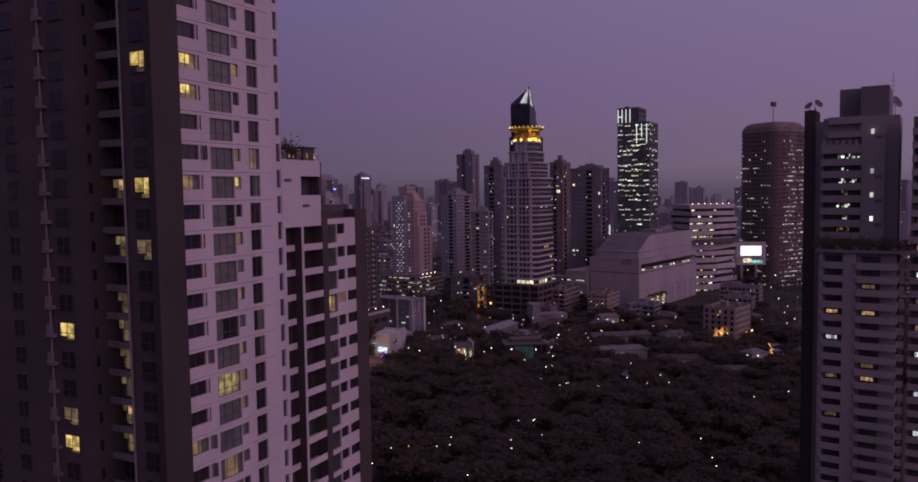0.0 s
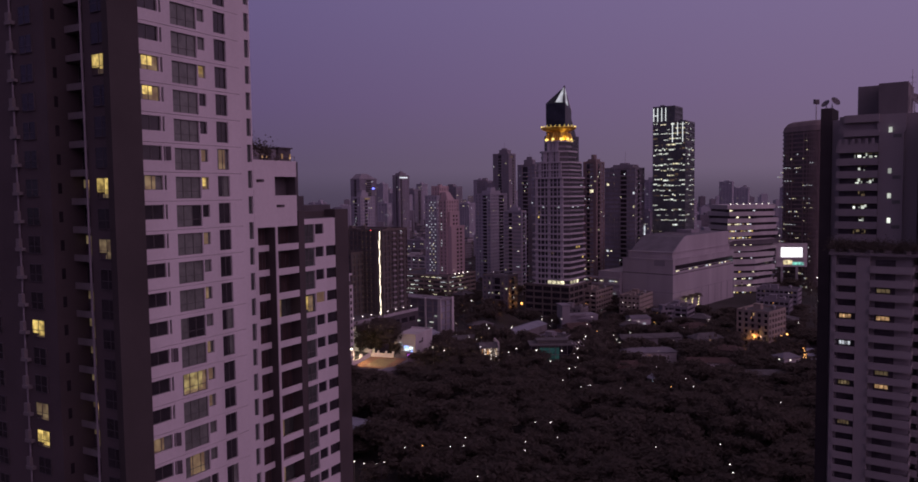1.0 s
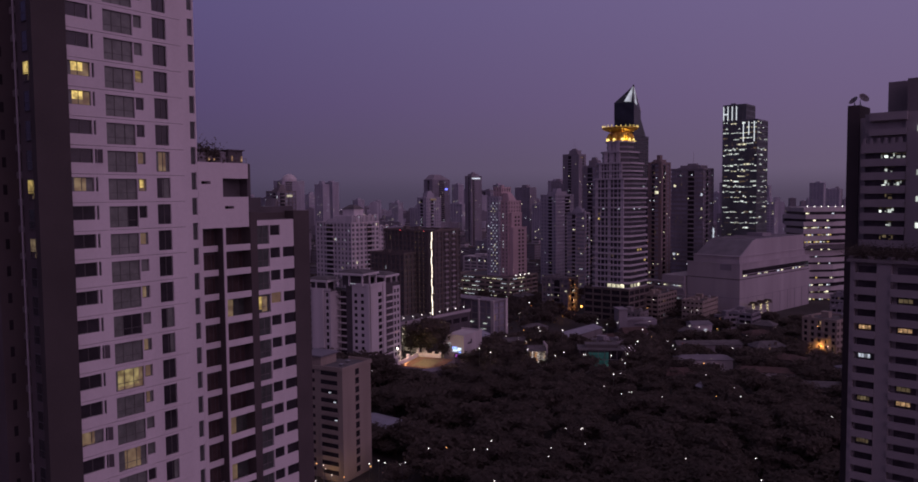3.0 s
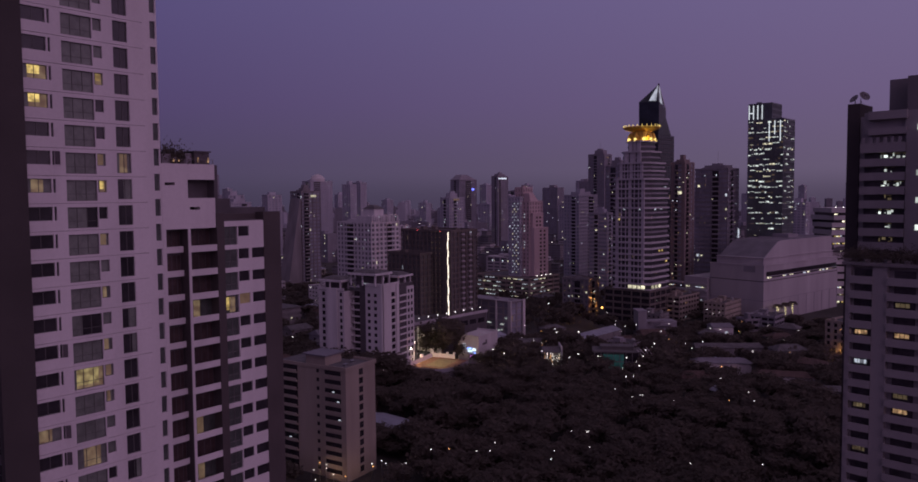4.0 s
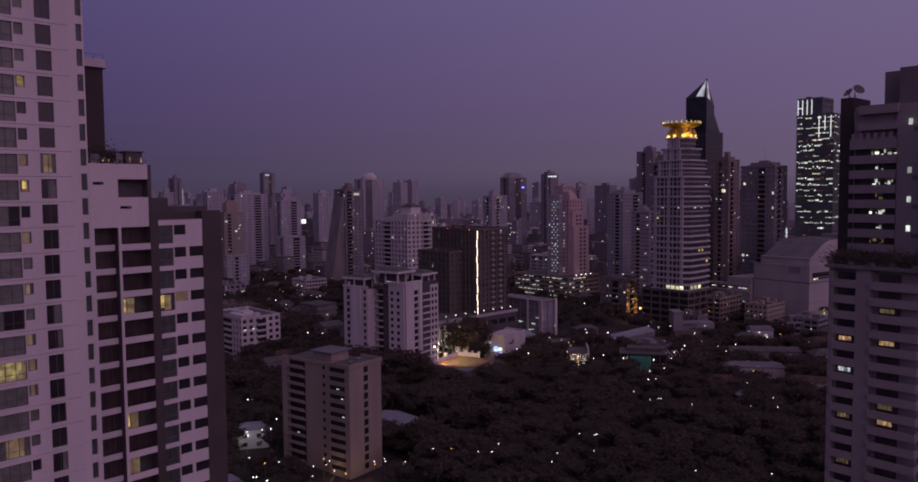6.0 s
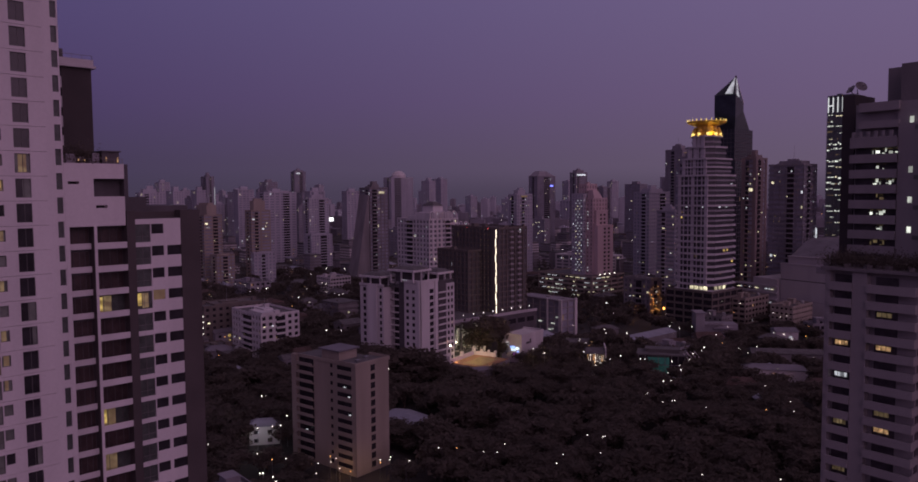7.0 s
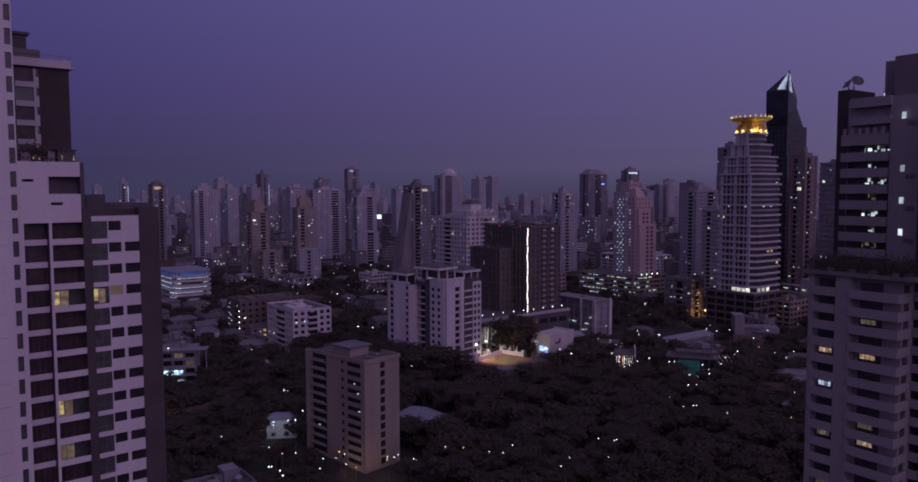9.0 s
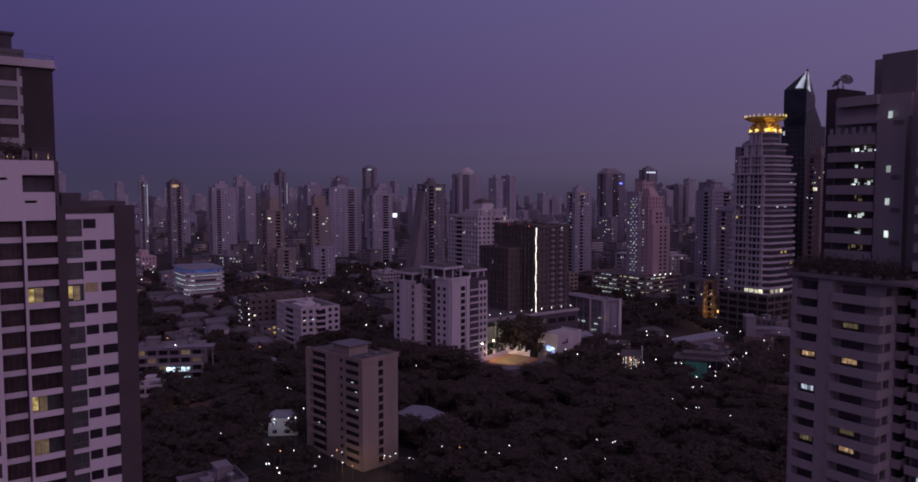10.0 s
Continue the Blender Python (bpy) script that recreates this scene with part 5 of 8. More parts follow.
part("mast_head", Geo().box(-3.0, 3.0, -0.6, 0.6, 158.6, 162.6).box(-2.2, 2.2, -1.0, 1.0, 159.4, 161.8), DARKC, b)
rng = random.Random(12)
tower_lights = lots_of(LIT_DIM, LIT_W, LIT_OFF)
for i in range(270):
    k = int(34 * rng.random() ** 1.35)
    p, q = rng.choice(((-1, 0), (0, -1), (0, -1))), rng.uniform(-16, 16)
    run = rng.choice((1, 1, 1, 2, 4))
    for j in range(run):
        c = q + j * 1.9
        zz = k * 3.77 + 1.6
        g = tower_lights[rng.choice((LIT_W, LIT_OFF, LIT_DIM, LIT_W)).name][0]
        w = rng.uniform(0.5, 1.0)
        if p[0]:
            g.box(-21.9, -21.55, c, c + w, zz, zz + rng.uniform(0.45, 1.0))
        else:
            g.box(c, c + w, -21.9, -21.55, zz, zz + rng.uniform(0.45, 1.0))
joined("lit_glazing", tower_lights, b)

# ---- billboard ----
b = thing("billboard", pose(236, 648, 0, 0, 0, -5), "bright white advertising screen on a steel frame", "billboard")
part("screen", Geo().box(4, 21, -0.3, 0, 28.3, 36.3), SCREEN, b, "bright white screen")
part("frame", Geo().box(0, 25, 0.01, 1.2, 20, 40), PALE, b)
part("lower_screen", Geo().box(6, 13, -0.3, 0, 22, 25.6), lamp_material("warm_screen", (1.0, 0.85, 0.5), 0.7, 0.6, 0.4), b, "dim warm lower screen")
part("lower_screen", Geo().box(13.2, 22, -0.3, 0, 21.5, 24), lamp_material("teal_screen", (0.3, 0.9, 0.75), 0.5, 0.6, 0.4), b, "dim teal lower screen")
part("catwalk", Geo().box(-1, 23, -1.2, 0, 26.5, 26.8).box(-1, 23, -1.2, -1.1, 26.8, 27.7), PALE, b)
part("support", Geo().box(4, 6, 0.2, 1, 0, 22).box(16, 18, 0.2, 1, 0, 22), STEEL, b)

# ---- other towers, from near to far ----
# corner x, y, yaw, right width, left width, top, storey, band, bay, pier, wall, glass, lit share, label
GILDED_SIDE_TOWERS = [
    (-6.8, 707.4, 60, 32, 17, 84, 3.2, 1.4, 3.2, 1.4, PALE, GLASS, 0.01, "pale apartment tower with ribbed balconies"),
    (20.5, 619.6, 60, 9, 17, 69.5, 3.2, 1.6, 9.0, 0.4, PALE, GLASS, 0.01, "pale apartment slab with continuous balconies"),
    (77.2, 580.4, 60, 16, 11, 107.5, 3.4, 1.0, 8.0, 5.0, TAUPE, GLASS, 0.005, "dusky taupe tower with plain corner piers"),
    (109.3, 596.6, 60, 21, 26, 103.2, 3.6, 1.6, 4.2, 0.12, GREYW, GLASS, 0.015, "grey office slab with ribbon windows"),
    (32.9, 643.1, 60, 11, 17, 108.3, 3.4, 0.9, 4.0, 1.0, GREYW, GLASS, 0.02, "dark slim tower between brighter ones"),
    (11.5, 900.9, 60, 17, 22, 131.7, 3.4, 1.2, 3.0, 1.5, GREYW, GLASS, 0.01, "grey apartment tower with a stepped top"),
    (9.3, 538.2, 60, 14, 22, 24.6, 3.6, 1.6, 4.0, 1.6, CONC, GLASS, 0.05, "low dark block with an amber-lit end wall"),
    (-166.8, 339, 60, 22, 35, 22.6, 3.1, 1.4, 3.4, 1.6, CONDOW, GLASS, 0.01, "white slab of flats with notched windows"),
]
WEST_TOWERS = [
    (-209.9, 349.5, 60, 38, 22, 23.4, 3.3, 1.8, 4.0, 2.0, BROWN2, GLASS, 0.0, "low brown school block with lit stair windows"),
    (-400.9, 593.9, 60, 17.5, 31, 65.2, 3.1, 1.5, 8.5, 1.6, TAN, GLASS, 0.03, "tan apartment tower with ribbed front"),
    (-380.6, 584.5, 60, 17.3, 15, 28.9, 3.1, 1.2, 3.6, 1.2, TAN, GLASS, 0.03, "tan low wing of flats"),
    (-364.2, 615.9, 60, 19.6, 14, 69, 3.1, 1.5, 8.5, 1.6, TAN, GLASS, 0.03, "tan apartment tower with balconies"),
    (-357.1, 608.7, 60, 22, 6.5, 29.4, 3.1, 1.4, 3.6, 1.6, PALE, GLASS, 0.02, "pale low wing of flats"),
    (-590.1, 720.3, 60, 30, 17, 86.9, 3.1, 1.2, 3.6, 2.0, PALE, GLASS, 0.01, "pale slab tower with a brown balcony core"),
    (-736.8, 1029.5, 60, 13, 24, 113.6, 3.4, 0.8, 4.0, 0.5, DARKC, TOWERGL, 0.01, "slim black tower with a light edge"),
    (-474.7, 801.1, 60, 44, 22, 86.4, 3.2, 1.5, 7.4, 2.2, PALE, GLASS, 0.02, "pinkish pair of apartment towers"),
]
SKYLINE_TOWERS = [
    (-775.3, 1357.6, 60, 26, 16, 130.2, 3.4, 0.8, 4.0, 0.6, DARKC, TOWERGL, 0.01, "black tower with a lit top"),
    (-429.4, 830.8, 60, 28, 16, 78.5, 3.2, 1.3, 3.4, 1.4, PALE, GLASS, 0.02, "pale ribbed apartment tower"),
    (-392, 771.6, 60, 28, 17, 37.2, 3.2, 1.3, 3.4, 1.6, PALE, GLASS, 0.02, "pale mid-rise flats below ribbed towers"),
    (-253.6, 643.2, 60, 21, 17.5, 89.7, 3.3, 0.9, 4.0, 0.8, DARKC, GLASS, 0.03, "dark tower with a sloping shoulder"),
    (-517.9, 1270.9, 60, 50, 25, 113.4, 3.3, 1.3, 3.6, 1.8, PALE, GLASS, 0.01, "pale tower with a rounded top"),
    (-139.2, 503.8, 60, 27, 38, 66.1, 3.3, 1.4, 4.0, 1.6, CONDOW, GLASS, 0.02, "ornate white apartment tower with arches"),
    (-132.8, 718.1, 60, 22, 12, 82.5, 3.2, 1.4, 3.4, 1.6, PALE, GLASS, 0.02, "pale apartment tower with a lit cap"),
    (-232.9, 1224.4, 60, 44, 20, 111, 3.4, 0.8, 4.0, 0.6, DARKC, TOWERGL, 0.01, "dark slanted tower with a blue sign lamp"),
]
FAR_EDGE_TOWERS = [
    (-162.4, 1189, 60, 27, 13, 115.1, 3.4, 1.1, 4.0, 1.2, GREYW, GLASS, 0.02, "grey tower with a lit crown"),
    (-579.6, 644.9, 60, 14, 18, 93, 3.4, 0.8, 4.0, 0.5, DARKC, TOWERGL, 0.01, "dark tower with an amber-lit roof"),
    (-675.9, 688.0, 60, 9, 8, 96, 3.3, 1.3, 3.4, 1.6, PALE, GLASS, 0.01, "slim pale tower with a slanted lit edge"),
    (-225, 1898.8, 60, 34, 40, 94.7, 3.6, 0.8, 4.0, 0.8, DARKC, TOWERGL, 0.01, "far dark office tower on the skyline"),
]
FAR = GILDED_SIDE_TOWERS + WEST_TOWERS + SKYLINE_TOWERS + FAR_EDGE_TOWERS
# lamps that belong to single towers: which tower, and a box in its own axes
MARKS = {25: ("roof_light", LIT_O, 2, 9, -0.6, -0.1, 88, 91), 26: ("edge_light", LIT_W, 8.2, 8.9, -0.6, -0.1, 40, 92), 23: ("blue_sign", LAMP_B, 31.5, 37, -0.6, -0.1, 94.6, 96.6), 24: ("crown_light", LIT_W, 2, 22, -0.6, -0.1, 111, 113), 14: ("edge_light", LIT_W, 12.6, 13.4, -0.8, -0.1, 62, 97), 16: ("top_light", LIT_W, 4, 13, -0.8, -0.1, 126, 128.5),
         17: ("bright_screen", SCREEN, 28.4, 34, -1.2, -0.2, 50, 55), 3: ("end_light", LIT_W, 20, 20.9, -0.8, -0.1, 50, 58), 22: ("crown_light", LIT_DIM, 6, 14, -0.6, -0.1, 80.5, 82), 5: ("top_light", LIT_DIM, 4, 9, -0.6, -0.1, 128, 129), 19: ("crown_light", LIT_OFF, 10, 16, -0.6, -0.1, 85, 87)}
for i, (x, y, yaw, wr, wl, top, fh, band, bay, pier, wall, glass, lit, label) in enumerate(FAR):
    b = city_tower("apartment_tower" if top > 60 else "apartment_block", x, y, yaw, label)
    # far walls, tops and glass get paler colours that stand in for haze
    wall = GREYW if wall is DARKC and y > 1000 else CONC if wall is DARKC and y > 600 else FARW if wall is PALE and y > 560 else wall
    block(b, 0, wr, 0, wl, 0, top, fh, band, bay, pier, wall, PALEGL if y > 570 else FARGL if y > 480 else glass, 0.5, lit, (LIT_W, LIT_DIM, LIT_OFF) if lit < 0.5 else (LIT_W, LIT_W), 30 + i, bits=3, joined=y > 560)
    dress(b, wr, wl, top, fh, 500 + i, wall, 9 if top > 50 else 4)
    if i in MARKS:
        pane(MARKS[i][0], MARKS[i][1], b, *MARKS[i][2:])
    if i == 8:
        for q in range(4):
            pane("stair_lamp", LAMP_W, b, -0.5, -0.1, 1.2, 1.6, 9 + q * 3.2, 9.4 + q * 3.2)
        for q in range(5):
            pane("stair_lamp", LIT_W, b, -0.3, -0.1, 17.0, 17.5, 6 + q * 3.2, 6.4 + q * 3.2)
            pane("stair_lamp", LIT_W, b, -0.3, -0.1, 19.2, 19.7, 6 + q * 3.2, 6.4 + q * 3.2)
    if i in (9, 11):
        part("roof_tower", Geo().box(4, wr - 4, 3, wl - 3, top, top + 10).box(6, wr - 6, 5, wl - 5, top + 10, top + 12), wall, b)
    if i == 19:
        part("sloped_side", Geo().prism([(-16, 1), (-0.05, 1), (-0.05, 16), (-16, 16)], 0, 84, [(-1.0, 1), (-0.05, 1), (-0.05, 16), (-1.0, 16)]), CONC, b)
    if i == 20:
        part("dome", Geo().lathe([(14, 113), (13.5, 118), (10, 123), (5, 126), (0.5, 127)], 18, 25, 12), PALE, b)
    if i == 21:
        part("upper_storey", Geo().box(6, 23, 4, 24, 66, 71), CONDOW, b)
        part("lantern_storey", Geo().box(10, 19, 8, 20, 71, 76), CONDOW, b)
        part("lantern_roof", Geo().prism([(9.5, 7.5), (19.5, 7.5), (19.5, 20.5), (9.5, 20.5)], 76, 79, [(13, 12), (16, 12), (16, 16), (13, 16)]), ROOFG, b)
        block(b, 27.1, 37, 2, 26, 0, 58, 3.3, 1.5, 3.3, 1.5, CONDOW, FARGL, 0.5, 0.02, (LIT_W, LIT_DIM), 77, bits=1)
        for x0, n_, zt in ((0.5, 5, 66.9), (27.4, 2, 58.9)):
            for q in range(n_):
                x = x0 + q * 5.2
                g = Geo().box(x, x + 0.8, -0.3, 0.7, zt, zt + 3.6).box(x + 3.6, x + 4.4, -0.3, 0.7, zt, zt + 3.6)
                for j in range(5):
                    a, c = math.pi * j / 5, math.pi * (j + 1) / 5
                    g.tube((x + 2.2 - 1.8 * math.cos(a), 0.2, zt + 3.6 + 1.5 * math.sin(a)), (x + 2.2 - 1.8 * math.cos(c), 0.2, zt + 3.6 + 1.5 * math.sin(c)), 0.45, 0.45, 5)
                part("roof_arch", g, CONDOW, b)
                pane("arch_lamp", LIT_W, b, x + 1.9, x + 2.5, 0.1, 0.4, zt + 3.3, zt + 3.8) if q % 3 == 1 else None
    if i == 23:
        part("slanted_top", Geo().prism([(0, 0), (44, 0), (44, 20), (0, 20)], 111, 120, [(10, 4), (24, 4), (24, 16), (10, 16)]), GREYW, b)
b = thing("car_park", pose(-332.8, 426.7, 0, 0, 0, 60), "open car park with bright decks and a blue roof band", "car park")
oval = [(11 + 15 * math.copysign(abs(math.cos(a)) ** 0.3, math.cos(a)), 19 + 22 * math.copysign(abs(math.sin(a)) ** 0.3, math.sin(a))) for a in [2 * math.pi * (q + 0.5) / 20 for q in range(20)]]
small = [(11 + (x - 11) * 0.9, 19 + (y - 19) * 0.93) for x, y in oval]
for q in range(8):
    part("deck", Geo().prism(oval, q * 3.4, q * 3.4 + 1.2), PALE, b)
for m in range(20):
    xa, ya = small[m]
    part("column", Geo().box(xa - 0.3, xa + 0.3, ya - 0.3, ya + 0.3, 0, 27), PALE, b)
part("core", Geo().prism([(11 + (x - 11) * 0.8, 19 + (y - 19) * 0.86) for x, y in oval], 0, 27), CONC, b)
rr = random.Random(8)
for q in range(2, 7):
    for m in range(8, 20):
        if rr.random() < 0.75:
            (xa, ya), (xb, yb) = small[m], small[(m + 1) % 20]
            lamp = Geo()
            lamp.v = [(xa, ya, q * 3.4 + 2.3), (xb, yb, q * 3.4 + 2.3), (xb, yb, q * 3.4 + 2.8), (xa, ya, q * 3.4 + 2.8), (xa + 0.3, ya + 0.3, q * 3.4 + 2.3), (xb + 0.3, yb + 0.3, q * 3.4 + 2.3), (xb + 0.3, yb + 0.3, q * 3.4 + 2.8), (xa + 0.3, ya + 0.3, q * 3.4 + 2.8)]
            lamp.f = [(0, 1, 2, 3), (7, 6, 5, 4), (0, 4, 5, 1), (1, 5, 6, 2), (2, 6, 7, 3), (3, 7, 4, 0)]
            part("deck_light", lamp, LIT_W, b)
part("blue_band", Geo().prism(small, 25.0, 27.6), lamp_material("blue_band_glow", (0.16, 0.26, 0.75), 0.16, 0.5, 0.2), b, "dim blue light band")
part("roof", Geo().prism(oval, 27.6, 28.2).prism(oval, 28.2, 29.6, [(11 + (x - 11) * 0.2, 19 + (y - 19) * 0.2) for x, y in oval]), METALR, b)

# amber wall lamps beside the low dark block
ob = thing("wall_lamp", pose(18.8, 537, 5), "amber wall lamp on a low block", "lamp")
part("lamp_head", Geo().lathe([(0.3, 0), (0.8, 0.5), (0.5, 1.3)], 8), LAMP_A, ob)
part("bracket", Geo().box(-0.1, 0.1, 0, 6.0, -0.2, 0), STEEL, ob)
light = new("amber_glow", bpy.data.lights.new("amber_glow", "POINT"))
light.data.energy, light.data.color, light.data.shadow_soft_size = 4600, (1.0, 0.42, 0.10), 0.8
light.location = (18.8, 535, 7.5)

# ---- sky-lit white screens and dishes on the grey tower ----
def dish(m, r):
    ob = thing("satellite_dish", m, "weathered mesh satellite dish on a steel mount", "satellite dish", "rooftop dishes")
    part("reflector", Geo().lathe([(0.1, 0.0), (r * 0.5, r * 0.10), (r, r * 0.38), (r * 0.98, r * 0.42), (r * 0.48, r * 0.14), (0.05, 0.05)], 18), DISHM, ob)
    part("feed", Geo().tube((0, 0, 0), (0, 0, r * 0.8), 0.04, 0.04).box(-0.1, 0.1, -0.1, 0.1, r * 0.75, r * 0.9), STEEL, ob)
    for i in range(3):
        a = i * 2.1
        part("strut", Geo().tube((r * 0.8 * math.cos(a), r * 0.8 * math.sin(a), r * 0.3), (0, 0, r * 0.8), 0.03, 0.03), STEEL, ob)
    return ob


RT = pose(72.17, 149.3, -2.85, 0, 0, -32)
dish(RT @ pose(-5.6, 18.0, 106.0, 40, -35, 0), 0.95)
dish(RT @ pose(-3.9, 17.4, 106.3, 50, 30, 30), 1.05)
dish(RT @ pose(11.0, 14.0, 105.2, 30, 60, 0), 1.3)
for q in ((-5.6, 18.0, 104.9), (-4.4, 17.4, 104.9), (11.0, 14.0, 102.4)):
    post = thing("dish_post", RT @ pose(q[0], q[1], q[2]), "thin steel post under a dish", "post")
    part("post", Geo().tube((0, 0, 0), (0, 0, 106.1 - q[2] if q[2] > 104 else 2.8), 0.09, 0.07).tube((0.3, 0, 0), (0, 0, 0.9), 0.04, 0.04), STEEL, post)
mast = thing("antenna_mast", RT @ pose(10.6, 13.0, 102.6), "thin antenna mast on the roof", "antenna")
part("pole", Geo().tube((0, 0, 0), (0, 0, 8.5), 0.09, 0.05), STEEL, mast)
for i in range(3):
    part("rod", Geo().tube((-0.6, 0, 5 + i), (0.6, 0, 5 + i), 0.03, 0.03), STEEL, mast)


# ---- trees ----
def make_tree(seed, h, r):
    rng = random.Random(seed)
    tr = thing("tree", Matrix(), "dark broad-crowned garden tree in full leaf", "tree", "garden trees")
    g = Geo().tube((0, 0, 0), (0.1, 0, h * 0.3), 0.32, 0.24, 7).tube((0.1, 0, h * 0.3), (0.1, 0.2, h * 0.6), 0.24, 0.14, 6)
    lobes = []
    for i in range(7):
        a, q = rng.uniform(0, 6.28), rng.uniform(0.35, 0.75) * r
        tip = (q * math.cos(a), q * math.sin(a), h * rng.uniform(0.55, 0.85))
        g.tube((0.1, 0, h * rng.uniform(0.28, 0.5)), tip, 0.12, 0.04, 5)
        lobes.append((tip, rng.uniform(0.38, 0.6) * r))
    lobes.append(((0, 0, h * 0.85), 0.5 * r))
    part("trunk", g, BARK, tr)
    g = Geo()
    for (cx, cy, cz), lr in lobes:
        # lumpy inner mass of the clump, then the loose leaves over it
        n0, sides, rows = len(g.v), 7, 4
        for j in range(rows + 1):
            p = math.pi * (j + 0.35) / (rows + 0.7)
            for i in range(sides):
                w = 2 * math.pi * i / sides + j * 0.4
                q = lr * rng.uniform(0.6, 0.8)
                g.v.append((cx + q * math.sin(p) * math.cos(w), cy + q * math.sin(p) * math.sin(w), cz + q * 0.72 * math.cos(p)))
        for j in range(rows):
            g.f += [(n0 + j * sides + i, n0 + (j + 1) * sides + i, n0 + (j + 1) * sides + (i + 1) % sides) for i in range(sides)]
            g.f += [(n0 + j * sides + i, n0 + (j + 1) * sides + (i + 1) % sides, n0 + j * sides + (i + 1) % sides) for i in range(sides)]
        for i in range(82):
            d = Vector((rng.gauss(0, 1), rng.gauss(0, 1), rng.gauss(0.15, 0.9))).normalized() * lr * rng.uniform(0.7, 1.25)
            p = Vector((cx, cy, cz)) + Vector((d.x, d.y, d.z * 0.72))
            s = rng.uniform(0.28, 0.62)
            u = Vector((rng.gauss(0, 1), rng.gauss(0, 1), rng.gauss(0, 0.5))).normalized() * s
            w = u.cross(Vector((rng.gauss(0, 1), rng.gauss(0, 1), rng.gauss(0, 1)))).normalized() * s * 0.7
            n = len(g.v)
            g.v += [tuple(p - u), tuple(p - w + Vector((0, 0, 0.15 * s))), tuple(p + u), tuple(p + w + Vector((0, 0, 0.15 * s)))]
            g.f += [(n, n + 1, n + 2), (n, n + 2, n + 3)]
    part("crown", g, LEAF, tr)
    return tr


TREES = ((9, 4.2), (12, 5.5), (7, 3.4), (14, 6.5), (10, 5.0), (6, 2.8))
protos = [make_tree(100 + i, hh, rr) for i, (hh, rr) in enumerate(TREES)]

# footprints kept clear: x, y, radius
COURT_OPEN = [
    (164, 388, 10), (160, 376, 10), (-54, 350, 15), (-58, 338, 9), (-49, 336, 9), (-51, 326, 5), (-77, 389, 13), (-69, 384, 8),
    (-50, 222, 24), (-48, 208, 14), (-88, 345, 30), (-70, 333, 22), (-63, 374, 19), (-53, 353, 11), (-49, 339, 10), (-66, 357, 8),
    (-70, 425, 48), (-42, 452, 24), (40, 520, 40), (-20, 625, 40), (170, 570, 70), (130, 540, 40), (16, 552, 20),
]
TOWER_OPEN = [
    (-176, 357, 22), (-210, 371, 24), (-344, 446, 25), (-391, 610, 20), (-360, 630, 22), (-40, 400, 14), (32, 364, 13), (-37, 385, 14),
    (0, 369, 9), (1, 356, 9), (4, 344, 8), (30, 350, 9), (-40, 400, 12), (-44, 366, 12), (-38, 352, 8), (16, 428, 10),
    (10, 416, 9), (24, 442, 9), (149, 415, 20), (142, 401, 10), (156, 399, 8), (152, 367, 7), (149, 356, 7),
]
GARDEN_OPEN = [
    (145, 344, 7), (146, 334, 5), (-50, 254, 15), (-165, 260, 12), (-55, 152, 12), (82, 160, 24), (-25, 90, 30), (-130, 292, 8),
    (-89, 225, 9), (-86, 216, 7), (-44, 243, 9), (-40, 232, 7), (-131, 226, 10), (-76, 200, 7), (-67, 197, 6), (-36, 202, 8),
    (-31, 214, 6), (15, 440, 28), (90, 300, 5), (0, 0, 40), (60, 20, 40), (30, 5, 40),
]
CLEAR = COURT_OPEN + TOWER_OPEN + GARDEN_OPEN


def is_clear(x, y, pad=3.0):
    return all((x - a) ** 2 + (y - b) ** 2 > (r + pad) ** 2 for a, b, r in CLEAR)


def seen(x, y):
    """Whether a place lies in the wide wedge that the walk looks over."""
    return -1.2 * y - 30 < x < 0.75 * y + 40


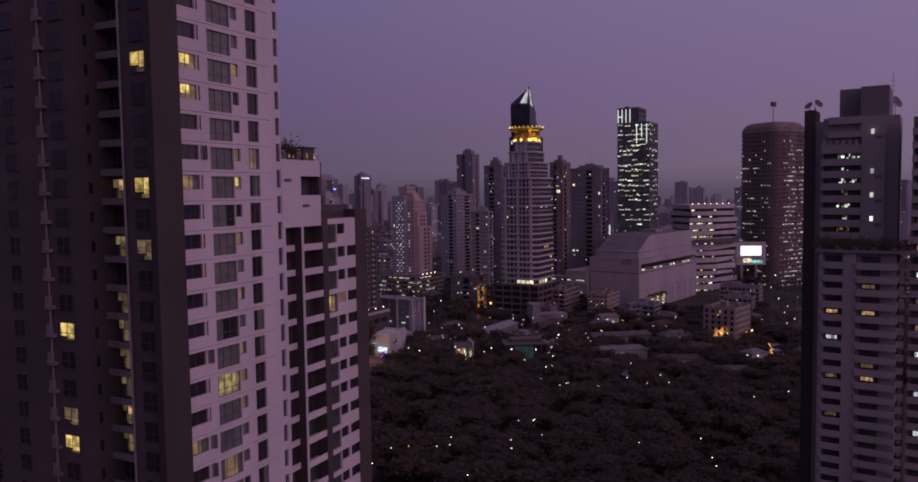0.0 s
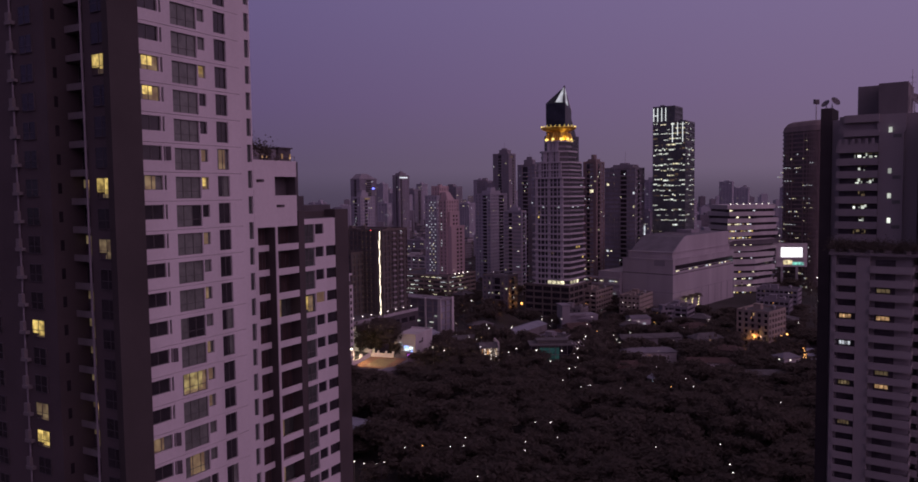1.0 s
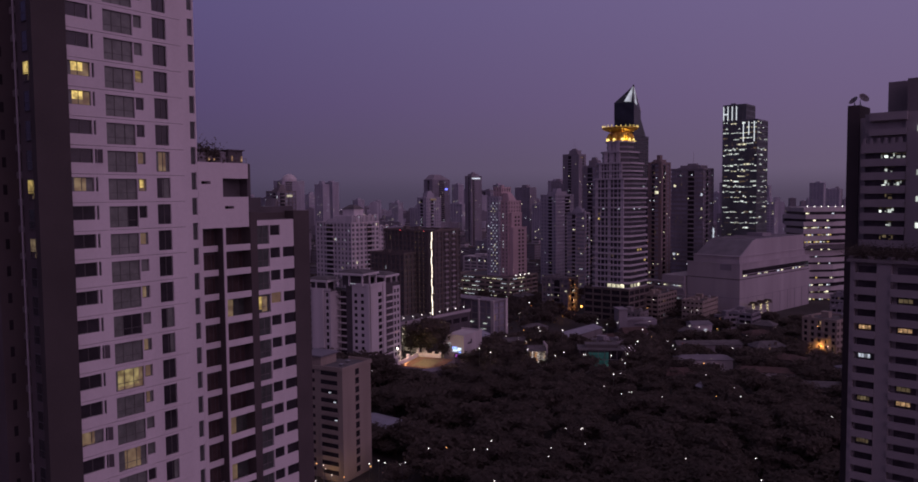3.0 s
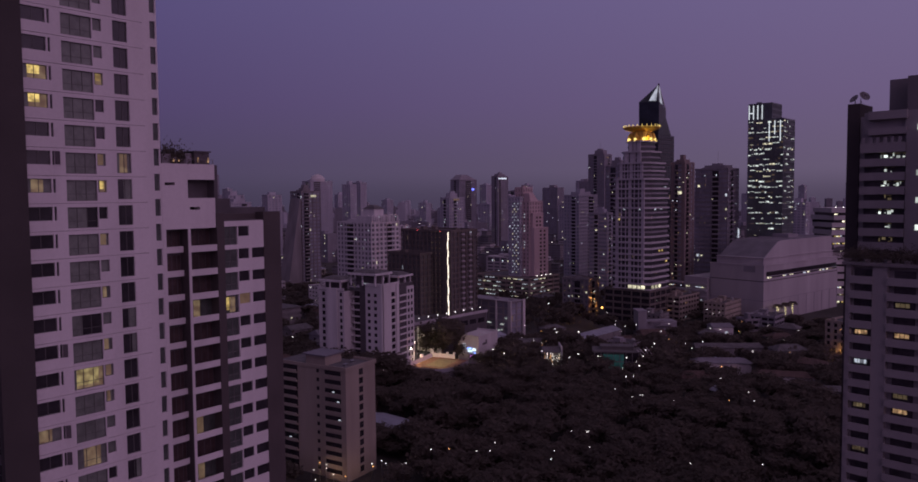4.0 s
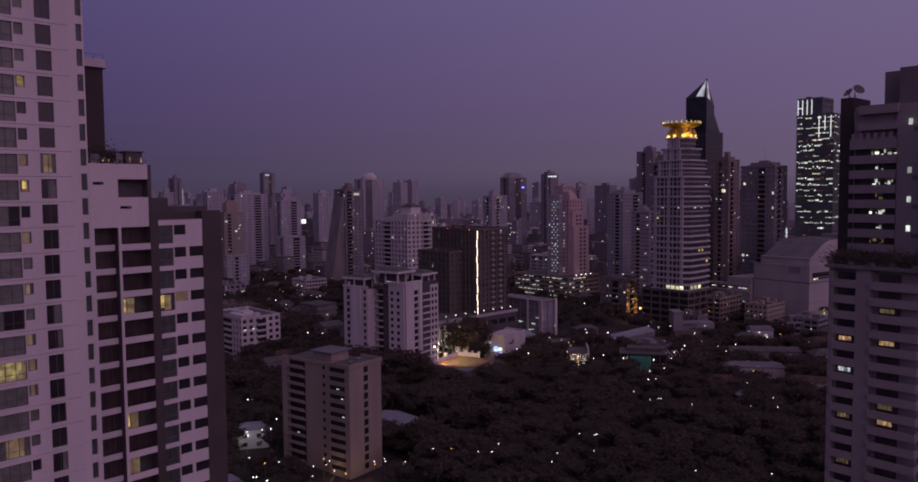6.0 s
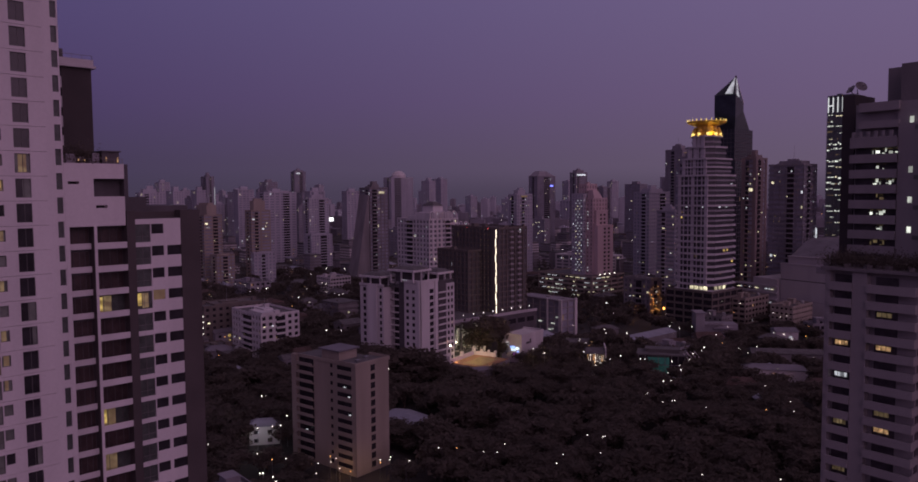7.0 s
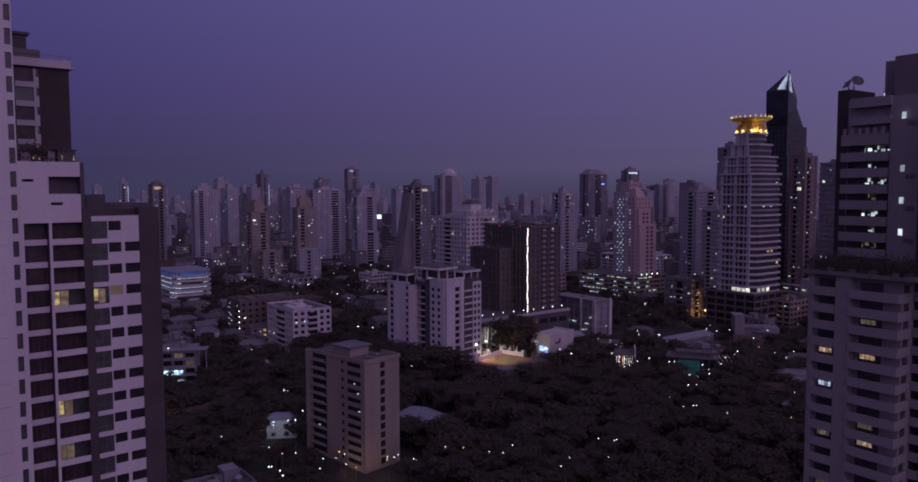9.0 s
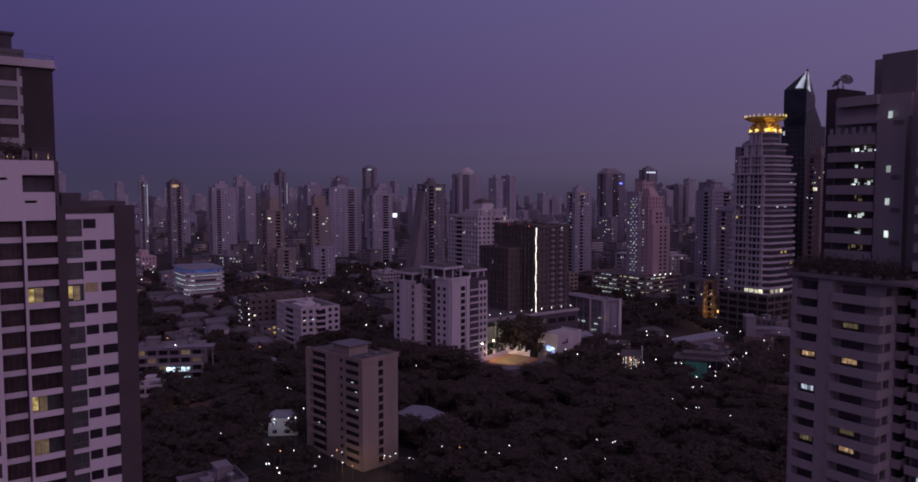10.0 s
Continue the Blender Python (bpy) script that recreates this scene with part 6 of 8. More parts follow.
# ---- houses ----
def house(rng, x, y, yaw, w, d, h, roof_mat, wall_mat, lit=0.0):
    hs = thing("house", pose(x, y, 0, 0, 0, yaw), "two-storey rendered house with a pitched roof" if h > 4.5 else "low rendered house with a pitched roof", "house", "low houses")
    part("wall", Geo().box(0, w, 0, d, 0, h), wall_mat, hs)
    e, rise = 0.6, rng.uniform(1.6, 2.8)
    ins = min(w, d) * rng.choice((0.02, 0.35, 0.35))
    if w > d:
        ridge = [(ins, d / 2 - 0.05), (w - ins, d / 2 - 0.05), (w - ins, d / 2 + 0.05), (ins, d / 2 + 0.05)]
    else:
        ridge = [(w / 2 - 0.05, ins), (w / 2 + 0.05, ins), (w / 2 + 0.05, d - ins), (w / 2 - 0.05, d - ins)]
    part("roof", Geo().box(-e, w + e, -e, d + e, h, h + 0.15).prism([(-e, -e), (w + e, -e), (w + e, d + e), (-e, d + e)], h + 0.15, h + rise, ridge), roof_mat, hs)
    small = lots_of(GLASS, LIT_O, LIT_Y, LIT_W, LAMP_W, LAMP_A)

    def window(name, mat, *q):
        """Far windows are too small to pick apart."""
        if y > 330:
            small[mat.name][0].box(*q)
        else:
            pane(name, mat, hs, *q)

    for zz in [0.9 + 2.9 * q for q in range(max(1, int((h - 0.5) / 2.9)))]:
        for k in range(2):
            lm = rng.choice((LIT_O, LIT_Y, LIT_W)) if rng.random() < lit else GLASS
            a = w * (0.15 + 0.45 * k)
            window("window", lm, a, a + min(1.5, w * 0.18), -0.06, 0.02, zz, zz + 1.3)
            if k:
                a = d * 0.4
                window("window", GLASS, -0.06, 0.02, a, a + min(1.5, d * 0.18), zz, zz + 1.3)
    if y > 330:
        for k in range(rng.randrange(0, 3)):
            a, z = rng.uniform(0.1, 0.9), rng.uniform(2.3, h - 0.4)
            mat = rng.choice((LAMP_W, LAMP_W, LAMP_A, LIT_W))
            window("porch_lamp", mat, -0.34, -0.07, d * a, d * a + 0.3, z, z + 0.25)
            window("porch_lamp", mat, w * a, w * a + 0.3, -0.34, -0.07, z, z + 0.25)
    joined("facade_glazing", small, hs)
    return hs


def flat_block(rng, x, y, yaw, w, d, h, wall, lit=0.03):
    b = thing("apartment_block", pose(x, y, 0, 0, 0, yaw), "low-rise block of flats with a cluttered flat roof", "apartment building", "low blocks")
    block(b, 0, w, 0, d, 0, h, 3.2, rng.choice((1.2, 1.5, 1.9)), rng.choice((3.0, 3.6, 4.4)), rng.choice((0.6, 1.2, 1.8)), wall, GLASS, 0.6, lit, (LIT_DIM, LIT_DIM, LIT_O, LIT_W), rng.randrange(999), bits=3, joined=y > 300)
    a = rng.uniform(0.2, 0.6)
    part("stair_head", Geo().box(w * a, w * a + 3.2, d * 0.5, d * 0.5 + 4, h, h + 2.9).box(w * a - 0.3, w * a + 3.5, d * 0.5 - 0.3, d * 0.5 + 4.3, h + 2.9, h + 3.15), wall, b)
    part("water_tank", Geo().lathe([(1.0, h), (1.1, h + 0.2), (1.1, h + 1.9), (0.6, h + 2.3)], 10, w * 0.75, d * 0.25), STEEL, b)
    q = rng.uniform(0.1, 0.5) * d
    for k in range(1, int(h / 3.2)):
        part("balcony", Geo().box(-1.1, -0.95, q, q + d * 0.3, k * 3.2, k * 3.2 + 1.0).box(-0.95, -0.02, q, q + d * 0.3, k * 3.2, k * 3.2 + 0.15), wall, b)
    for k in range(3):
        z = rng.uniform(2.5, h)
        pane("wall_lamp", rng.choice((LAMP_W, LAMP_W, LAMP_A)), b, -1.4, -1.12, d * (0.2 + 0.3 * k), d * (0.2 + 0.3 * k) + 0.28, z, z + 0.25)
    CLEAR.append((x + (w * math.cos(radians(yaw)) - d * math.sin(radians(yaw))) / 2, y + (w * math.sin(radians(yaw)) + d * math.cos(radians(yaw))) / 2, max(w, d) * 0.62))
    return b


rng = random.Random(21)
# mid-rise blocks that the clip shows plainly
flat_block(rng, 148, 407, 48, 22, 18, 19, TAN, 0.3)
flat_block(rng, 184, 476, 60, 12, 18, 15, GREYW, 0.2)
flat_block(rng, -52, 147, 60, 14, 10, 16.5, GREYW, 0.0)
flat_block(rng, -157, 225, 36, 9, 8, 10, PALE, 0.1)
flat_block(rng, -172, 318, 60, 12, 36, 6.5, BROWN2, 0.02)
flat_block(rng, -215, 300, 60, 12, 24, 9, CONC, 0.02)
flat_block(rng, 36, 385, 60, 14, 14, 9, GREYW, 0.03)
flat_block(rng, 56, 486, 60, 12, 16, 9, CONC, 0.02)
flat_block(rng, 70, 520, 60, 30, 14, 16, TAN, 0.02)
flat_block(rng, 96, 500, 60, 26, 14, 15, TAN, 0.02)
flat_block(rng, 120, 470, 60, 16, 16, 12, GREYW, 0.02)
flat_block(rng, 200, 505, 60, 16, 26, 18, GREYW, 0.2)
flat_block(rng, -300, 520, 60, 18, 30, 14, GREYW, 0.04)
flat_block(rng, -180, 520, 60, 16, 22, 18, PALE, 0.03)
flat_block(rng, -95, 560, 60, 16, 30, 22, TAN, 0.03)
flat_block(rng, -250, 560, 60, 20, 22, 15, PALE, 0.03)
# low buildings that stand out: x, y, yaw, width, depth, height, roof, wall
SCHOOL_ROWS = [
    (-228, 316, 58, 11, 9, 6.6, TILE_G, GREYW), (-220, 328, 58, 11, 9, 9.4, ROOFM, PALE), (-213, 340, 58, 11, 9, 6.6, TILE_G, GREYW), (-205, 352, 58, 12, 9, 9.4, ROOFM, GREYW),
    (-243, 330, 58, 12, 10, 9.4, TILE_G, CONC), (-236, 343, 58, 12, 10, 9.4, ROOFM, GREYW), (-228, 356, 58, 12, 10, 6.6, TILE_R, GREYW), (-174, 307, 35, 9, 6, 4.2, ROOFM, WHITE),
    (-188, 322, 35, 12, 8, 6.6, ROOFM, GREYW), (-262, 352, 58, 14, 11, 9.4, ROOFM, CONC), (-252, 368, 58, 13, 11, 9.4, TILE_G, GREYW), (-306, 379, 52, 16, 10, 5.0, TILE_R, PALE),
    (-326, 398, 58, 18, 12, 9.4, ROOFM, GREYW), (-300, 402, 58, 16, 12, 9.4, TILE_G, CONC), (-285, 420, 58, 16, 12, 9.4, ROOFM, GREYW),
]
WEST_ROWS = [
    (-355, 410, 58, 18, 12, 9.4, TILE_G, GREYW), (-440, 500, 58, 20, 14, 12.4, ROOFM, GREYW), (-415, 492, 58, 18, 14, 9.4, TILE_G, CONC), (-400, 470, 58, 18, 14, 9.4, ROOFM, GREYW),
    (-240, 262, 40, 13, 10, 6.6, TILE_G, CONC), (-222, 274, 40, 12, 9, 9.4, TILE_R, GREYW), (-205, 286, 40, 12, 9, 6.6, ROOFM, CONC), (-140, 318, 50, 12, 9, 6.6, TILE_G, GREYW),
    (-128, 330, 50, 11, 9, 6.6, TILE_R, CONC), (-146, 338, 55, 11, 8, 5.0, TILE_R, GREYW), (-118, 366, 60, 12, 9, 9.4, TILE_G, GREYW), (-128, 384, 60, 13, 10, 9.4, ROOFM, GREYW),
    (-150, 396, 60, 14, 11, 9.4, TILE_G, CONC),
]
PARK_EDGE_ROWS = [
    (66, 369, 8, 26, 9, 5.6, ROOFM, PALE), (90, 352, -4, 24, 9, 5.0, TILE_R, PALE), (70, 406, 10, 34, 9, 5.5, TILE_G, CONC), (84, 458, 12, 12, 10, 7.5, ROOFM, PALE),
    (106, 330, 0, 24, 9, 4.4, TILE_G, CONC), (134, 346, 20, 9, 8, 8.2, ROOFM, PALE), (108, 398, 15, 16, 10, 6.6, TILE_G, GREYW), (112, 432, 20, 14, 10, 6.6, TILE_R, CONC),
    (-20, 396, 20, 13, 9, 6.6, TILE_G, GREYW), (44, 430, 20, 14, 10, 6.6, TILE_R, GREYW), (58, 340, 10, 14, 8, 5.0, TILE_R, BROWN2), (-12, 440, 30, 14, 10, 6.6, TILE_G, CONC),
    (30, 410, 20, 12, 8, 6.6, TILE_R, GREYW),
]
LOW = SCHOOL_ROWS + WEST_ROWS + PARK_EDGE_ROWS
hr = random.Random(211)
for x, y, yaw, w, d, h, roof_mat, wall_mat in LOW:
    house(hr, x, y, yaw, w, d, h, roof_mat, wall_mat, 0.10)
    ca, sa = math.cos(radians(yaw)), math.sin(radians(yaw))
    for q in (0.25, 0.75):
        CLEAR.append((x + ca * w * q - sa * d * 0.4 + 0.5, y + sa * w * q + ca * d * 0.4 - 4.0, 0.3 * w + 5.0))
flat_block(hr, 104, 470, 25, 22, 10, 10, GREYW, 0.08)
# angular white house with staggered terraces
ang = thing("house", pose(42, 459, 0, 0, 0, 15), "angular white house with staggered slanting terraces", "house")
part("wall", Geo().box(0, 5, 0, 10, 0, 15.5).box(5, 24, 2, 12, 0, 9), GREYW, ang)
for i in range(3):
    part("slanted_terrace", Geo().prism([(5.1 + i * 5, 0), (13 + i * 5, 0), (13 + i * 5, 1.9), (5.1 + i * 5, 1.9)], 9 - i * 2.4, 10.2 - i * 2.4, [(8 + i * 5, 0), (16 + i * 5, 0), (16 + i * 5, 1.9), (8 + i * 5, 1.9)]), GREYW, ang)
    pane("window", LIT_DIM if i == 1 else GLASS, ang, 6 + i * 5.5, 9 + i * 5.5, 1.9, 1.98, 2.0, 4.5)
part("roof_slab", Geo().box(-0.5, 5.5, -0.5, 10.5, 15.5, 16.0), GREYW, ang)
CLEAR.extend(((50, 460, 12), (62, 464, 13)))
# small blue canopy lit from beneath
cnp = thing("canopy_tent", pose(69.5, 319, 0), "small pale blue canopy with a lamp under it", "tent")
part("cloth", Geo().lathe([(2.6, 6.0), (2.5, 6.3), (1.2, 7.2), (0.2, 7.9)], 10), METALR, cnp)
for i in range(4):
    a = math.pi / 4 + i * math.pi / 2
    part("pole", Geo().tube((2.4 * math.cos(a), 2.4 * math.sin(a), 0), (2.4 * math.cos(a), 2.4 * math.sin(a), 6.0), 0.06, 0.06), STEEL, cnp)
part("lamp", Geo().box(-0.5, 0.5, -2.9, -2.7, 5.2, 5.7), lamp_material("cool_lamp", (0.55, 0.8, 1.0), 1.6), cnp)
CLEAR.append((69.5, 316, 6))
# gardens left open round the lit houses
CLEAR.extend(((-91, 225, 8), (-86, 215, 8), (-82, 206, 5), (-131, 226, 8), (-124, 218, 6), (-110, 255, 7), (-104, 245, 4), (-149, 286, 6), (-142, 278, 4), (-70, 192, 7), (-62, 187, 6), (-49.5, 331, 6), (-60, 224, 19), (-47, 206, 8), (-84, 217, 8), (-79, 209, 7), (-52, 249, 10), (-42, 245, 8), (-45, 237, 4)))
# houses over the low quarter, turned to the street grid
count = 0
while count < 125:
    y = rng.uniform(185, 640) if rng.random() < 0.8 else rng.uniform(640, 900)
    x = rng.uniform(-1.05 * y, 0.5 * y) if y > 260 else rng.uniform(-0.8 * y, 0.5 * y)
    w, d = rng.uniform(7, 14), rng.uniform(8, 16)
    if not is_clear(x, y, 9):
        continue
    if x > -40 and y < 350 and rng.random() < 0.9 or y < 350 and rng.random() < 0.45:
        continue
    yaw = rng.choice((60, 60, 150, -30)) + rng.uniform(-6, 6)
    h = rng.choice((3.4, 6.4, 6.6, 9.4))
    house(rng, x, y, yaw, w, d, h, rng.choice((TILE_R, TILE_R, TILE_G, TILE_G, TILE_G, METALR)) if y > 400 else rng.choice((TILE_R, TILE_G)), rng.choice((GREYW, CONC, GREYW, BROWN2, TAN)) if y > 360 else rng.choice((BROWN2, CONC, DARKC)), 0.05)
    CLEAR.append((x, y, 7 if x > -0.3 * y else 9))
    count += 1
# pale metal sheds
for x, y, w, d, h in ((-60, 254, 23, 14, 5.2), (10, 407.5, 45, 12, 6.8), (-136, 288, 10, 10, 5), (70, 384, 22, 9, 4)):
    sh = thing("shed", pose(x, y, 0, 0, 0, 60 if w > 40 or w < d else -28), "long shed under a pale metal roof", "shed", "metal sheds")
    part("wall", Geo().box(0.4, w - 0.4, 0.4, d - 0.4, 0, h), CONC, sh)
    part("roof", Geo().prism([(0, 0), (w, 0), (w, d), (0, d)], h, h + 1.6, [(w * 0.45, 0), (w * 0.55, 0), (w * 0.55, d), (w * 0.45, d)] if w < d else [(0, d * 0.45), (w, d * 0.45), (w, d * 0.55), (0, d * 0.55)]), METALR, sh)

# trees fill the gardens: the nearest are trees of their own, the rest one wood
spots = []
cells = {}


def gap(x, y):
    """Distance to the nearest tree so far."""
    cx, cy = int(x // 15), int(y // 15)
    near = [q for a in (-1, 0, 1) for b_ in (-1, 0, 1) for q in cells.get((cx + a, cy + b_), ())]
    return min((math.hypot(x - p, y - q) for p, q in near), default=30)


tries = 0
while len(spots) < 1330 and tries < 9000:
    tries += 1
    best = None
    for _ in range(7):
        if len(spots) < 700:
            y = rng.uniform(160, 425)
            x = rng.uniform(-0.66 * y, 0.50 * y)
        elif len(spots) < 1080:
            y = rng.uniform(340, 700)
            x = rng.uniform(-0.6 * y, 0.4 * y)
        else:
            y = rng.uniform(230, 560)
            x = rng.uniform(-1.1 * y, -0.55 * y)
        if is_clear(x, y, -2.0) and seen(x, y):
            q = gap(x, y)
            if best is None or q > best[0]:
                best = (q, x, y)
    if best and best[0] > 4.5:
        spots.append(best[1:])
        cells.setdefault((int(best[1] // 15), int(best[2] // 15)), []).append(best[1:])
spots.sort(key=lambda q: (q[0] - 20) ** 2 + q[1] ** 2)
for x, y in spots[:290]:
    kind = rng.randrange(6)
    t = copy_thing(protos[kind], pose(x, y, -0.1, 0, 0, rng.uniform(0, 360)))
    s = rng.uniform(1.0, 1.5) * 4.9 / TREES[kind][1]
    tall = 0.62 if -72 < x < -22 and y < 206 else 1.15 if -130 < x < -68 and 232 < y < 325 else 0.42 if -70 < x < -30 and 308 < y < 352 else 0.85 if -68 < x < -22 and 295 < y < 372 else 1.15
    t.matrix_basis = t.matrix_basis @ Matrix.Diagonal((s, s, tall * rng.uniform(6.5, 10.5) / TREES[kind][0], 1))
crowns = []
for p in protos:
    me = next(o for o in p.children if o.name.startswith("crown")).data
    co = np.empty(len(me.vertices) * 3)
    me.vertices.foreach_get("co", co)
    crowns.append((co.reshape(-1, 3), np.array([tuple(q.vertices) for q in me.polygons])))
vs, fs, base_n = [], [], 0
for x, y in spots[290:]:
    kind = rng.randrange(len(crowns))
    co, tri = crowns[kind]
    a, s = rng.uniform(0, 6.28), rng.uniform(1.0, 1.5) * 4.9 / TREES[kind][1]
    rot = np.array([[math.cos(a), -math.sin(a), 0], [math.sin(a), math.cos(a), 0], [0, 0, 1]])
    low_ = 0.55 if -72 < x < -22 and y < 206 else 0.4 if -70 < x < -30 and 308 < y < 352 else 0.8 if -68 < x < -22 and 295 < y < 372 else 1.1
    vs.append(co @ rot.T * (s, s, low_ * rng.uniform(7.0, 10.5) / TREES[kind][0]) + (x, y, -0.6))
    fs.append(tri + base_n)
    base_n += len(co)
wood = bpy.data.meshes.new("wood")
wood.from_pydata(np.concatenate(vs).tolist(), [], np.concatenate(fs).tolist())
wood.materials.append(LEAF)
tagged(new("wood", wood), "dark mass of garden trees between distant houses", "trees", kind="stuff")
for p, (x, y) in zip(protos, ((-62, 377), (-53, 383), (-70, 300), (-57, 374), (-15, 300), (60, 250))):
    p.matrix_basis = pose(x, y, -0.1) @ Matrix.Diagonal((1.8, 1.8, 1.7, 1) if y > 370 else (1, 1, 1, 1))

# trees close before the white condominium and the hall
for i, (x, y, h) in enumerate(((-96, 316, 9.5), (-89, 311, 11), (-82, 313, 9.5), (-75, 311, 10), (-69, 315, 7), (-68, 321, 6.5), (-74, 317, 9.5), (-103, 322, 9.5), (-80, 303, 9), (-92, 304, 10), (-99, 309, 10), (-28, 363, 5.5), (-21, 367, 6.5))):
    kind = i % 6
    t = copy_thing(protos[kind], pose(x, y, -0.1, 0, 0, i * 57))
    s = 6.6 / TREES[kind][1]
    t.matrix_basis = t.matrix_basis @ Matrix.Diagonal((s, s, h / TREES[kind][0], 1))

# lower trees round the court's plinth and before the shed
for i, (x, y, h) in enumerate(((-60, 328, 3.8), (-54, 325, 4.0), (-38.5, 329, 4.2), (-35, 337, 4.6), (-34, 348, 5.5), (-57, 318, 5.0), (-47, 316, 5.0), (-65.5, 325, 5.5), (-57, 246.5, 4.4), (-50.5, 243, 4.6), (-44, 240, 4.4), (-38.5, 238.5, 4.4))):
    kind = i % 6
    t = copy_thing(protos[kind], pose(x, y, -0.1, 0, 0, i * 83))
    s = 5.2 / TREES[kind][1]
    t.matrix_basis = t.matrix_basis @ Matrix.Diagonal((s, s, h / TREES[kind][0], 1))

# ---- lit court below the white condominium ----
court = thing("sports_court", pose(-63.3, 338.5, 5.6, 0, 0, -12), "floodlit clay sports court behind a white wall", "sports court")
part("plinth", Geo().box(-0.4, 19.2, -1, 22.4, -5.6, 0.0), CONC, court)
part("surface", Geo().box(0.2, 19, 0, 22, 0.02, 0.25), COURT, court)
part("playing_area", Geo().box(5, 15, 3, 19, 0.254, 0.27), material("sand_court", (0.22, 0.165, 0.095), 0.9, vary=0.2), court)
part("side_wall", Geo().box(-0.4, 0.0, -1, 22, 0, 2.2), WHITE, court)
part("back_wall", Geo().box(0.01, 12, 22.0, 22.4, 0, 2.2), WHITE, court)
for y in (-0.9, 10.5, 21.6):
    part("wall_pier", Geo().box(-0.7, 0.5, y - 0.7, y + 0.7, 2.2, 3.8), WHITE, court)
for x in (4, 8, 11.6):
    part("wall_pier", Geo().box(x - 0.5, x + 0.5, 21.7, 22.7, 2.2, 3.2), WHITE, court)
annex = thing("pavilion", pose(-49.0, 329.5, 0, 0, 0, 38), "low changing hut with a grey sheet roof beside the court", "hut")
part("wall", Geo().box(0.4, 12.6, 0.4, 4.6, 0, 5.2), CONC, annex)
part("roof", Geo().prism([(0, 0), (13, 0), (13, 5), (0, 5)], 5.2, 6.4, [(0, 2.3), (13, 2.3), (13, 2.7), (0, 2.7)]), ROOFM, annex)
pole = thing("floodlight", pose(-64.0, 340.0, 0), "tall floodlight pole with a bright head", "floodlight")
part("pole", Geo().tube((0, 0, 0), (0, 0, 13.6), 0.16, 0.09), STEEL, pole)
part("lamp_head", Geo().prism([(-0.4, -0.25), (0.4, -0.25), (0.4, 0.25), (-0.4, 0.25)], 13.6, 14.0, [(-0.3, -0.15), (0.3, -0.15), (0.3, 0.15), (-0.3, 0.15)]), FLOODL, pole)
fl = new("court_floodlight", bpy.data.lights.new("court_floodlight", "SPOT"))
fl.data.spot_size, fl.data.spot_blend = radians(125), 0.5
fl.data.energy, fl.data.color, fl.data.shadow_soft_size = 12500, (1.0, 0.70, 0.40), 0.6
fl.matrix_world = look((-62.9, 341.2, 13.4), (-53.5, 350.0, 5.8))

# lit parking yard under the podium
yard = thing("parking_yard", pose(-78, 389, 0, 0, 0, 60), "small asphalt parking yard lit by white lamps", "parking")
part("surface", Geo().box(-8, 10, -8, 8, 0.0, 0.12), ASPHALT, yard)
for i in range(6):
    part("bay_line", Geo().box(-7 + i * 2.6, -6.9 + i * 2.6, -2, 3, 0.124, 0.135), WHITE, yard)
part("kerb", Geo().box(-8.2, 10.2, -8.3, -8.01, 0, 0.3).box(-8.3, -8.01, -8, 8, 0, 0.3), CONC, yard)
for i, (x, y) in enumerate(((-4, -4), (2.5, 0), (7, -6))):
    mast_ = thing("yard_lamp", pose(-78, 389, 0, 0, 0, 60) @ pose(x, y, 0.12), "short lamp post with a bright white head", "lamp", "yard lamps")
    part("post", Geo().tube((0, 0, 0), (0, 0, 6.0), 0.08, 0.06), STEEL, mast_)
    part("lamp_head", Geo().prism([(-0.4, -0.25), (0.4, -0.25), (0.4, 0.25), (-0.4, 0.25)], 6.0, 6.35, [(-0.3, -0.15), (0.3, -0.15), (0.3, 0.15), (-0.3, 0.15)]), FLOODL, mast_)
yl = new("yard_light", bpy.data.lights.new("yard_light", "POINT"))
yl.data.energy, yl.data.color, yl.data.shadow_soft_size = 3200, (1.0, 0.88, 0.68), 0.5
yl.location = (-75.5, 388.5, 8.0)
CARS = ((-5.8, 0.5), (-0.6, 0.5), (4.6, 0.5))
for i, (x, y) in enumerate(CARS):
    car = thing("car", pose(-78, 389, 0.12, 0, 0, 60) @ pose(x, y, 0), "parked saloon car under yard lamps", "car", "parked cars")
    body = Geo().prism([(-0.85, -2.1), (0.85, -2.1), (0.85, 2.1), (-0.85, 2.1)], 0.3, 0.85, [(-0.8, -2.0), (0.8, -2.0), (0.8, 2.0), (-0.8, 2.0)])
    part("body", body, (GREYW, WHITE, DARKC)[i], car)
    part("cabin", Geo().prism([(-0.78, -1.2), (0.78, -1.2), (0.78, 1.5), (-0.78, 1.5)], 0.85, 1.4, [(-0.6, -0.6), (0.6, -0.6), (0.6, 1.0), (-0.6, 1.0)]), GLASS, car)
    for wx in (-0.8, 0.62):
        for wy in (-1.3, 1.3):
            part("wheel", Geo().tube((wx, wy, 0.32), (wx + 0.18, wy, 0.32), 0.32, 0.32, 10), DARKC, car)

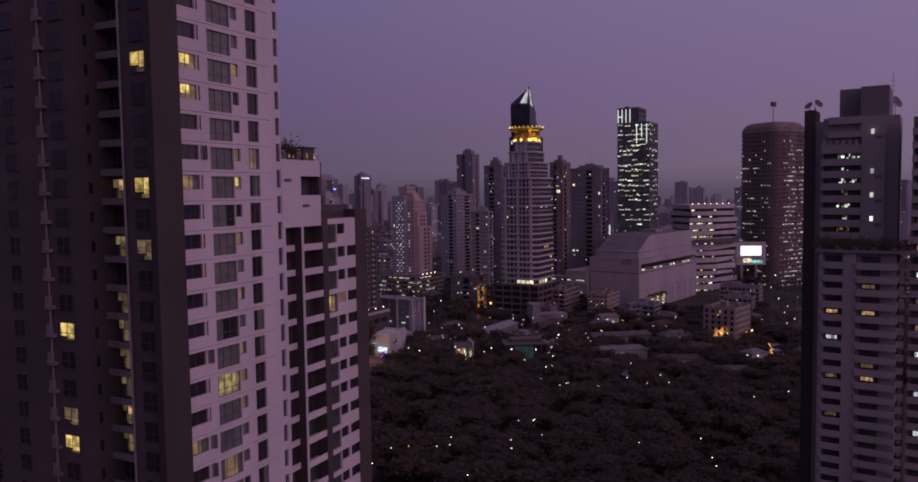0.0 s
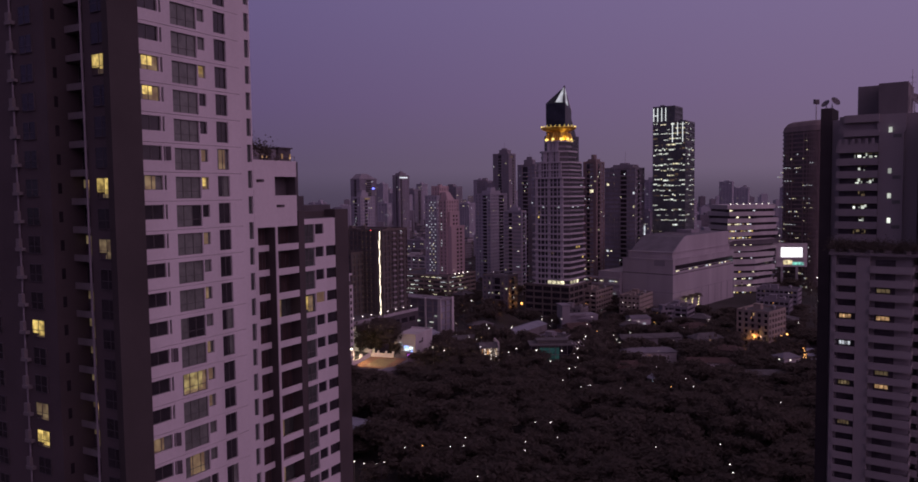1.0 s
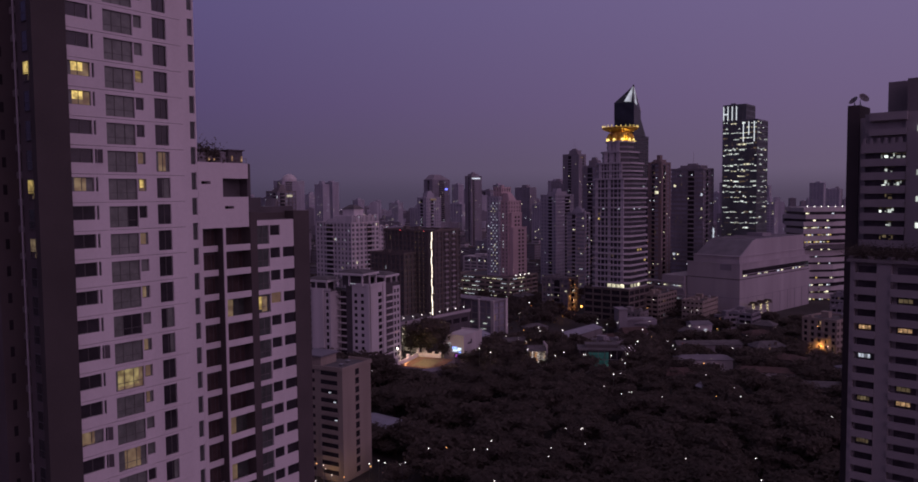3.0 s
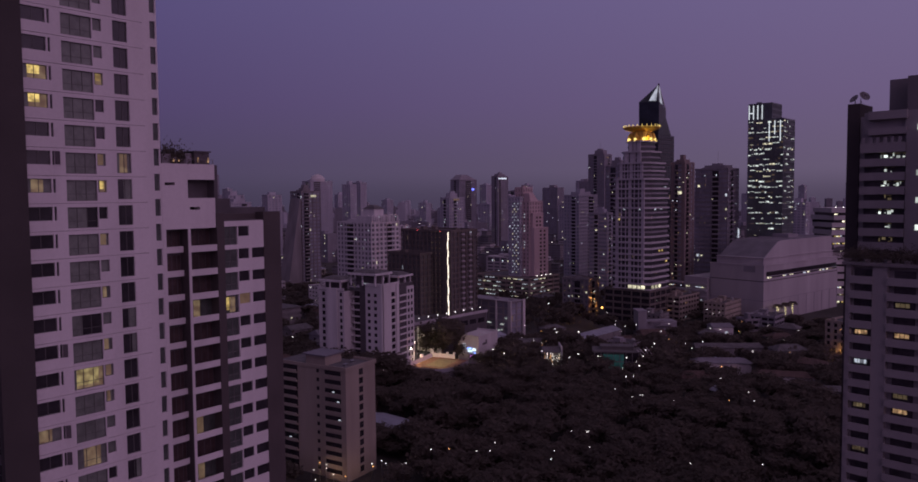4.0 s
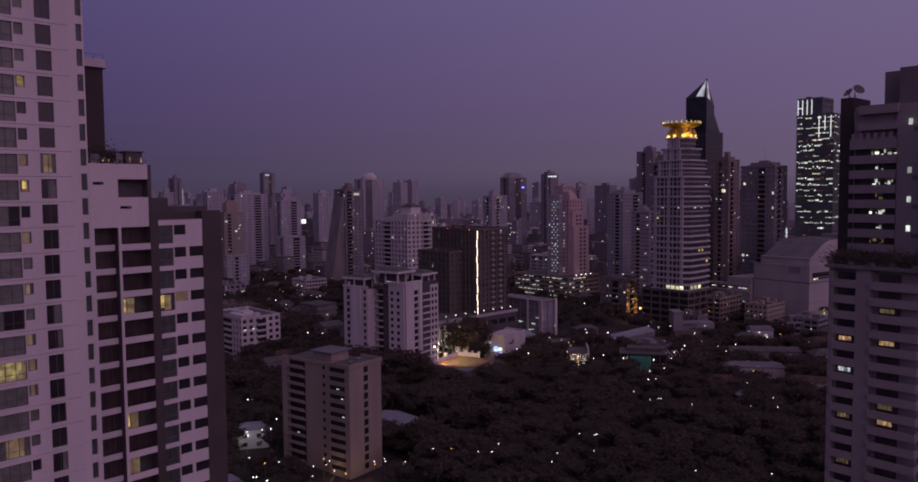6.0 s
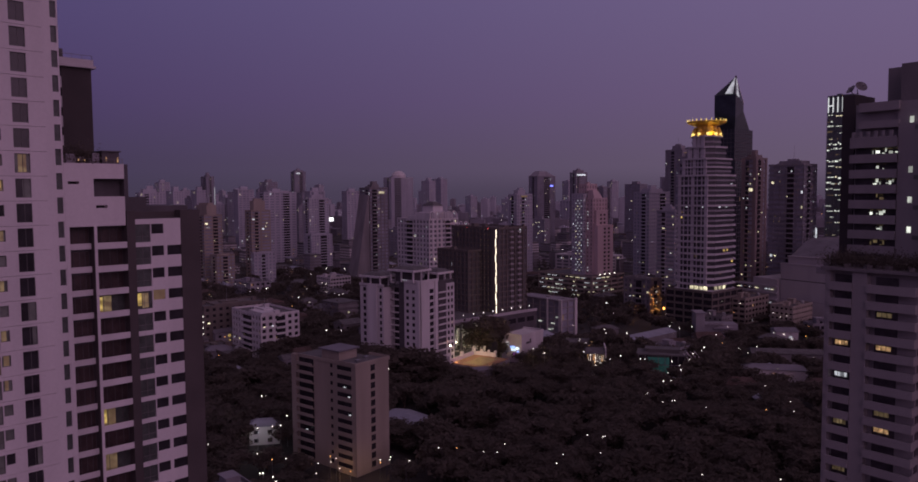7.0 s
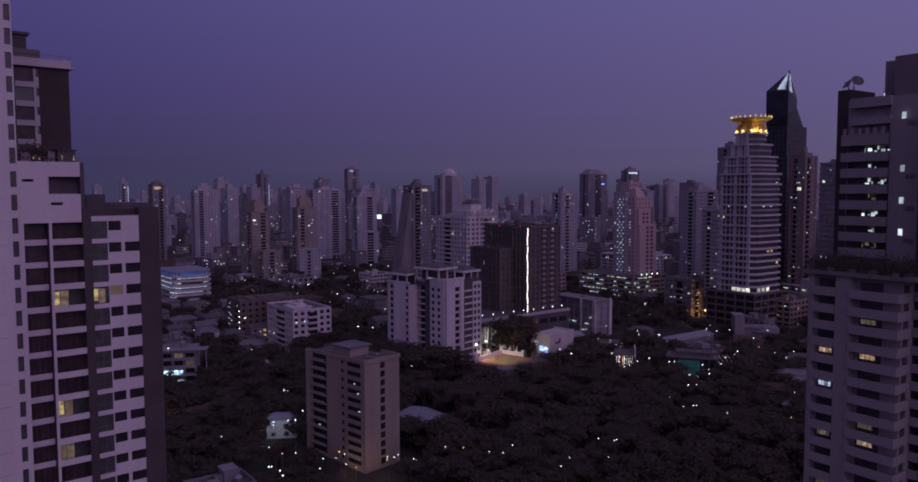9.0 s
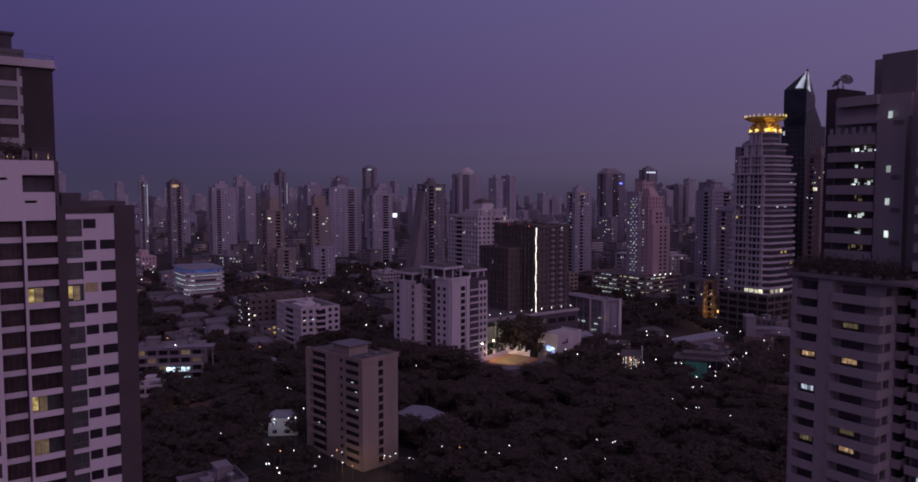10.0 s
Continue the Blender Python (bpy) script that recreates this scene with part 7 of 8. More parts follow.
# ---- pale hall with coloured signs on its end wall ----
hall = thing("hall", pose(-38, 372.6, 0, 0, 0, 71), "pale windowless hall with glowing blue and violet signs", "building")
part("wall", Geo().box(0, 20, 0, 12, 0, 13.6), PALE, hall)
part("parapet", Geo().box(-0.2, 20.2, -0.2, 0.3, 13.6, 14.4).box(-0.2, 0.3, 0.3, 12.2, 13.6, 14.4).box(19.7, 20.2, 0.3, 12.2, 13.6, 14.4), PALE, hall)
part("emblem", Geo().box(4, 8.5, -0.12, -0.02, 9.2, 10.2).box(7.2, 8.5, -0.12, -0.02, 10.2, 11.4), DARKC, hall, "dark angular emblem")
part("annex_roof", Geo().prism([(20.3, 1), (33, 1), (33, 11), (20.3, 11)], 9.5, 11.2, [(20.3, 5.5), (33, 5.5), (33, 6.5), (20.3, 6.5)]), METALR, hall)
SIGNC, SIGNB, SIGNV = lamp_material("sign_cyan", (0.70, 0.90, 1.0), 2.6, 0.6, 1.4), lamp_material("sign_blue", (0.25, 0.40, 1.0), 1.8, 0.5, 1.2), lamp_material("sign_violet", (0.75, 0.15, 1.0), 1.5, 0.5, 1.2)
for y0, y1, z0, z1, mat in ((1.6, 3.4, 6.6, 7.8, SIGNC), (3.7, 6.2, 6.0, 7.0, SIGNC), (4.2, 6.6, 7.3, 8.1, SIGNB), (1.8, 2.8, 4.9, 6.0, SIGNB), (2.2, 4.8, 3.3, 4.6, SIGNV)):
    part("sign", Geo().box(-0.3, -0.05, y0, y1, z0, z1), mat, hall)
part("lit_window", Geo().box(-0.2, -0.05, 7.6, 9.6, 8.2, 10.0), LIT_W, hall)
part("awning", Geo().box(-1.5, -0.31, 1.0, 11, 5.2, 5.4), METALR, hall)
part("annex", Geo().box(20.3, 32.6, 1.4, 10.6, 0, 9.5), GREYW, hall)
# open-fronted eating house full of small lights
eat = thing("restaurant", pose(-5, 367, 0, 0, 0, 12), "dark open-fronted restaurant with many small lights", "restaurant")
part("wall", Geo().box(0, 9, 2, 12, 0, 8.4), BROWN2, eat)
part("end_wall", Geo().box(9.01, 9.5, 0, 12, 0, 11.2), PALE, eat, "tall pale end wall")
part("roof", Geo().prism([(-0.6, -0.6), (9.0, -0.6), (9.0, 12), (-0.6, 12)], 8.4, 10.2, [(0, 5), (9.0, 5), (9.0, 6), (0, 6)]), TILE_G, eat)
part("terrace", Geo().box(-1, 9.0, -6, 1.99, 0, 0.6), CONC, eat)
lr = random.Random(33)
for i in range(16):
    x, y, z = lr.uniform(-1, 8.5), lr.uniform(-5.5, 1.6), lr.uniform(3.0, 7.5)
    part("hanging_lamp", Geo().lathe([(0.06, z), (0.17, z + 0.15), (0.06, z + 0.35)], 6, x, y).tube((x, y, z + 0.35), (x, y, 8.4), 0.015, 0.015, 4), lr.choice((LAMP_W, LAMP_W, LAMP_A)), eat)
fl = new("terrace_glow", bpy.data.lights.new("terrace_glow", "POINT"))
fl.data.energy, fl.data.color, fl.data.shadow_soft_size = 200, (1.0, 0.86, 0.66), 0.5
fl.location = (-0.5, 364, 5.0)

# teal-lit glass pavilion
pav = thing("pavilion", pose(20.0, 362.5, 0, 0, 0, 4), "low dark glass pavilion with a dim teal glow inside", "pavilion")
part("glass_front", Geo().box(4, 13.5, 0, 0.3, 2.5, 9.6), TEALM, pav)
for i in range(8):
    part("mullion", Geo().box(i * 2.9 - 0.12, i * 2.9 + 0.12, -0.25, -0.01, 0, 10.6), FRAME, pav)
part("transom", Geo().box(0, 20.3, -0.2, -0.01, 6.0, 6.3), FRAME, pav)
part("dark_glass", Geo().box(0, 3.99, 0, 0.3, 0.5, 10.4), GLASS, pav)
part("dark_glass", Geo().box(13.51, 20.4, 0, 0.3, 0.5, 10.4), GLASS, pav)
part("wall", Geo().box(0, 20.4, 0.31, 10, 0, 10.6), DARKC, pav)
part("roof", Geo().box(-1, 21.5, -1, 11, 10.6, 11.2), ROOFG, pav)
part("roof_monitor", Geo().box(3, 18, 3, 9, 11.2, 12.6).box(2.6, 18.4, 2.6, 9.4, 12.6, 12.9), ROOFG, pav)
for i in range(4):
    x, y = 21.6 + i * 1.6, i * 2.2
    arch = Geo().box(x, x + 0.4, y, y + 0.4, 0, 9.5)
    arch.prism([(x, y), (x + 0.4, y), (x + 0.4, y + 0.4), (x, y + 0.4)], 9.5, 12.0, [(x - 2.2, y), (x - 1.8, y), (x - 1.8, y + 0.4), (x - 2.2, y + 0.4)])
    part("canopy_frame", arch, PALE, pav, "pale bent canopy frame")
for x, z in ((2.5, 8.6), (5, 2.6), (9, 3.0), (12.8, 2.8), (14.5, 8.0), (22.2, 9.0), (23.0, 3.2), (24.2, 2.6), (20.8, 3.4)):
    pane("wall_lamp", LAMP_W if x < 20 else LAMP_S, pav, x, x + 0.35, -0.65, -0.3, z, z + 0.35)
part("pool_terrace", Geo().box(-2, 20, -6, -1.2, 0, 1.4), CONC, pav)

# bright shop front far down on the side street
sf = thing("shop_house", pose(-186.6, 249.4, 0, 0, 0, 36), "concrete shop house with a brightly lit white glass front", "shop")
part("wall", Geo().box(0, 28, 1.6, 15, 0, 17.6), CONC, sf)
for k in range(5):
    z = 3.4 * k
    part("floor_slab", Geo().box(-0.4, 28.4, -0.3, 1.59, z + 3.0, z + 3.4).box(-0.4, 12.4 if k < 2 else 28.4, -0.3, -0.15, z + 3.4, z + 4.2), GREYW, sf)
    for i in range(6):
        if not (1 <= i - 2 <= 2 and k < 3):
            pane("window", GLASS if (i + k) % 4 else LIT_DIM, sf, 0.8 + i * 4.6, 4.2 + i * 4.6, 1.5, 1.58, z + 0.6, z + 2.8)
    part("column", Geo().box(-0.2, 0.2, -0.1, 0.3, z, z + 3.0).box(9.2, 9.6, -0.1, 0.3, z, z + 3.0).box(18.6, 19.0, -0.1, 0.3, z, z + 3.0).box(27.8, 28.2, -0.1, 0.3, z, z + 3.0), CONC, sf)
SHOPW = lamp_material("shop_white", (0.75, 0.92, 1.0), 1.1, 0.8, 0.8)
for k, (za, zb) in enumerate(((1.6, 3.0), (3.5, 4.6), (7.0, 8.8))):
    for i in range(5):
        pane("shop_window", SHOPW, sf, 13.2 + i * 1.95, 14.9 + i * 1.95 + (k == 1) * 0.2, 0.6, 0.7, za, zb, "bright shop window")
part("terrace_roof", Geo().box(12.5, 33, -1.5, 6, 17.6, 17.8).box(12.5, 33, -1.6, -1.45, 16.7, 16.85), GREYW, sf, "long grey roof edge")
part("roof_post", Geo().box(32.4, 32.8, -1.3, -0.9, 0, 17.6), GREYW, sf)
part("stair_head", Geo().box(4, 9, 6, 11, 17.6, 20.6).box(3.6, 9.4, 5.6, 11.4, 20.6, 20.9), CONC, sf)
part("water_tank", Geo().lathe([(1.1, 17.6), (1.2, 17.8), (1.2, 19.6), (0.6, 20.0)], 12, 22, 8), STEEL, sf)
for x, z, mat in ((8, 2.4, LAMP_A), (10.5, 1.6, LAMP_A), (11.8, 2.0, LAMP_W), (17, 18.6, LAMP_W), (5, 14.2, LIT_DIM)):
    pane("wall_lamp", mat, sf, x, x + 0.45, -0.7, -0.35, z, z + 0.4)
pane("sign", LAMP_B, sf, -9.5, -6.0, -14.0, -13.8, 3.6, 4.6, "small blue sign")
part("sign_post", Geo().box(-8.0, -7.7, -13.79, -13.5, 0, 5.0), STEEL, sf)
sg = new("shop_glow", bpy.data.lights.new("shop_glow", "POINT"))
sg.data.energy, sg.data.color, sg.data.shadow_soft_size = 420, (1.0, 0.62, 0.32), 0.4
sg.location = pose(-186.6, 249.4, 0, 0, 0, 36) @ Vector((10.5, -2.5, 3.0))


# ---- street lamps and garden lights ----
def street_lamp(mat, label, h):
    sl = thing("street_lamp", Matrix(), label, "street lamp", "street lamps")
    part("pole", Geo().tube((0, 0, 0), (0, 0, h), 0.07, 0.05), DARKC, sl)
    part("arm", Geo().tube((0, 0, h - 0.1), (0.9, 0, h + 0.15), 0.05, 0.04), STEEL, sl)
    part("lamp_head", Geo().prism([(0.75, -0.1), (1.0, -0.1), (1.0, 0.1), (0.75, 0.1)], h + 0.02, h + 0.2, [(0.8, -0.06), (0.95, -0.06), (0.95, 0.06), (0.8, 0.06)]), mat, sl)
    return sl


white_lamp = street_lamp(LAMP_S, "tall thin lamp post with a white glowing head", 10.5)
amber_lamp = street_lamp(LAMP_A, "tall thin lamp post with an amber glowing head", 10.5)
PARK_LAMPS = [(-86, 322), (-74, 329), (-53, 253), (-28, 228), (-21, 233), (-31, 217), (-22, 274), (-17, 251), (-16, 255), (-8, 241), (-8, 232), (-4, 230), (-14, 242), (7, 230), (11, 229), (12, 236), (12, 223), (11, 261), (11, 277), (21, 258), (23, 241), (31, 316), (37, 306), (40, 309), (37, 339), (-14, 411), (-9, 510), (23, 519), (39, 308), (52, 302), (74, 306), (83, 321), (82, 308), (90, 292), (109, 283), (126, 291), (128, 289), (-19, 286), (-20, 250), (-11, 231), (-25, 231), (0, 233), (8, 234), (8, 221), (17, 257), (22, 258), (19, 241)]
STREET_LAMPS = [(-28, 223), (4, 211), (-1, 207), (53, 234), (61, 217), (57, 220), (70, 226), (72, 219), (70, 213), (87, 229), (98, 229), (88, 210), (74, 237), (74, 343), (-23, 419), (-15, 416), (-9, 407), (12, 382), (19, 388), (-3, 379), (40, 368), (49, 406), (58, 430), (65, 418), (55, 432), (30, 483), (33, 449), (50, 528), (108, 514), (-151, 272), (-117, 267), (-99, 251), (-101, 207), (-98, 210), (-71, 197), (-63, 193), (-57, 190), (-56, 207), (-52, 199), (-44, 202), (-42, 215), (-39, 217), (-37, 216), (-52, 208), (-135, 223), (-130, 228), (-163, 239)]
LAMPS = PARK_LAMPS + STREET_LAMPS
for i, (x, y) in enumerate(LAMPS):
    if y < 300 and i % 5 in (1, 2, 3):
        continue
    src = amber_lamp if i % 13 == 4 else white_lamp
    copy_thing(src, pose(30 + (x - 30) * 0.935, y * 0.935, 0, 0, 0, (i * 77) % 360))
white_lamp.matrix_basis, amber_lamp.matrix_basis = pose(-86, 322, 0), pose(150, 434, 0)
for i in range(60):
    y = rng.uniform(400, 900)
    x = rng.uniform(-0.75 * y, 0.4 * y)
    if is_clear(x, y, 0):
        copy_thing(amber_lamp if rng.random() < 0.3 else white_lamp, pose(x, y, 0, 0, 0, rng.uniform(0, 360)))

# path lights about the tan block and along the lane beside it
def path_light(mat):
    pl = thing("path_light", Matrix(), "slim lamp post with a small glowing head beside a lane", "lamp", "path lights")
    part("post", Geo().tube((0, 0, 0), (0, 0, 6.6), 0.06, 0.05), STEEL, pl)
    part("lamp_head", Geo().lathe([(0.06, 6.6), (0.14, 6.66), (0.14, 6.8), (0.05, 6.9)], 7), mat, pl)
    return pl


pw, pa = path_light(LAMP_S), path_light(LAMP_A)
pw.matrix_basis, pa.matrix_basis = pose(-76.6, 203.9, 0), pose(-43.0, 200.0, 0)
for i, (x, y) in enumerate(((-75, 205), (-69.5, 201), (-66, 203), (-52, 208), (-54.5, 209), (-39, 211), (-37, 214), (-38, 209), (-30, 212), (-47, 201))):
    copy_thing(pa if i % 3 == 1 else pw, pose(x, y, 0))
for name, e, col, at in (("path_glow", 160, (1.0, 0.58, 0.24), (-52.5, 210.0, 3.0)), ("path_glow", 160, (1.0, 0.60, 0.30), (-40.5, 212.0, 3.5)), ("porch_glow", 420, (0.86, 0.95, 1.0), (-89.0, 221.0, 6.5)), ("porch_glow", 700, (1.0, 0.55, 0.25), (-129.5, 224.5, 4.0))):
    gl = new(name, bpy.data.lights.new(name, "POINT"))
    gl.data.energy, gl.data.color, gl.data.shadow_soft_size = e, col, 0.3
    gl.location = at
house(random.Random(3), -95, 226, 30, 10, 7, 6.4, METALR, PALE, 0.0)
for x, y, z in ((-88.5, 221.5, 8.0), (-84.5, 224.0, 8.2), (-93.5, 218.0, 7.0), (-82, 229, 10.5), (-80, 222, 9.5), (-111, 257, 7.5), (-108.5, 256, 8.0), (-115, 254, 6.5), (-104, 250, 7.0), (-69, 194, 5.0), (-67.6, 193.5, 5.4), (-61, 190, 5.0), (-63, 191.5, 5.6), (28.7, 439.3, 10.5), (34.3, 435.3, 10.5), (40.4, 441.5, 10.5), (57.3, 404.3, 10.5), (39.9, 336.7, 10.5), (43.6, 371, 10.5), (34.3, 315.3, 10.5), (8.9, 348.2, 10.5), (12.5, 356.2, 10.5), (-4.8, 359.8, 10.5), (-1.9, 410.2, 10.5), (53.2, 422.1, 10.5), (210, 498, 12), (183, 422, 9), (193, 435, 9), (194, 451, 10), (229, 556, 12), (176, 440, 8), (204, 470, 11), (21.8, 352.5, 10.5)):
    yd = thing("yard_lamp", pose(x, y, 0), "thin post with a bright white lamp in a yard", "lamp", "yard lamps")
    part("post", Geo().tube((0, 0, 0), (0, 0, z), 0.06, 0.05), STEEL, yd)
    part("lamp_head", Geo().lathe([(0.06, z), (0.17, z + 0.08), (0.17, z + 0.28), (0.05, z + 0.4)], 7), LAMP_W, yd)
house(random.Random(4), -135, 228, -15, 9, 9, 5.0, TILE_R, TAN, 0.0)
house(random.Random(5), -154, 289, 40, 9, 8, 6.0, METALR, PALE, 0.1)


# ---- palms wrapped in lights before the mall ----
PALML = lamp_material("warm_light_string", (1.0, 0.82, 0.42), 3.2)


def palm(seed, h):
    rr = random.Random(seed)
    pm = thing("palm_tree", Matrix(), "tall palm tree wrapped in warm light strings", "palm tree", "lit palms")
    part("trunk", Geo().tube((0, 0, 0), (0.3, 0.1, h), 0.28, 0.2, 7), BARK, pm)
    for i in range(10):
        a, g = i * 0.63 + rr.uniform(-0.2, 0.2), Geo()
        c_, s_ = math.cos(a), math.sin(a)
        pts = [(0.3 + c_ * r, 0.1 + s_ * r, h + 1.1 * math.sin(r * 0.8) - 0.12 * r * r) for r in (0, 0.9, 1.8, 2.7, 3.5)]
        for (x0, y0, z0), (x1, y1, z1), w0, w1 in zip(pts, pts[1:], (0.15, 0.45, 0.5, 0.35), (0.45, 0.5, 0.35, 0.05)):
            n = len(g.v)
            g.v += [(x0 - s_ * w0, y0 + c_ * w0, z0 - 0.12), (x0, y0, z0), (x0 + s_ * w0, y0 - c_ * w0, z0 - 0.12), (x1 - s_ * w1, y1 + c_ * w1, z1 - 0.12), (x1, y1, z1), (x1 + s_ * w1, y1 - c_ * w1, z1 - 0.12)]
            g.f += [(n, n + 1, n + 4, n + 3), (n + 1, n + 2, n + 5, n + 4)]
        part("frond", g, LEAF, pm)
    g = Geo()
    for i in range(26):
        z, a = 2.0 + (h - 2.0) * i / 26.0, i * 1.1
        g.tube((0.3 * z / h + 0.34 * math.cos(a), 0.34 * math.sin(a), z), (0.3 * z / h + 0.34 * math.cos(a + 1.1), 0.34 * math.sin(a + 1.1), z + 0.35), 0.05, 0.05, 4)
    part("light_string", g, PALML, pm)
    return pm


lit_palm = palm(1, 11.5)
MALL = pose(122.8, 523.2, 0, 0, 0, 52)
for i in range(9):
    m = MALL @ pose(2 + i * 3.3, -9 + (i % 3) * 1.7, 0, 0, 0, i * 67)
    if i:
        copy_thing(lit_palm, m)
    else:
        lit_palm.matrix_basis = m

# amber base lights on the low block across the park
for x, y in ((142.5, 412.5), (156.5, 412.5), (162, 419)):
    bl = thing("wall_lamp", pose(x, y, 5.2), "amber uplight at the foot of a block", "lamp", "amber uplights")
    part("lamp_head", Geo().lathe([(0.25, 0), (0.55, 0.4), (0.4, 0.9)], 8), LAMP_A, bl)
    part("post", Geo().tube((0, 0, -5.2), (0, 0, 0), 0.06, 0.06), STEEL, bl)
up = new("amber_uplight", bpy.data.lights.new("amber_uplight", "POINT"))
up.data.energy, up.data.color, up.data.shadow_soft_size = 2600, (1.0, 0.46, 0.14), 0.6
up.location = (141.6, 411.6, 6.5)

# small open-air market under amber lamps
mk = thing("market", pose(155.5, 377, 0, 0, 0, -108), "open-air market stalls under strings of amber lamps", "market")
for i in range(3):
    part("stall_roof", Geo().prism([(i * 12, 0), (i * 12 + 4.4, 0), (i * 12 + 4.4, 4), (i * 12, 4)], 6.2, 7.2, [(i * 12 + 2, 0), (i * 12 + 2.4, 0), (i * 12 + 2.4, 4), (i * 12 + 2, 4)]), METALR, mk)
    for x, y in ((0.2, 0.2), (4.1, 0.2), (0.2, 3.7), (4.1, 3.7)):
        part("post", Geo().box(i * 12 + x, i * 12 + x + 0.12, y, y + 0.12, 0, 6.2), STEEL, mk)
mr_ = random.Random(5)
for i in range(18):
    x, z = i * 1.9 + mr_.uniform(-0.2, 0.2), 5.4 + 1.3 * math.sin(i * 0.9) + mr_.uniform(-0.4, 0.4)
    part("lamp", Geo().lathe([(0.06, z), (0.2, z + 0.15), (0.06, z + 0.4)], 6, x, -0.5 - 0.4 * (i % 3)), LAMP_A, mk)
part("lamp_cable", Geo().tube((-0.5, -0.9, 7.1), (33.5, -0.9, 7.1), 0.03, 0.03, 4), STEEL, mk)

# ---- roof garden plants ----
def shrub(seed, r):
    rr = random.Random(seed)
    sb = thing("shrub", Matrix(), "loose leafy terrace shrub in a planter", "shrub", "terrace shrubs")
    g = Geo()
    for i in range(330):
        p = Vector((rr.gauss(0, 0.42), rr.gauss(0, 0.42), abs(rr.gauss(0.45, 0.34)))) * r
        s = rr.uniform(0.07, 0.17)
        u = Vector((rr.gauss(0, 1), rr.gauss(0, 1), rr.gauss(0, 1))).normalized() * s
        w = u.cross(Vector((rr.gauss(0, 1), rr.gauss(0, 1), rr.gauss(0, 1)))).normalized() * s * 0.7
        n = len(g.v)
        g.v += [tuple(p - u), tuple(p - w), tuple(p + u), tuple(p + w)]
        g.f += [(n, n + 1, n + 2), (n, n + 2, n + 3)]
    part("leaves", g, LEAF, sb)
    part("planter", Geo().prism([(-0.4, -0.4), (0.4, -0.4), (0.4, 0.4), (-0.4, 0.4)], -0.15, 0.4, [(-0.5, -0.5), (0.5, -0.5), (0.5, 0.5), (-0.5, 0.5)]), CONC, sb)
    return sb


shrubs = [shrub(300 + i, r) for i, r in enumerate((1.6, 2.2, 1.2))]
WG = pose(-28.48, 69.43, -0.22, 0, 0, 64)
places = [WG @ pose(18.8 + i * 0.42, 1.2 + (i % 3) * 0.5, 89.4 + (i % 2) * 0.5, 0, 0, i * 50) for i in range(7)]
places += [RT @ pose(-1.0 + i * 1.05, 0.4 + (i % 3) * 1.1, 75.85, 0, 0, i * 70) for i in range(14)]
places += [RT @ pose(-1.2 + (i % 2) * 1.0, 2.5 + i * 0.9, 75.85, 0, 0, i * 40) for i in range(8)]
places += [RT @ pose(0.5 + i * 1.3, 6.5 + (i % 2) * 1.2, 75.85, 0, 0, i * 33) for i in range(11)]
for i, m in enumerate(places):
    copy_thing(shrubs[i % 3], m)
for s, m in zip(shrubs, (WG @ pose(20.5, 2.4, 89.4), RT @ pose(13, 1.2, 75.85), RT @ pose(14, 3, 75.85))):
    s.matrix_basis = m

# ---- distant city ----
rng = random.Random(77)


def far_tower(x, y, yaw, w, d, h, wall, glass, lit):
    b = thing("apartment_tower" if h > 45 else "apartment_block", pose(x, y, 0, 0, 0, yaw), "hazy distant city block with rows of windows", "apartment building", "distant city blocks")
    part("glazing", Geo().box(0.5, w - 0.5, 0.5, d - 0.5, 0, h - 0.3), glass, b)
    g = Geo()
    fh = 3.3
    for k in range(int(h / fh)):
        g.box(0, w, 0, d, k * fh, k * fh + 1.5)
    for i in range(5):
        a = (w - 1.6) * i / 4
        g.box(a, a + 1.6, -0.05, 0.6, 0, h)
        a = (d - 1.6) * i / 4
        g.box(-0.05, 0.6, a, a + 1.6, 0, h)
    g.box(0, w, 0, d, h - 0.3, h + 0.9).box(w * 0.25, w * 0.7, d * 0.3, d * 0.65, h + 0.9, h + rng.uniform(3, 7))
    part("facade_relief", g, wall, b, kind="stuff")
    lamps = lots_of(LIT_W, LIT_OFF)
    for mat in (LIT_W, LIT_OFF):
        g = lamps[mat.name][0]
        for i in range(lit):
            z = fh * rng.randrange(1, max(2, int(h / fh))) + 1.6
            if rng.random() < 0.5:
                a = rng.uniform(1, d - 3)
                g.box(0.2, 0.45, a, a + rng.uniform(0.8, 1.5), z, z + 1.1)
            else:
                a = rng.uniform(1, w - 3)
                g.box(a, a + rng.uniform(0.8, 1.5), 0.2, 0.45, z, z + 1.1)
    joined("window_light", lamps, b)


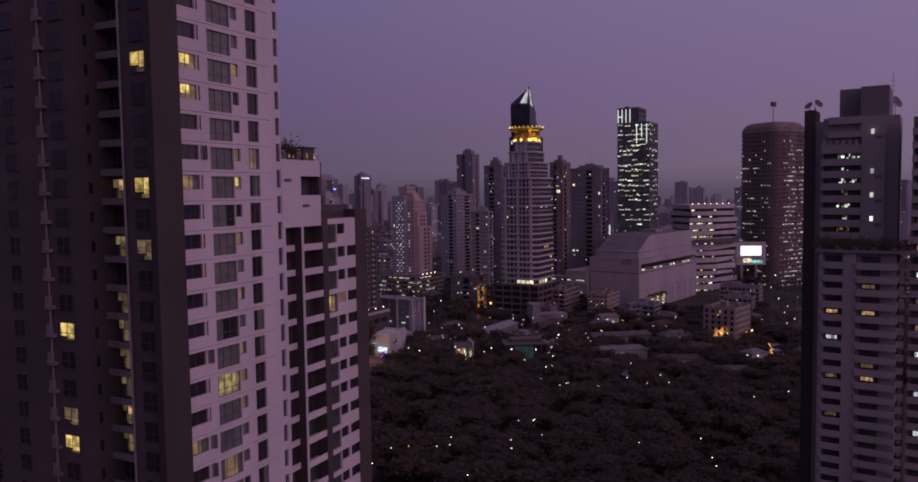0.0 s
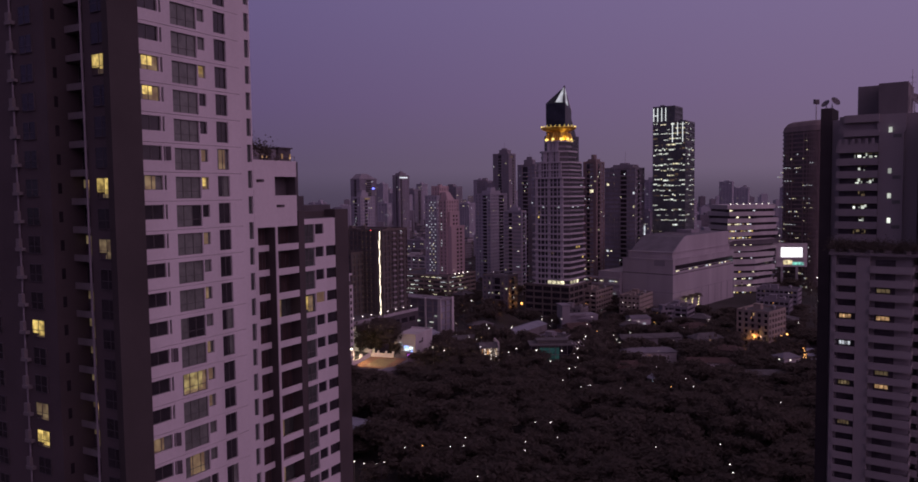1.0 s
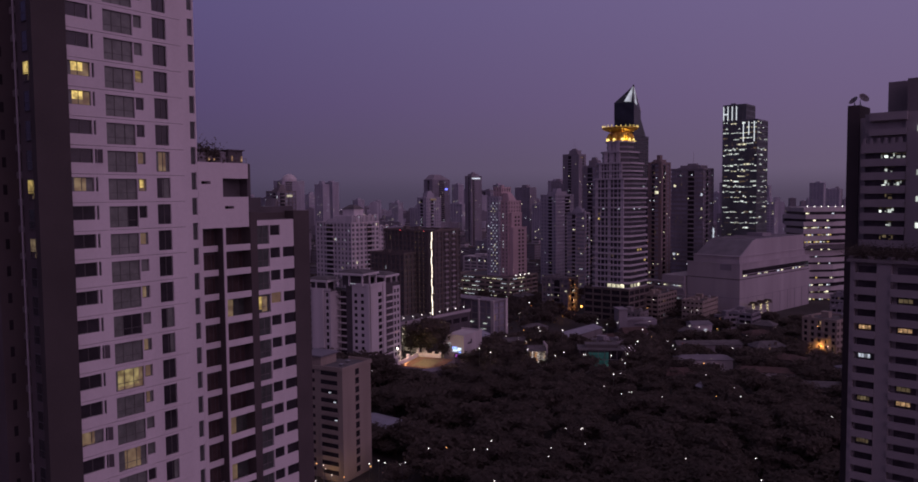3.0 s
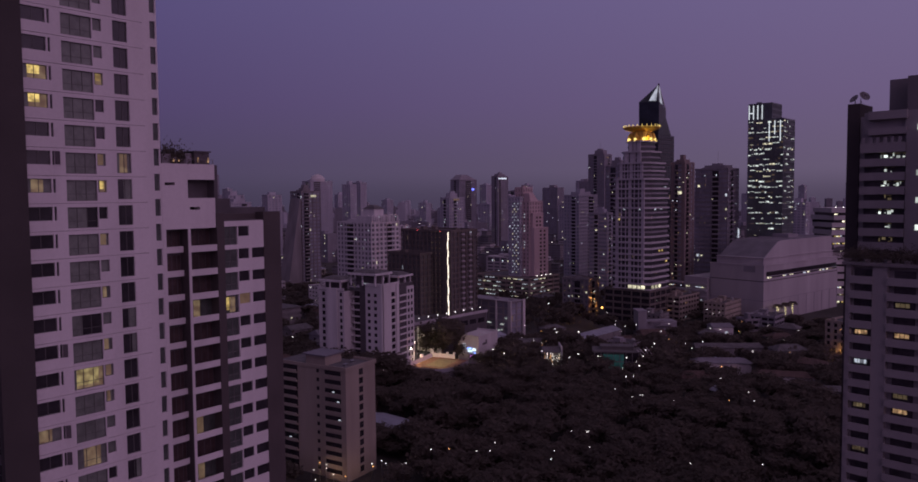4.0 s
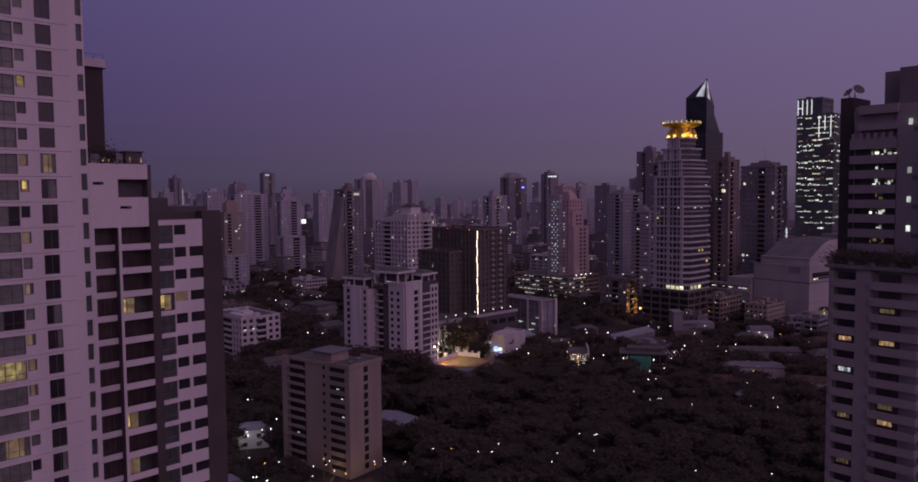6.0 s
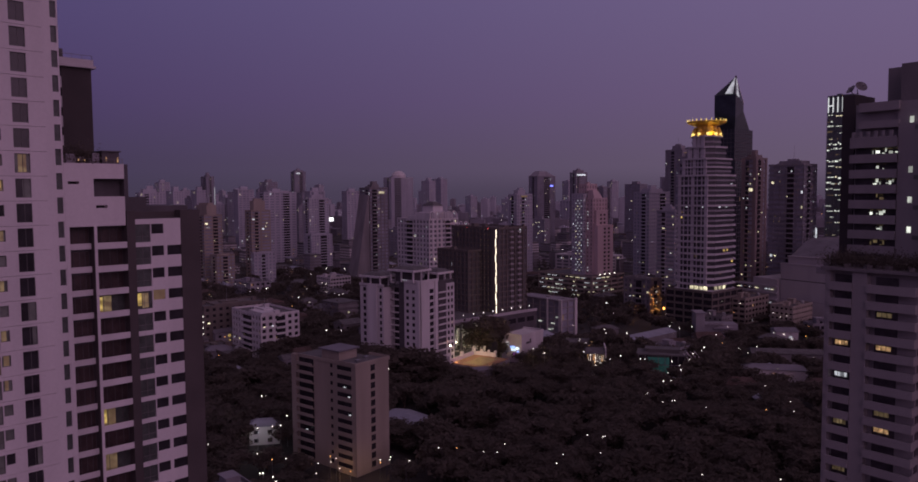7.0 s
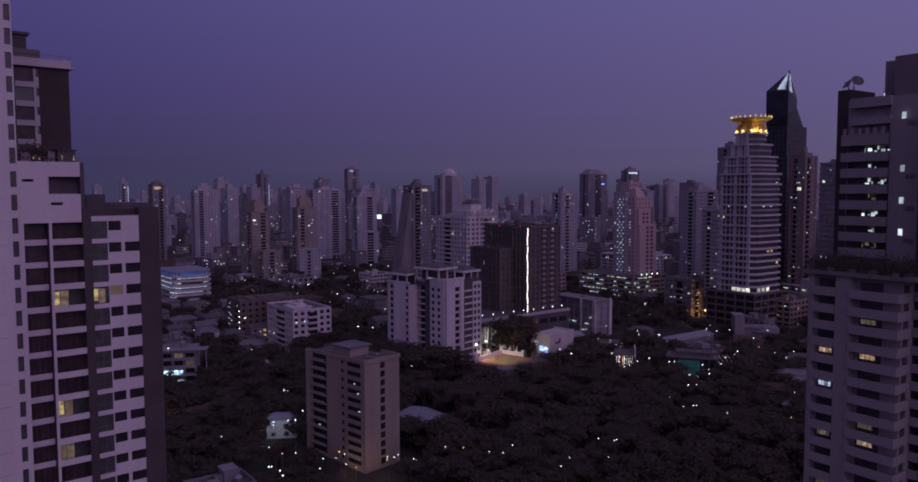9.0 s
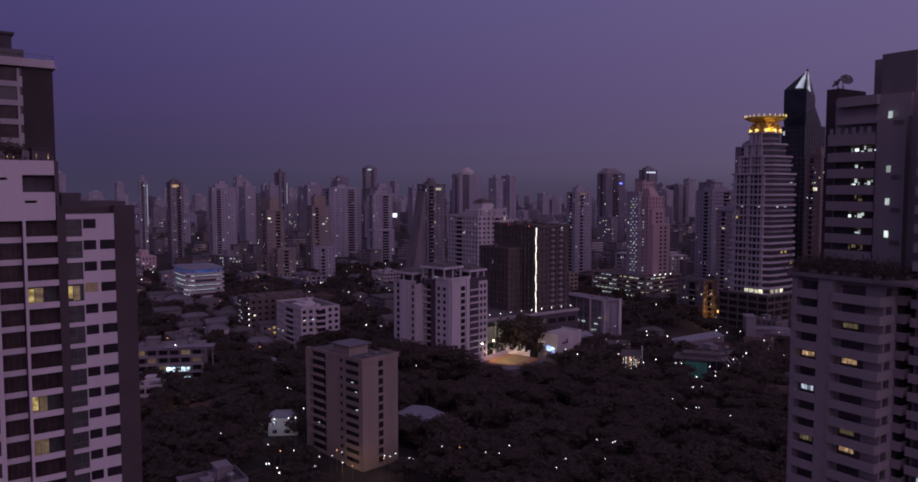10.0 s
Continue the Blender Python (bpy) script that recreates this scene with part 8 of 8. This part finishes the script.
n = 0
while n < 225:
    far = rng.random()
    D = rng.uniform(560, 1000) if far < 0.3 else rng.uniform(1000, 1900) if far < 0.62 else rng.uniform(1900, 3400)
    az = radians(rng.uniform(-62, 34))
    x, y = D * math.sin(az) + 30, D * math.cos(az)
    if D < 1000:
        if any((x - a) ** 2 + (y - q) ** 2 < 55 ** 2 for a, q in [(f[0], f[1]) for f in FAR]) or not is_clear(x, y, 25):
            continue
        h = rng.uniform(14, 48)
        if x > -60:
            h = rng.uniform(12, 26)
        elif y < 620:
            h = min(h, 18)
    else:
        h = min(rng.choice((rng.uniform(25, 60), rng.uniform(60, 92), rng.uniform(80, 120))), 60 + D * 0.035)
    dark = rng.random() < 0.3
    # beyond 1000 m pale walls and glass imitate haze
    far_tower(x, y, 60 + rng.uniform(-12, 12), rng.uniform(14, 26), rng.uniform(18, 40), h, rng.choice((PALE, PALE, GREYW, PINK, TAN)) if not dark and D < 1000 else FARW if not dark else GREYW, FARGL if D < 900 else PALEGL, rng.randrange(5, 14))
    n += 1

# low roofs, gardens and lights that run on to the horizon, far too many to count
rng = random.Random(91)
low = {m.name: (Geo(), m) for m in (PALE, GREYW, CONC, TILE_R, TILE_G, ROOFG)}
lights = {m.name: (Geo(), m) for m in (LAMP_W, LIT_W, LIT_O, LIT_OFF)}
canopy, poles, lots = Geo(), Geo(), []
n = 0
while n < 2600:
    D = 360 + 2600 * rng.random() ** 1.9
    az = radians(rng.uniform(-64, 36))
    x, y = D * math.sin(az) + 30, D * math.cos(az)
    if not is_clear(x, y, 8) or any((x - f[0]) ** 2 + (y - f[1]) ** 2 < 30 ** 2 for f in FAR):
        continue
    n += 1
    kind = rng.random()
    if kind < 0.48 and D < 800:
        if D < 395 or not is_clear(x, y, 13) or any((x - a) ** 2 + (y - q) ** 2 < 21 ** 2 for a, q in lots):
            kind = 0.6
        else:
            lots.append((x, y))
    if kind < 0.48:
        w, d, hh = rng.uniform(8, 20), rng.uniform(8, 24), rng.choice((4, 7, 10, 13)) + (rng.uniform(0, 12) if D > 700 else 0)
        a = radians(60 + rng.uniform(-8, 8))
        ca, sa = math.cos(a), math.sin(a)
        quad = [(x + ca * px - sa * py, y + sa * px + ca * py) for px, py in ((0, 0), (w, 0), (w, d), (0, d))]
        g = low[rng.choice((PALE, GREYW, GREYW, CONC) if D > 600 else (CONC, CONC, GREYW)).name][0]
        for q in range(max(1, int(hh / 3.2))):
            cx, cy = x + (ca * w - sa * d) / 2, y + (sa * w + ca * d) / 2
            inn = [(px + (cx - px) * 0.06, py + (cy - py) * 0.06) for px, py in quad]
            g.prism(quad, q * 3.2, q * 3.2 + 1.5)
            low["stained_concrete"][0].prism(inn, q * 3.2 + 1.5, q * 3.2 + 3.2)
        top = max(1, int(hh / 3.2)) * 3.2
        if hh < 8:
            mid = [(px + (cx - px) * 0.8, py + (cy - py) * 0.5) for px, py in quad]
            low[rng.choice((TILE_R, TILE_G)).name][0].prism(quad, top, top + 2.2, mid)
        else:
            low[ROOFG.name][0].prism(quad, top, top + 0.9)
        if rng.random() < 0.5:
            lz = rng.uniform(1.5, max(2.0, top - 1))
            fx, fy = (quad[0][0] + quad[1][0]) / 2, (quad[0][1] + quad[1][1]) / 2
            s = 0.25 + D * 0.00025
            lights[rng.choice((LIT_W, LIT_O, LIT_OFF)).name][0].box(fx - s * 1.3, fx + s * 1.3, fy - s * 1.3, fy + s * 1.3, lz, lz + s * 2)
    elif kind < 0.82:
        for q in range(rng.randrange(60, 110)):
            s = rng.uniform(0.5, 1.5)
            p = Vector((x + rng.gauss(0, 4.5), y + rng.gauss(0, 4.5), abs(rng.gauss(6, 3.2)) + 1))
            u = Vector((rng.gauss(0, 1), rng.gauss(0, 1), rng.gauss(0, 0.6))).normalized() * s
            w_ = u.cross(Vector((rng.gauss(0, 1), rng.gauss(0, 1), rng.gauss(0, 1)))).normalized() * s * 0.8
            m = len(canopy.v)
            canopy.v += [tuple(p - u), tuple(p - w_), tuple(p + u), tuple(p + w_)]
            canopy.f.append((m, m + 1, m + 2, m + 3))
    else:
        s, lz = 0.13 + D * 0.00018, rng.uniform(4, 9) if D > 750 else rng.uniform(10, 14)
        poles.box(x - 0.06, x + 0.06, y - 0.06, y + 0.06, 0, lz)
        lights[rng.choice((LAMP_W, LAMP_W, LIT_O, LIT_OFF)).name][0].box(x - s, x + s, y - s, y + s, lz, lz + s * 2)
for i in range(120):
    y = rng.uniform(345, 640)
    x = rng.uniform(-0.75 * y, 0.36 * y)
    if is_clear(x, y, 1):
        s, lz = rng.uniform(0.11, 0.2), rng.uniform(9.5, 13)
        poles.box(x - 0.05, x + 0.05, y - 0.05, y + 0.05, 0, lz)
        lights[rng.choice((LAMP_W, LAMP_W, LAMP_W, LIT_O, LIT_OFF)).name][0].box(x - s, x + s, y - s, y + s, lz, lz + s * 1.6)
for g, m in low.values():
    if g.f:
        tagged(new("distant_houses", g.mesh("distant_houses", m)), "low roofs and walls of the distant quarter", "houses", kind="stuff")
for g, m in lights.values():
    if g.f:
        tagged(new("distant_lights", g.mesh("distant_lights", m)), "small lights of the distant quarter", "lights", kind="stuff")
tagged(new("distant_lamp_posts", poles.mesh("distant_lamp_posts", STEEL)), "thin lamp posts of the distant quarter", "lamp posts", kind="stuff")
tagged(new("distant_trees", canopy.mesh("distant_trees", LEAF)), "leafy street trees of the distant quarter", "trees", kind="stuff")

# far lamps that glitter on the skyline, on blocks added to carry them
est = thing("housing_estate", pose(-175, 3000, 0), "long far blocks added under a glitter of warm lamps", "apartment building")
for i in range(6):
    part("slab_block", Geo().box(i * 29, i * 29 + 24, 0, 18, 0, 62 + (i * 37 % 5) * 7), GREYW, est)
rng = random.Random(17)
g = Geo()
for i in range(80):
    k = rng.randrange(6)
    x, z, s = k * 29 + rng.uniform(1, 22), rng.uniform(38, 60 + (k * 37 % 5) * 7), rng.uniform(0.5, 1.1)
    g.box(x, x + s * 1.3, -0.8, -0.02, z, z + s)
part("window_light", g, LIT_OFF, est, kind="stuff")

# the city beyond, roof on roof to the edge of sight
rng = random.Random(119)
# horizon roofs reuse the wall colour that has haze mixed in
lots = lots_of(FARW, GREYW, ROOFM)
lamps = lots_of(LAMP_W, LIT_OFF, LIT_W, LAMP_A)
for i in range(2600):
    D = 1500 + 2000 * rng.random() ** 0.8
    az = radians(rng.uniform(-64, 38))
    x, y = D * math.sin(az) + 30, D * math.cos(az)
    w, d = rng.uniform(14, 46), rng.uniform(12, 30)
    h = rng.choice((8, 11, 14, 18, 24, 34)) * rng.uniform(0.8, 1.2)
    if rng.random() < 0.10:
        w, d, h = rng.uniform(14, 24), rng.uniform(14, 22), rng.uniform(38, 72)
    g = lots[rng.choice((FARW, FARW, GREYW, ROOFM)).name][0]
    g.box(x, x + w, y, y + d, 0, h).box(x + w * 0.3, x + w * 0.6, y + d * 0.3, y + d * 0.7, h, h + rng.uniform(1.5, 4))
    if rng.random() < 0.34:
        q, zz, k = rng.uniform(0.1, 0.85) * w, rng.uniform(0.3, 0.95) * h, rng.uniform(0.35, 0.75) + D * 0.00012
        lamps[rng.choice((LAMP_W, LIT_OFF, LIT_OFF, LIT_W, LAMP_A)).name][0].box(x + q, x + q + k * 1.5, y - 0.5, y - 0.02, zz, zz + k)
far_city = thing("far_city", Matrix(), "hazy roofs and towers along the horizon", "city", kind="stuff")
joined("roofscape", lots, far_city)
joined("lamp_glitter", lamps, far_city)

# glowing backdrop ring, painted as the haze behind everything
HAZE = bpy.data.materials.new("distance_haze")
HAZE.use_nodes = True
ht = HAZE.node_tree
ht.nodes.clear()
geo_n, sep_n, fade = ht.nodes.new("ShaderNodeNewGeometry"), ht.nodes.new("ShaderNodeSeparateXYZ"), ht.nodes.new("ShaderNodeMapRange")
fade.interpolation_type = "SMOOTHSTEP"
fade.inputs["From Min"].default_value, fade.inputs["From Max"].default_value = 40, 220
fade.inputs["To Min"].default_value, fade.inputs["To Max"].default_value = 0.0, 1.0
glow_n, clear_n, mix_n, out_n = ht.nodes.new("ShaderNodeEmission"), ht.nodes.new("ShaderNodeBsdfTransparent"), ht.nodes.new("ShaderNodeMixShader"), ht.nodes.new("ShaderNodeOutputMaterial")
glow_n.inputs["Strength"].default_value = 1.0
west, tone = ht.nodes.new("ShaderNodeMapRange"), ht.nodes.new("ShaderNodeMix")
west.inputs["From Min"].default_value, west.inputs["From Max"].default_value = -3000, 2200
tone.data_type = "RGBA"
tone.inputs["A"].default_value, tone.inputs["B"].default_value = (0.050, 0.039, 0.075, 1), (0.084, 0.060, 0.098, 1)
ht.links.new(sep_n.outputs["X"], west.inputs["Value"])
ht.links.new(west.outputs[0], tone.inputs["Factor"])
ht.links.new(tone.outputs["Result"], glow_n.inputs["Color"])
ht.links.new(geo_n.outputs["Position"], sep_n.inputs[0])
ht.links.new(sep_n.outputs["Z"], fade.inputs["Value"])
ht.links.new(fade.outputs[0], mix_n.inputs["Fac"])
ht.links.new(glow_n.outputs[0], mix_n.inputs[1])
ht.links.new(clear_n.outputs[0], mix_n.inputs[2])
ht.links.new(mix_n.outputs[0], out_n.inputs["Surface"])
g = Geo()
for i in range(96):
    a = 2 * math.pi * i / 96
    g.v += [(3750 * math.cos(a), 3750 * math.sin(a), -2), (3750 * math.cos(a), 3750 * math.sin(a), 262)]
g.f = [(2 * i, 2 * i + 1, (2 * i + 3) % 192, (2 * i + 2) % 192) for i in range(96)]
tagged(new("backdrop", g.mesh("backdrop", HAZE)), "glowing ring painted as violet horizon haze", "backdrop", kind="structure")
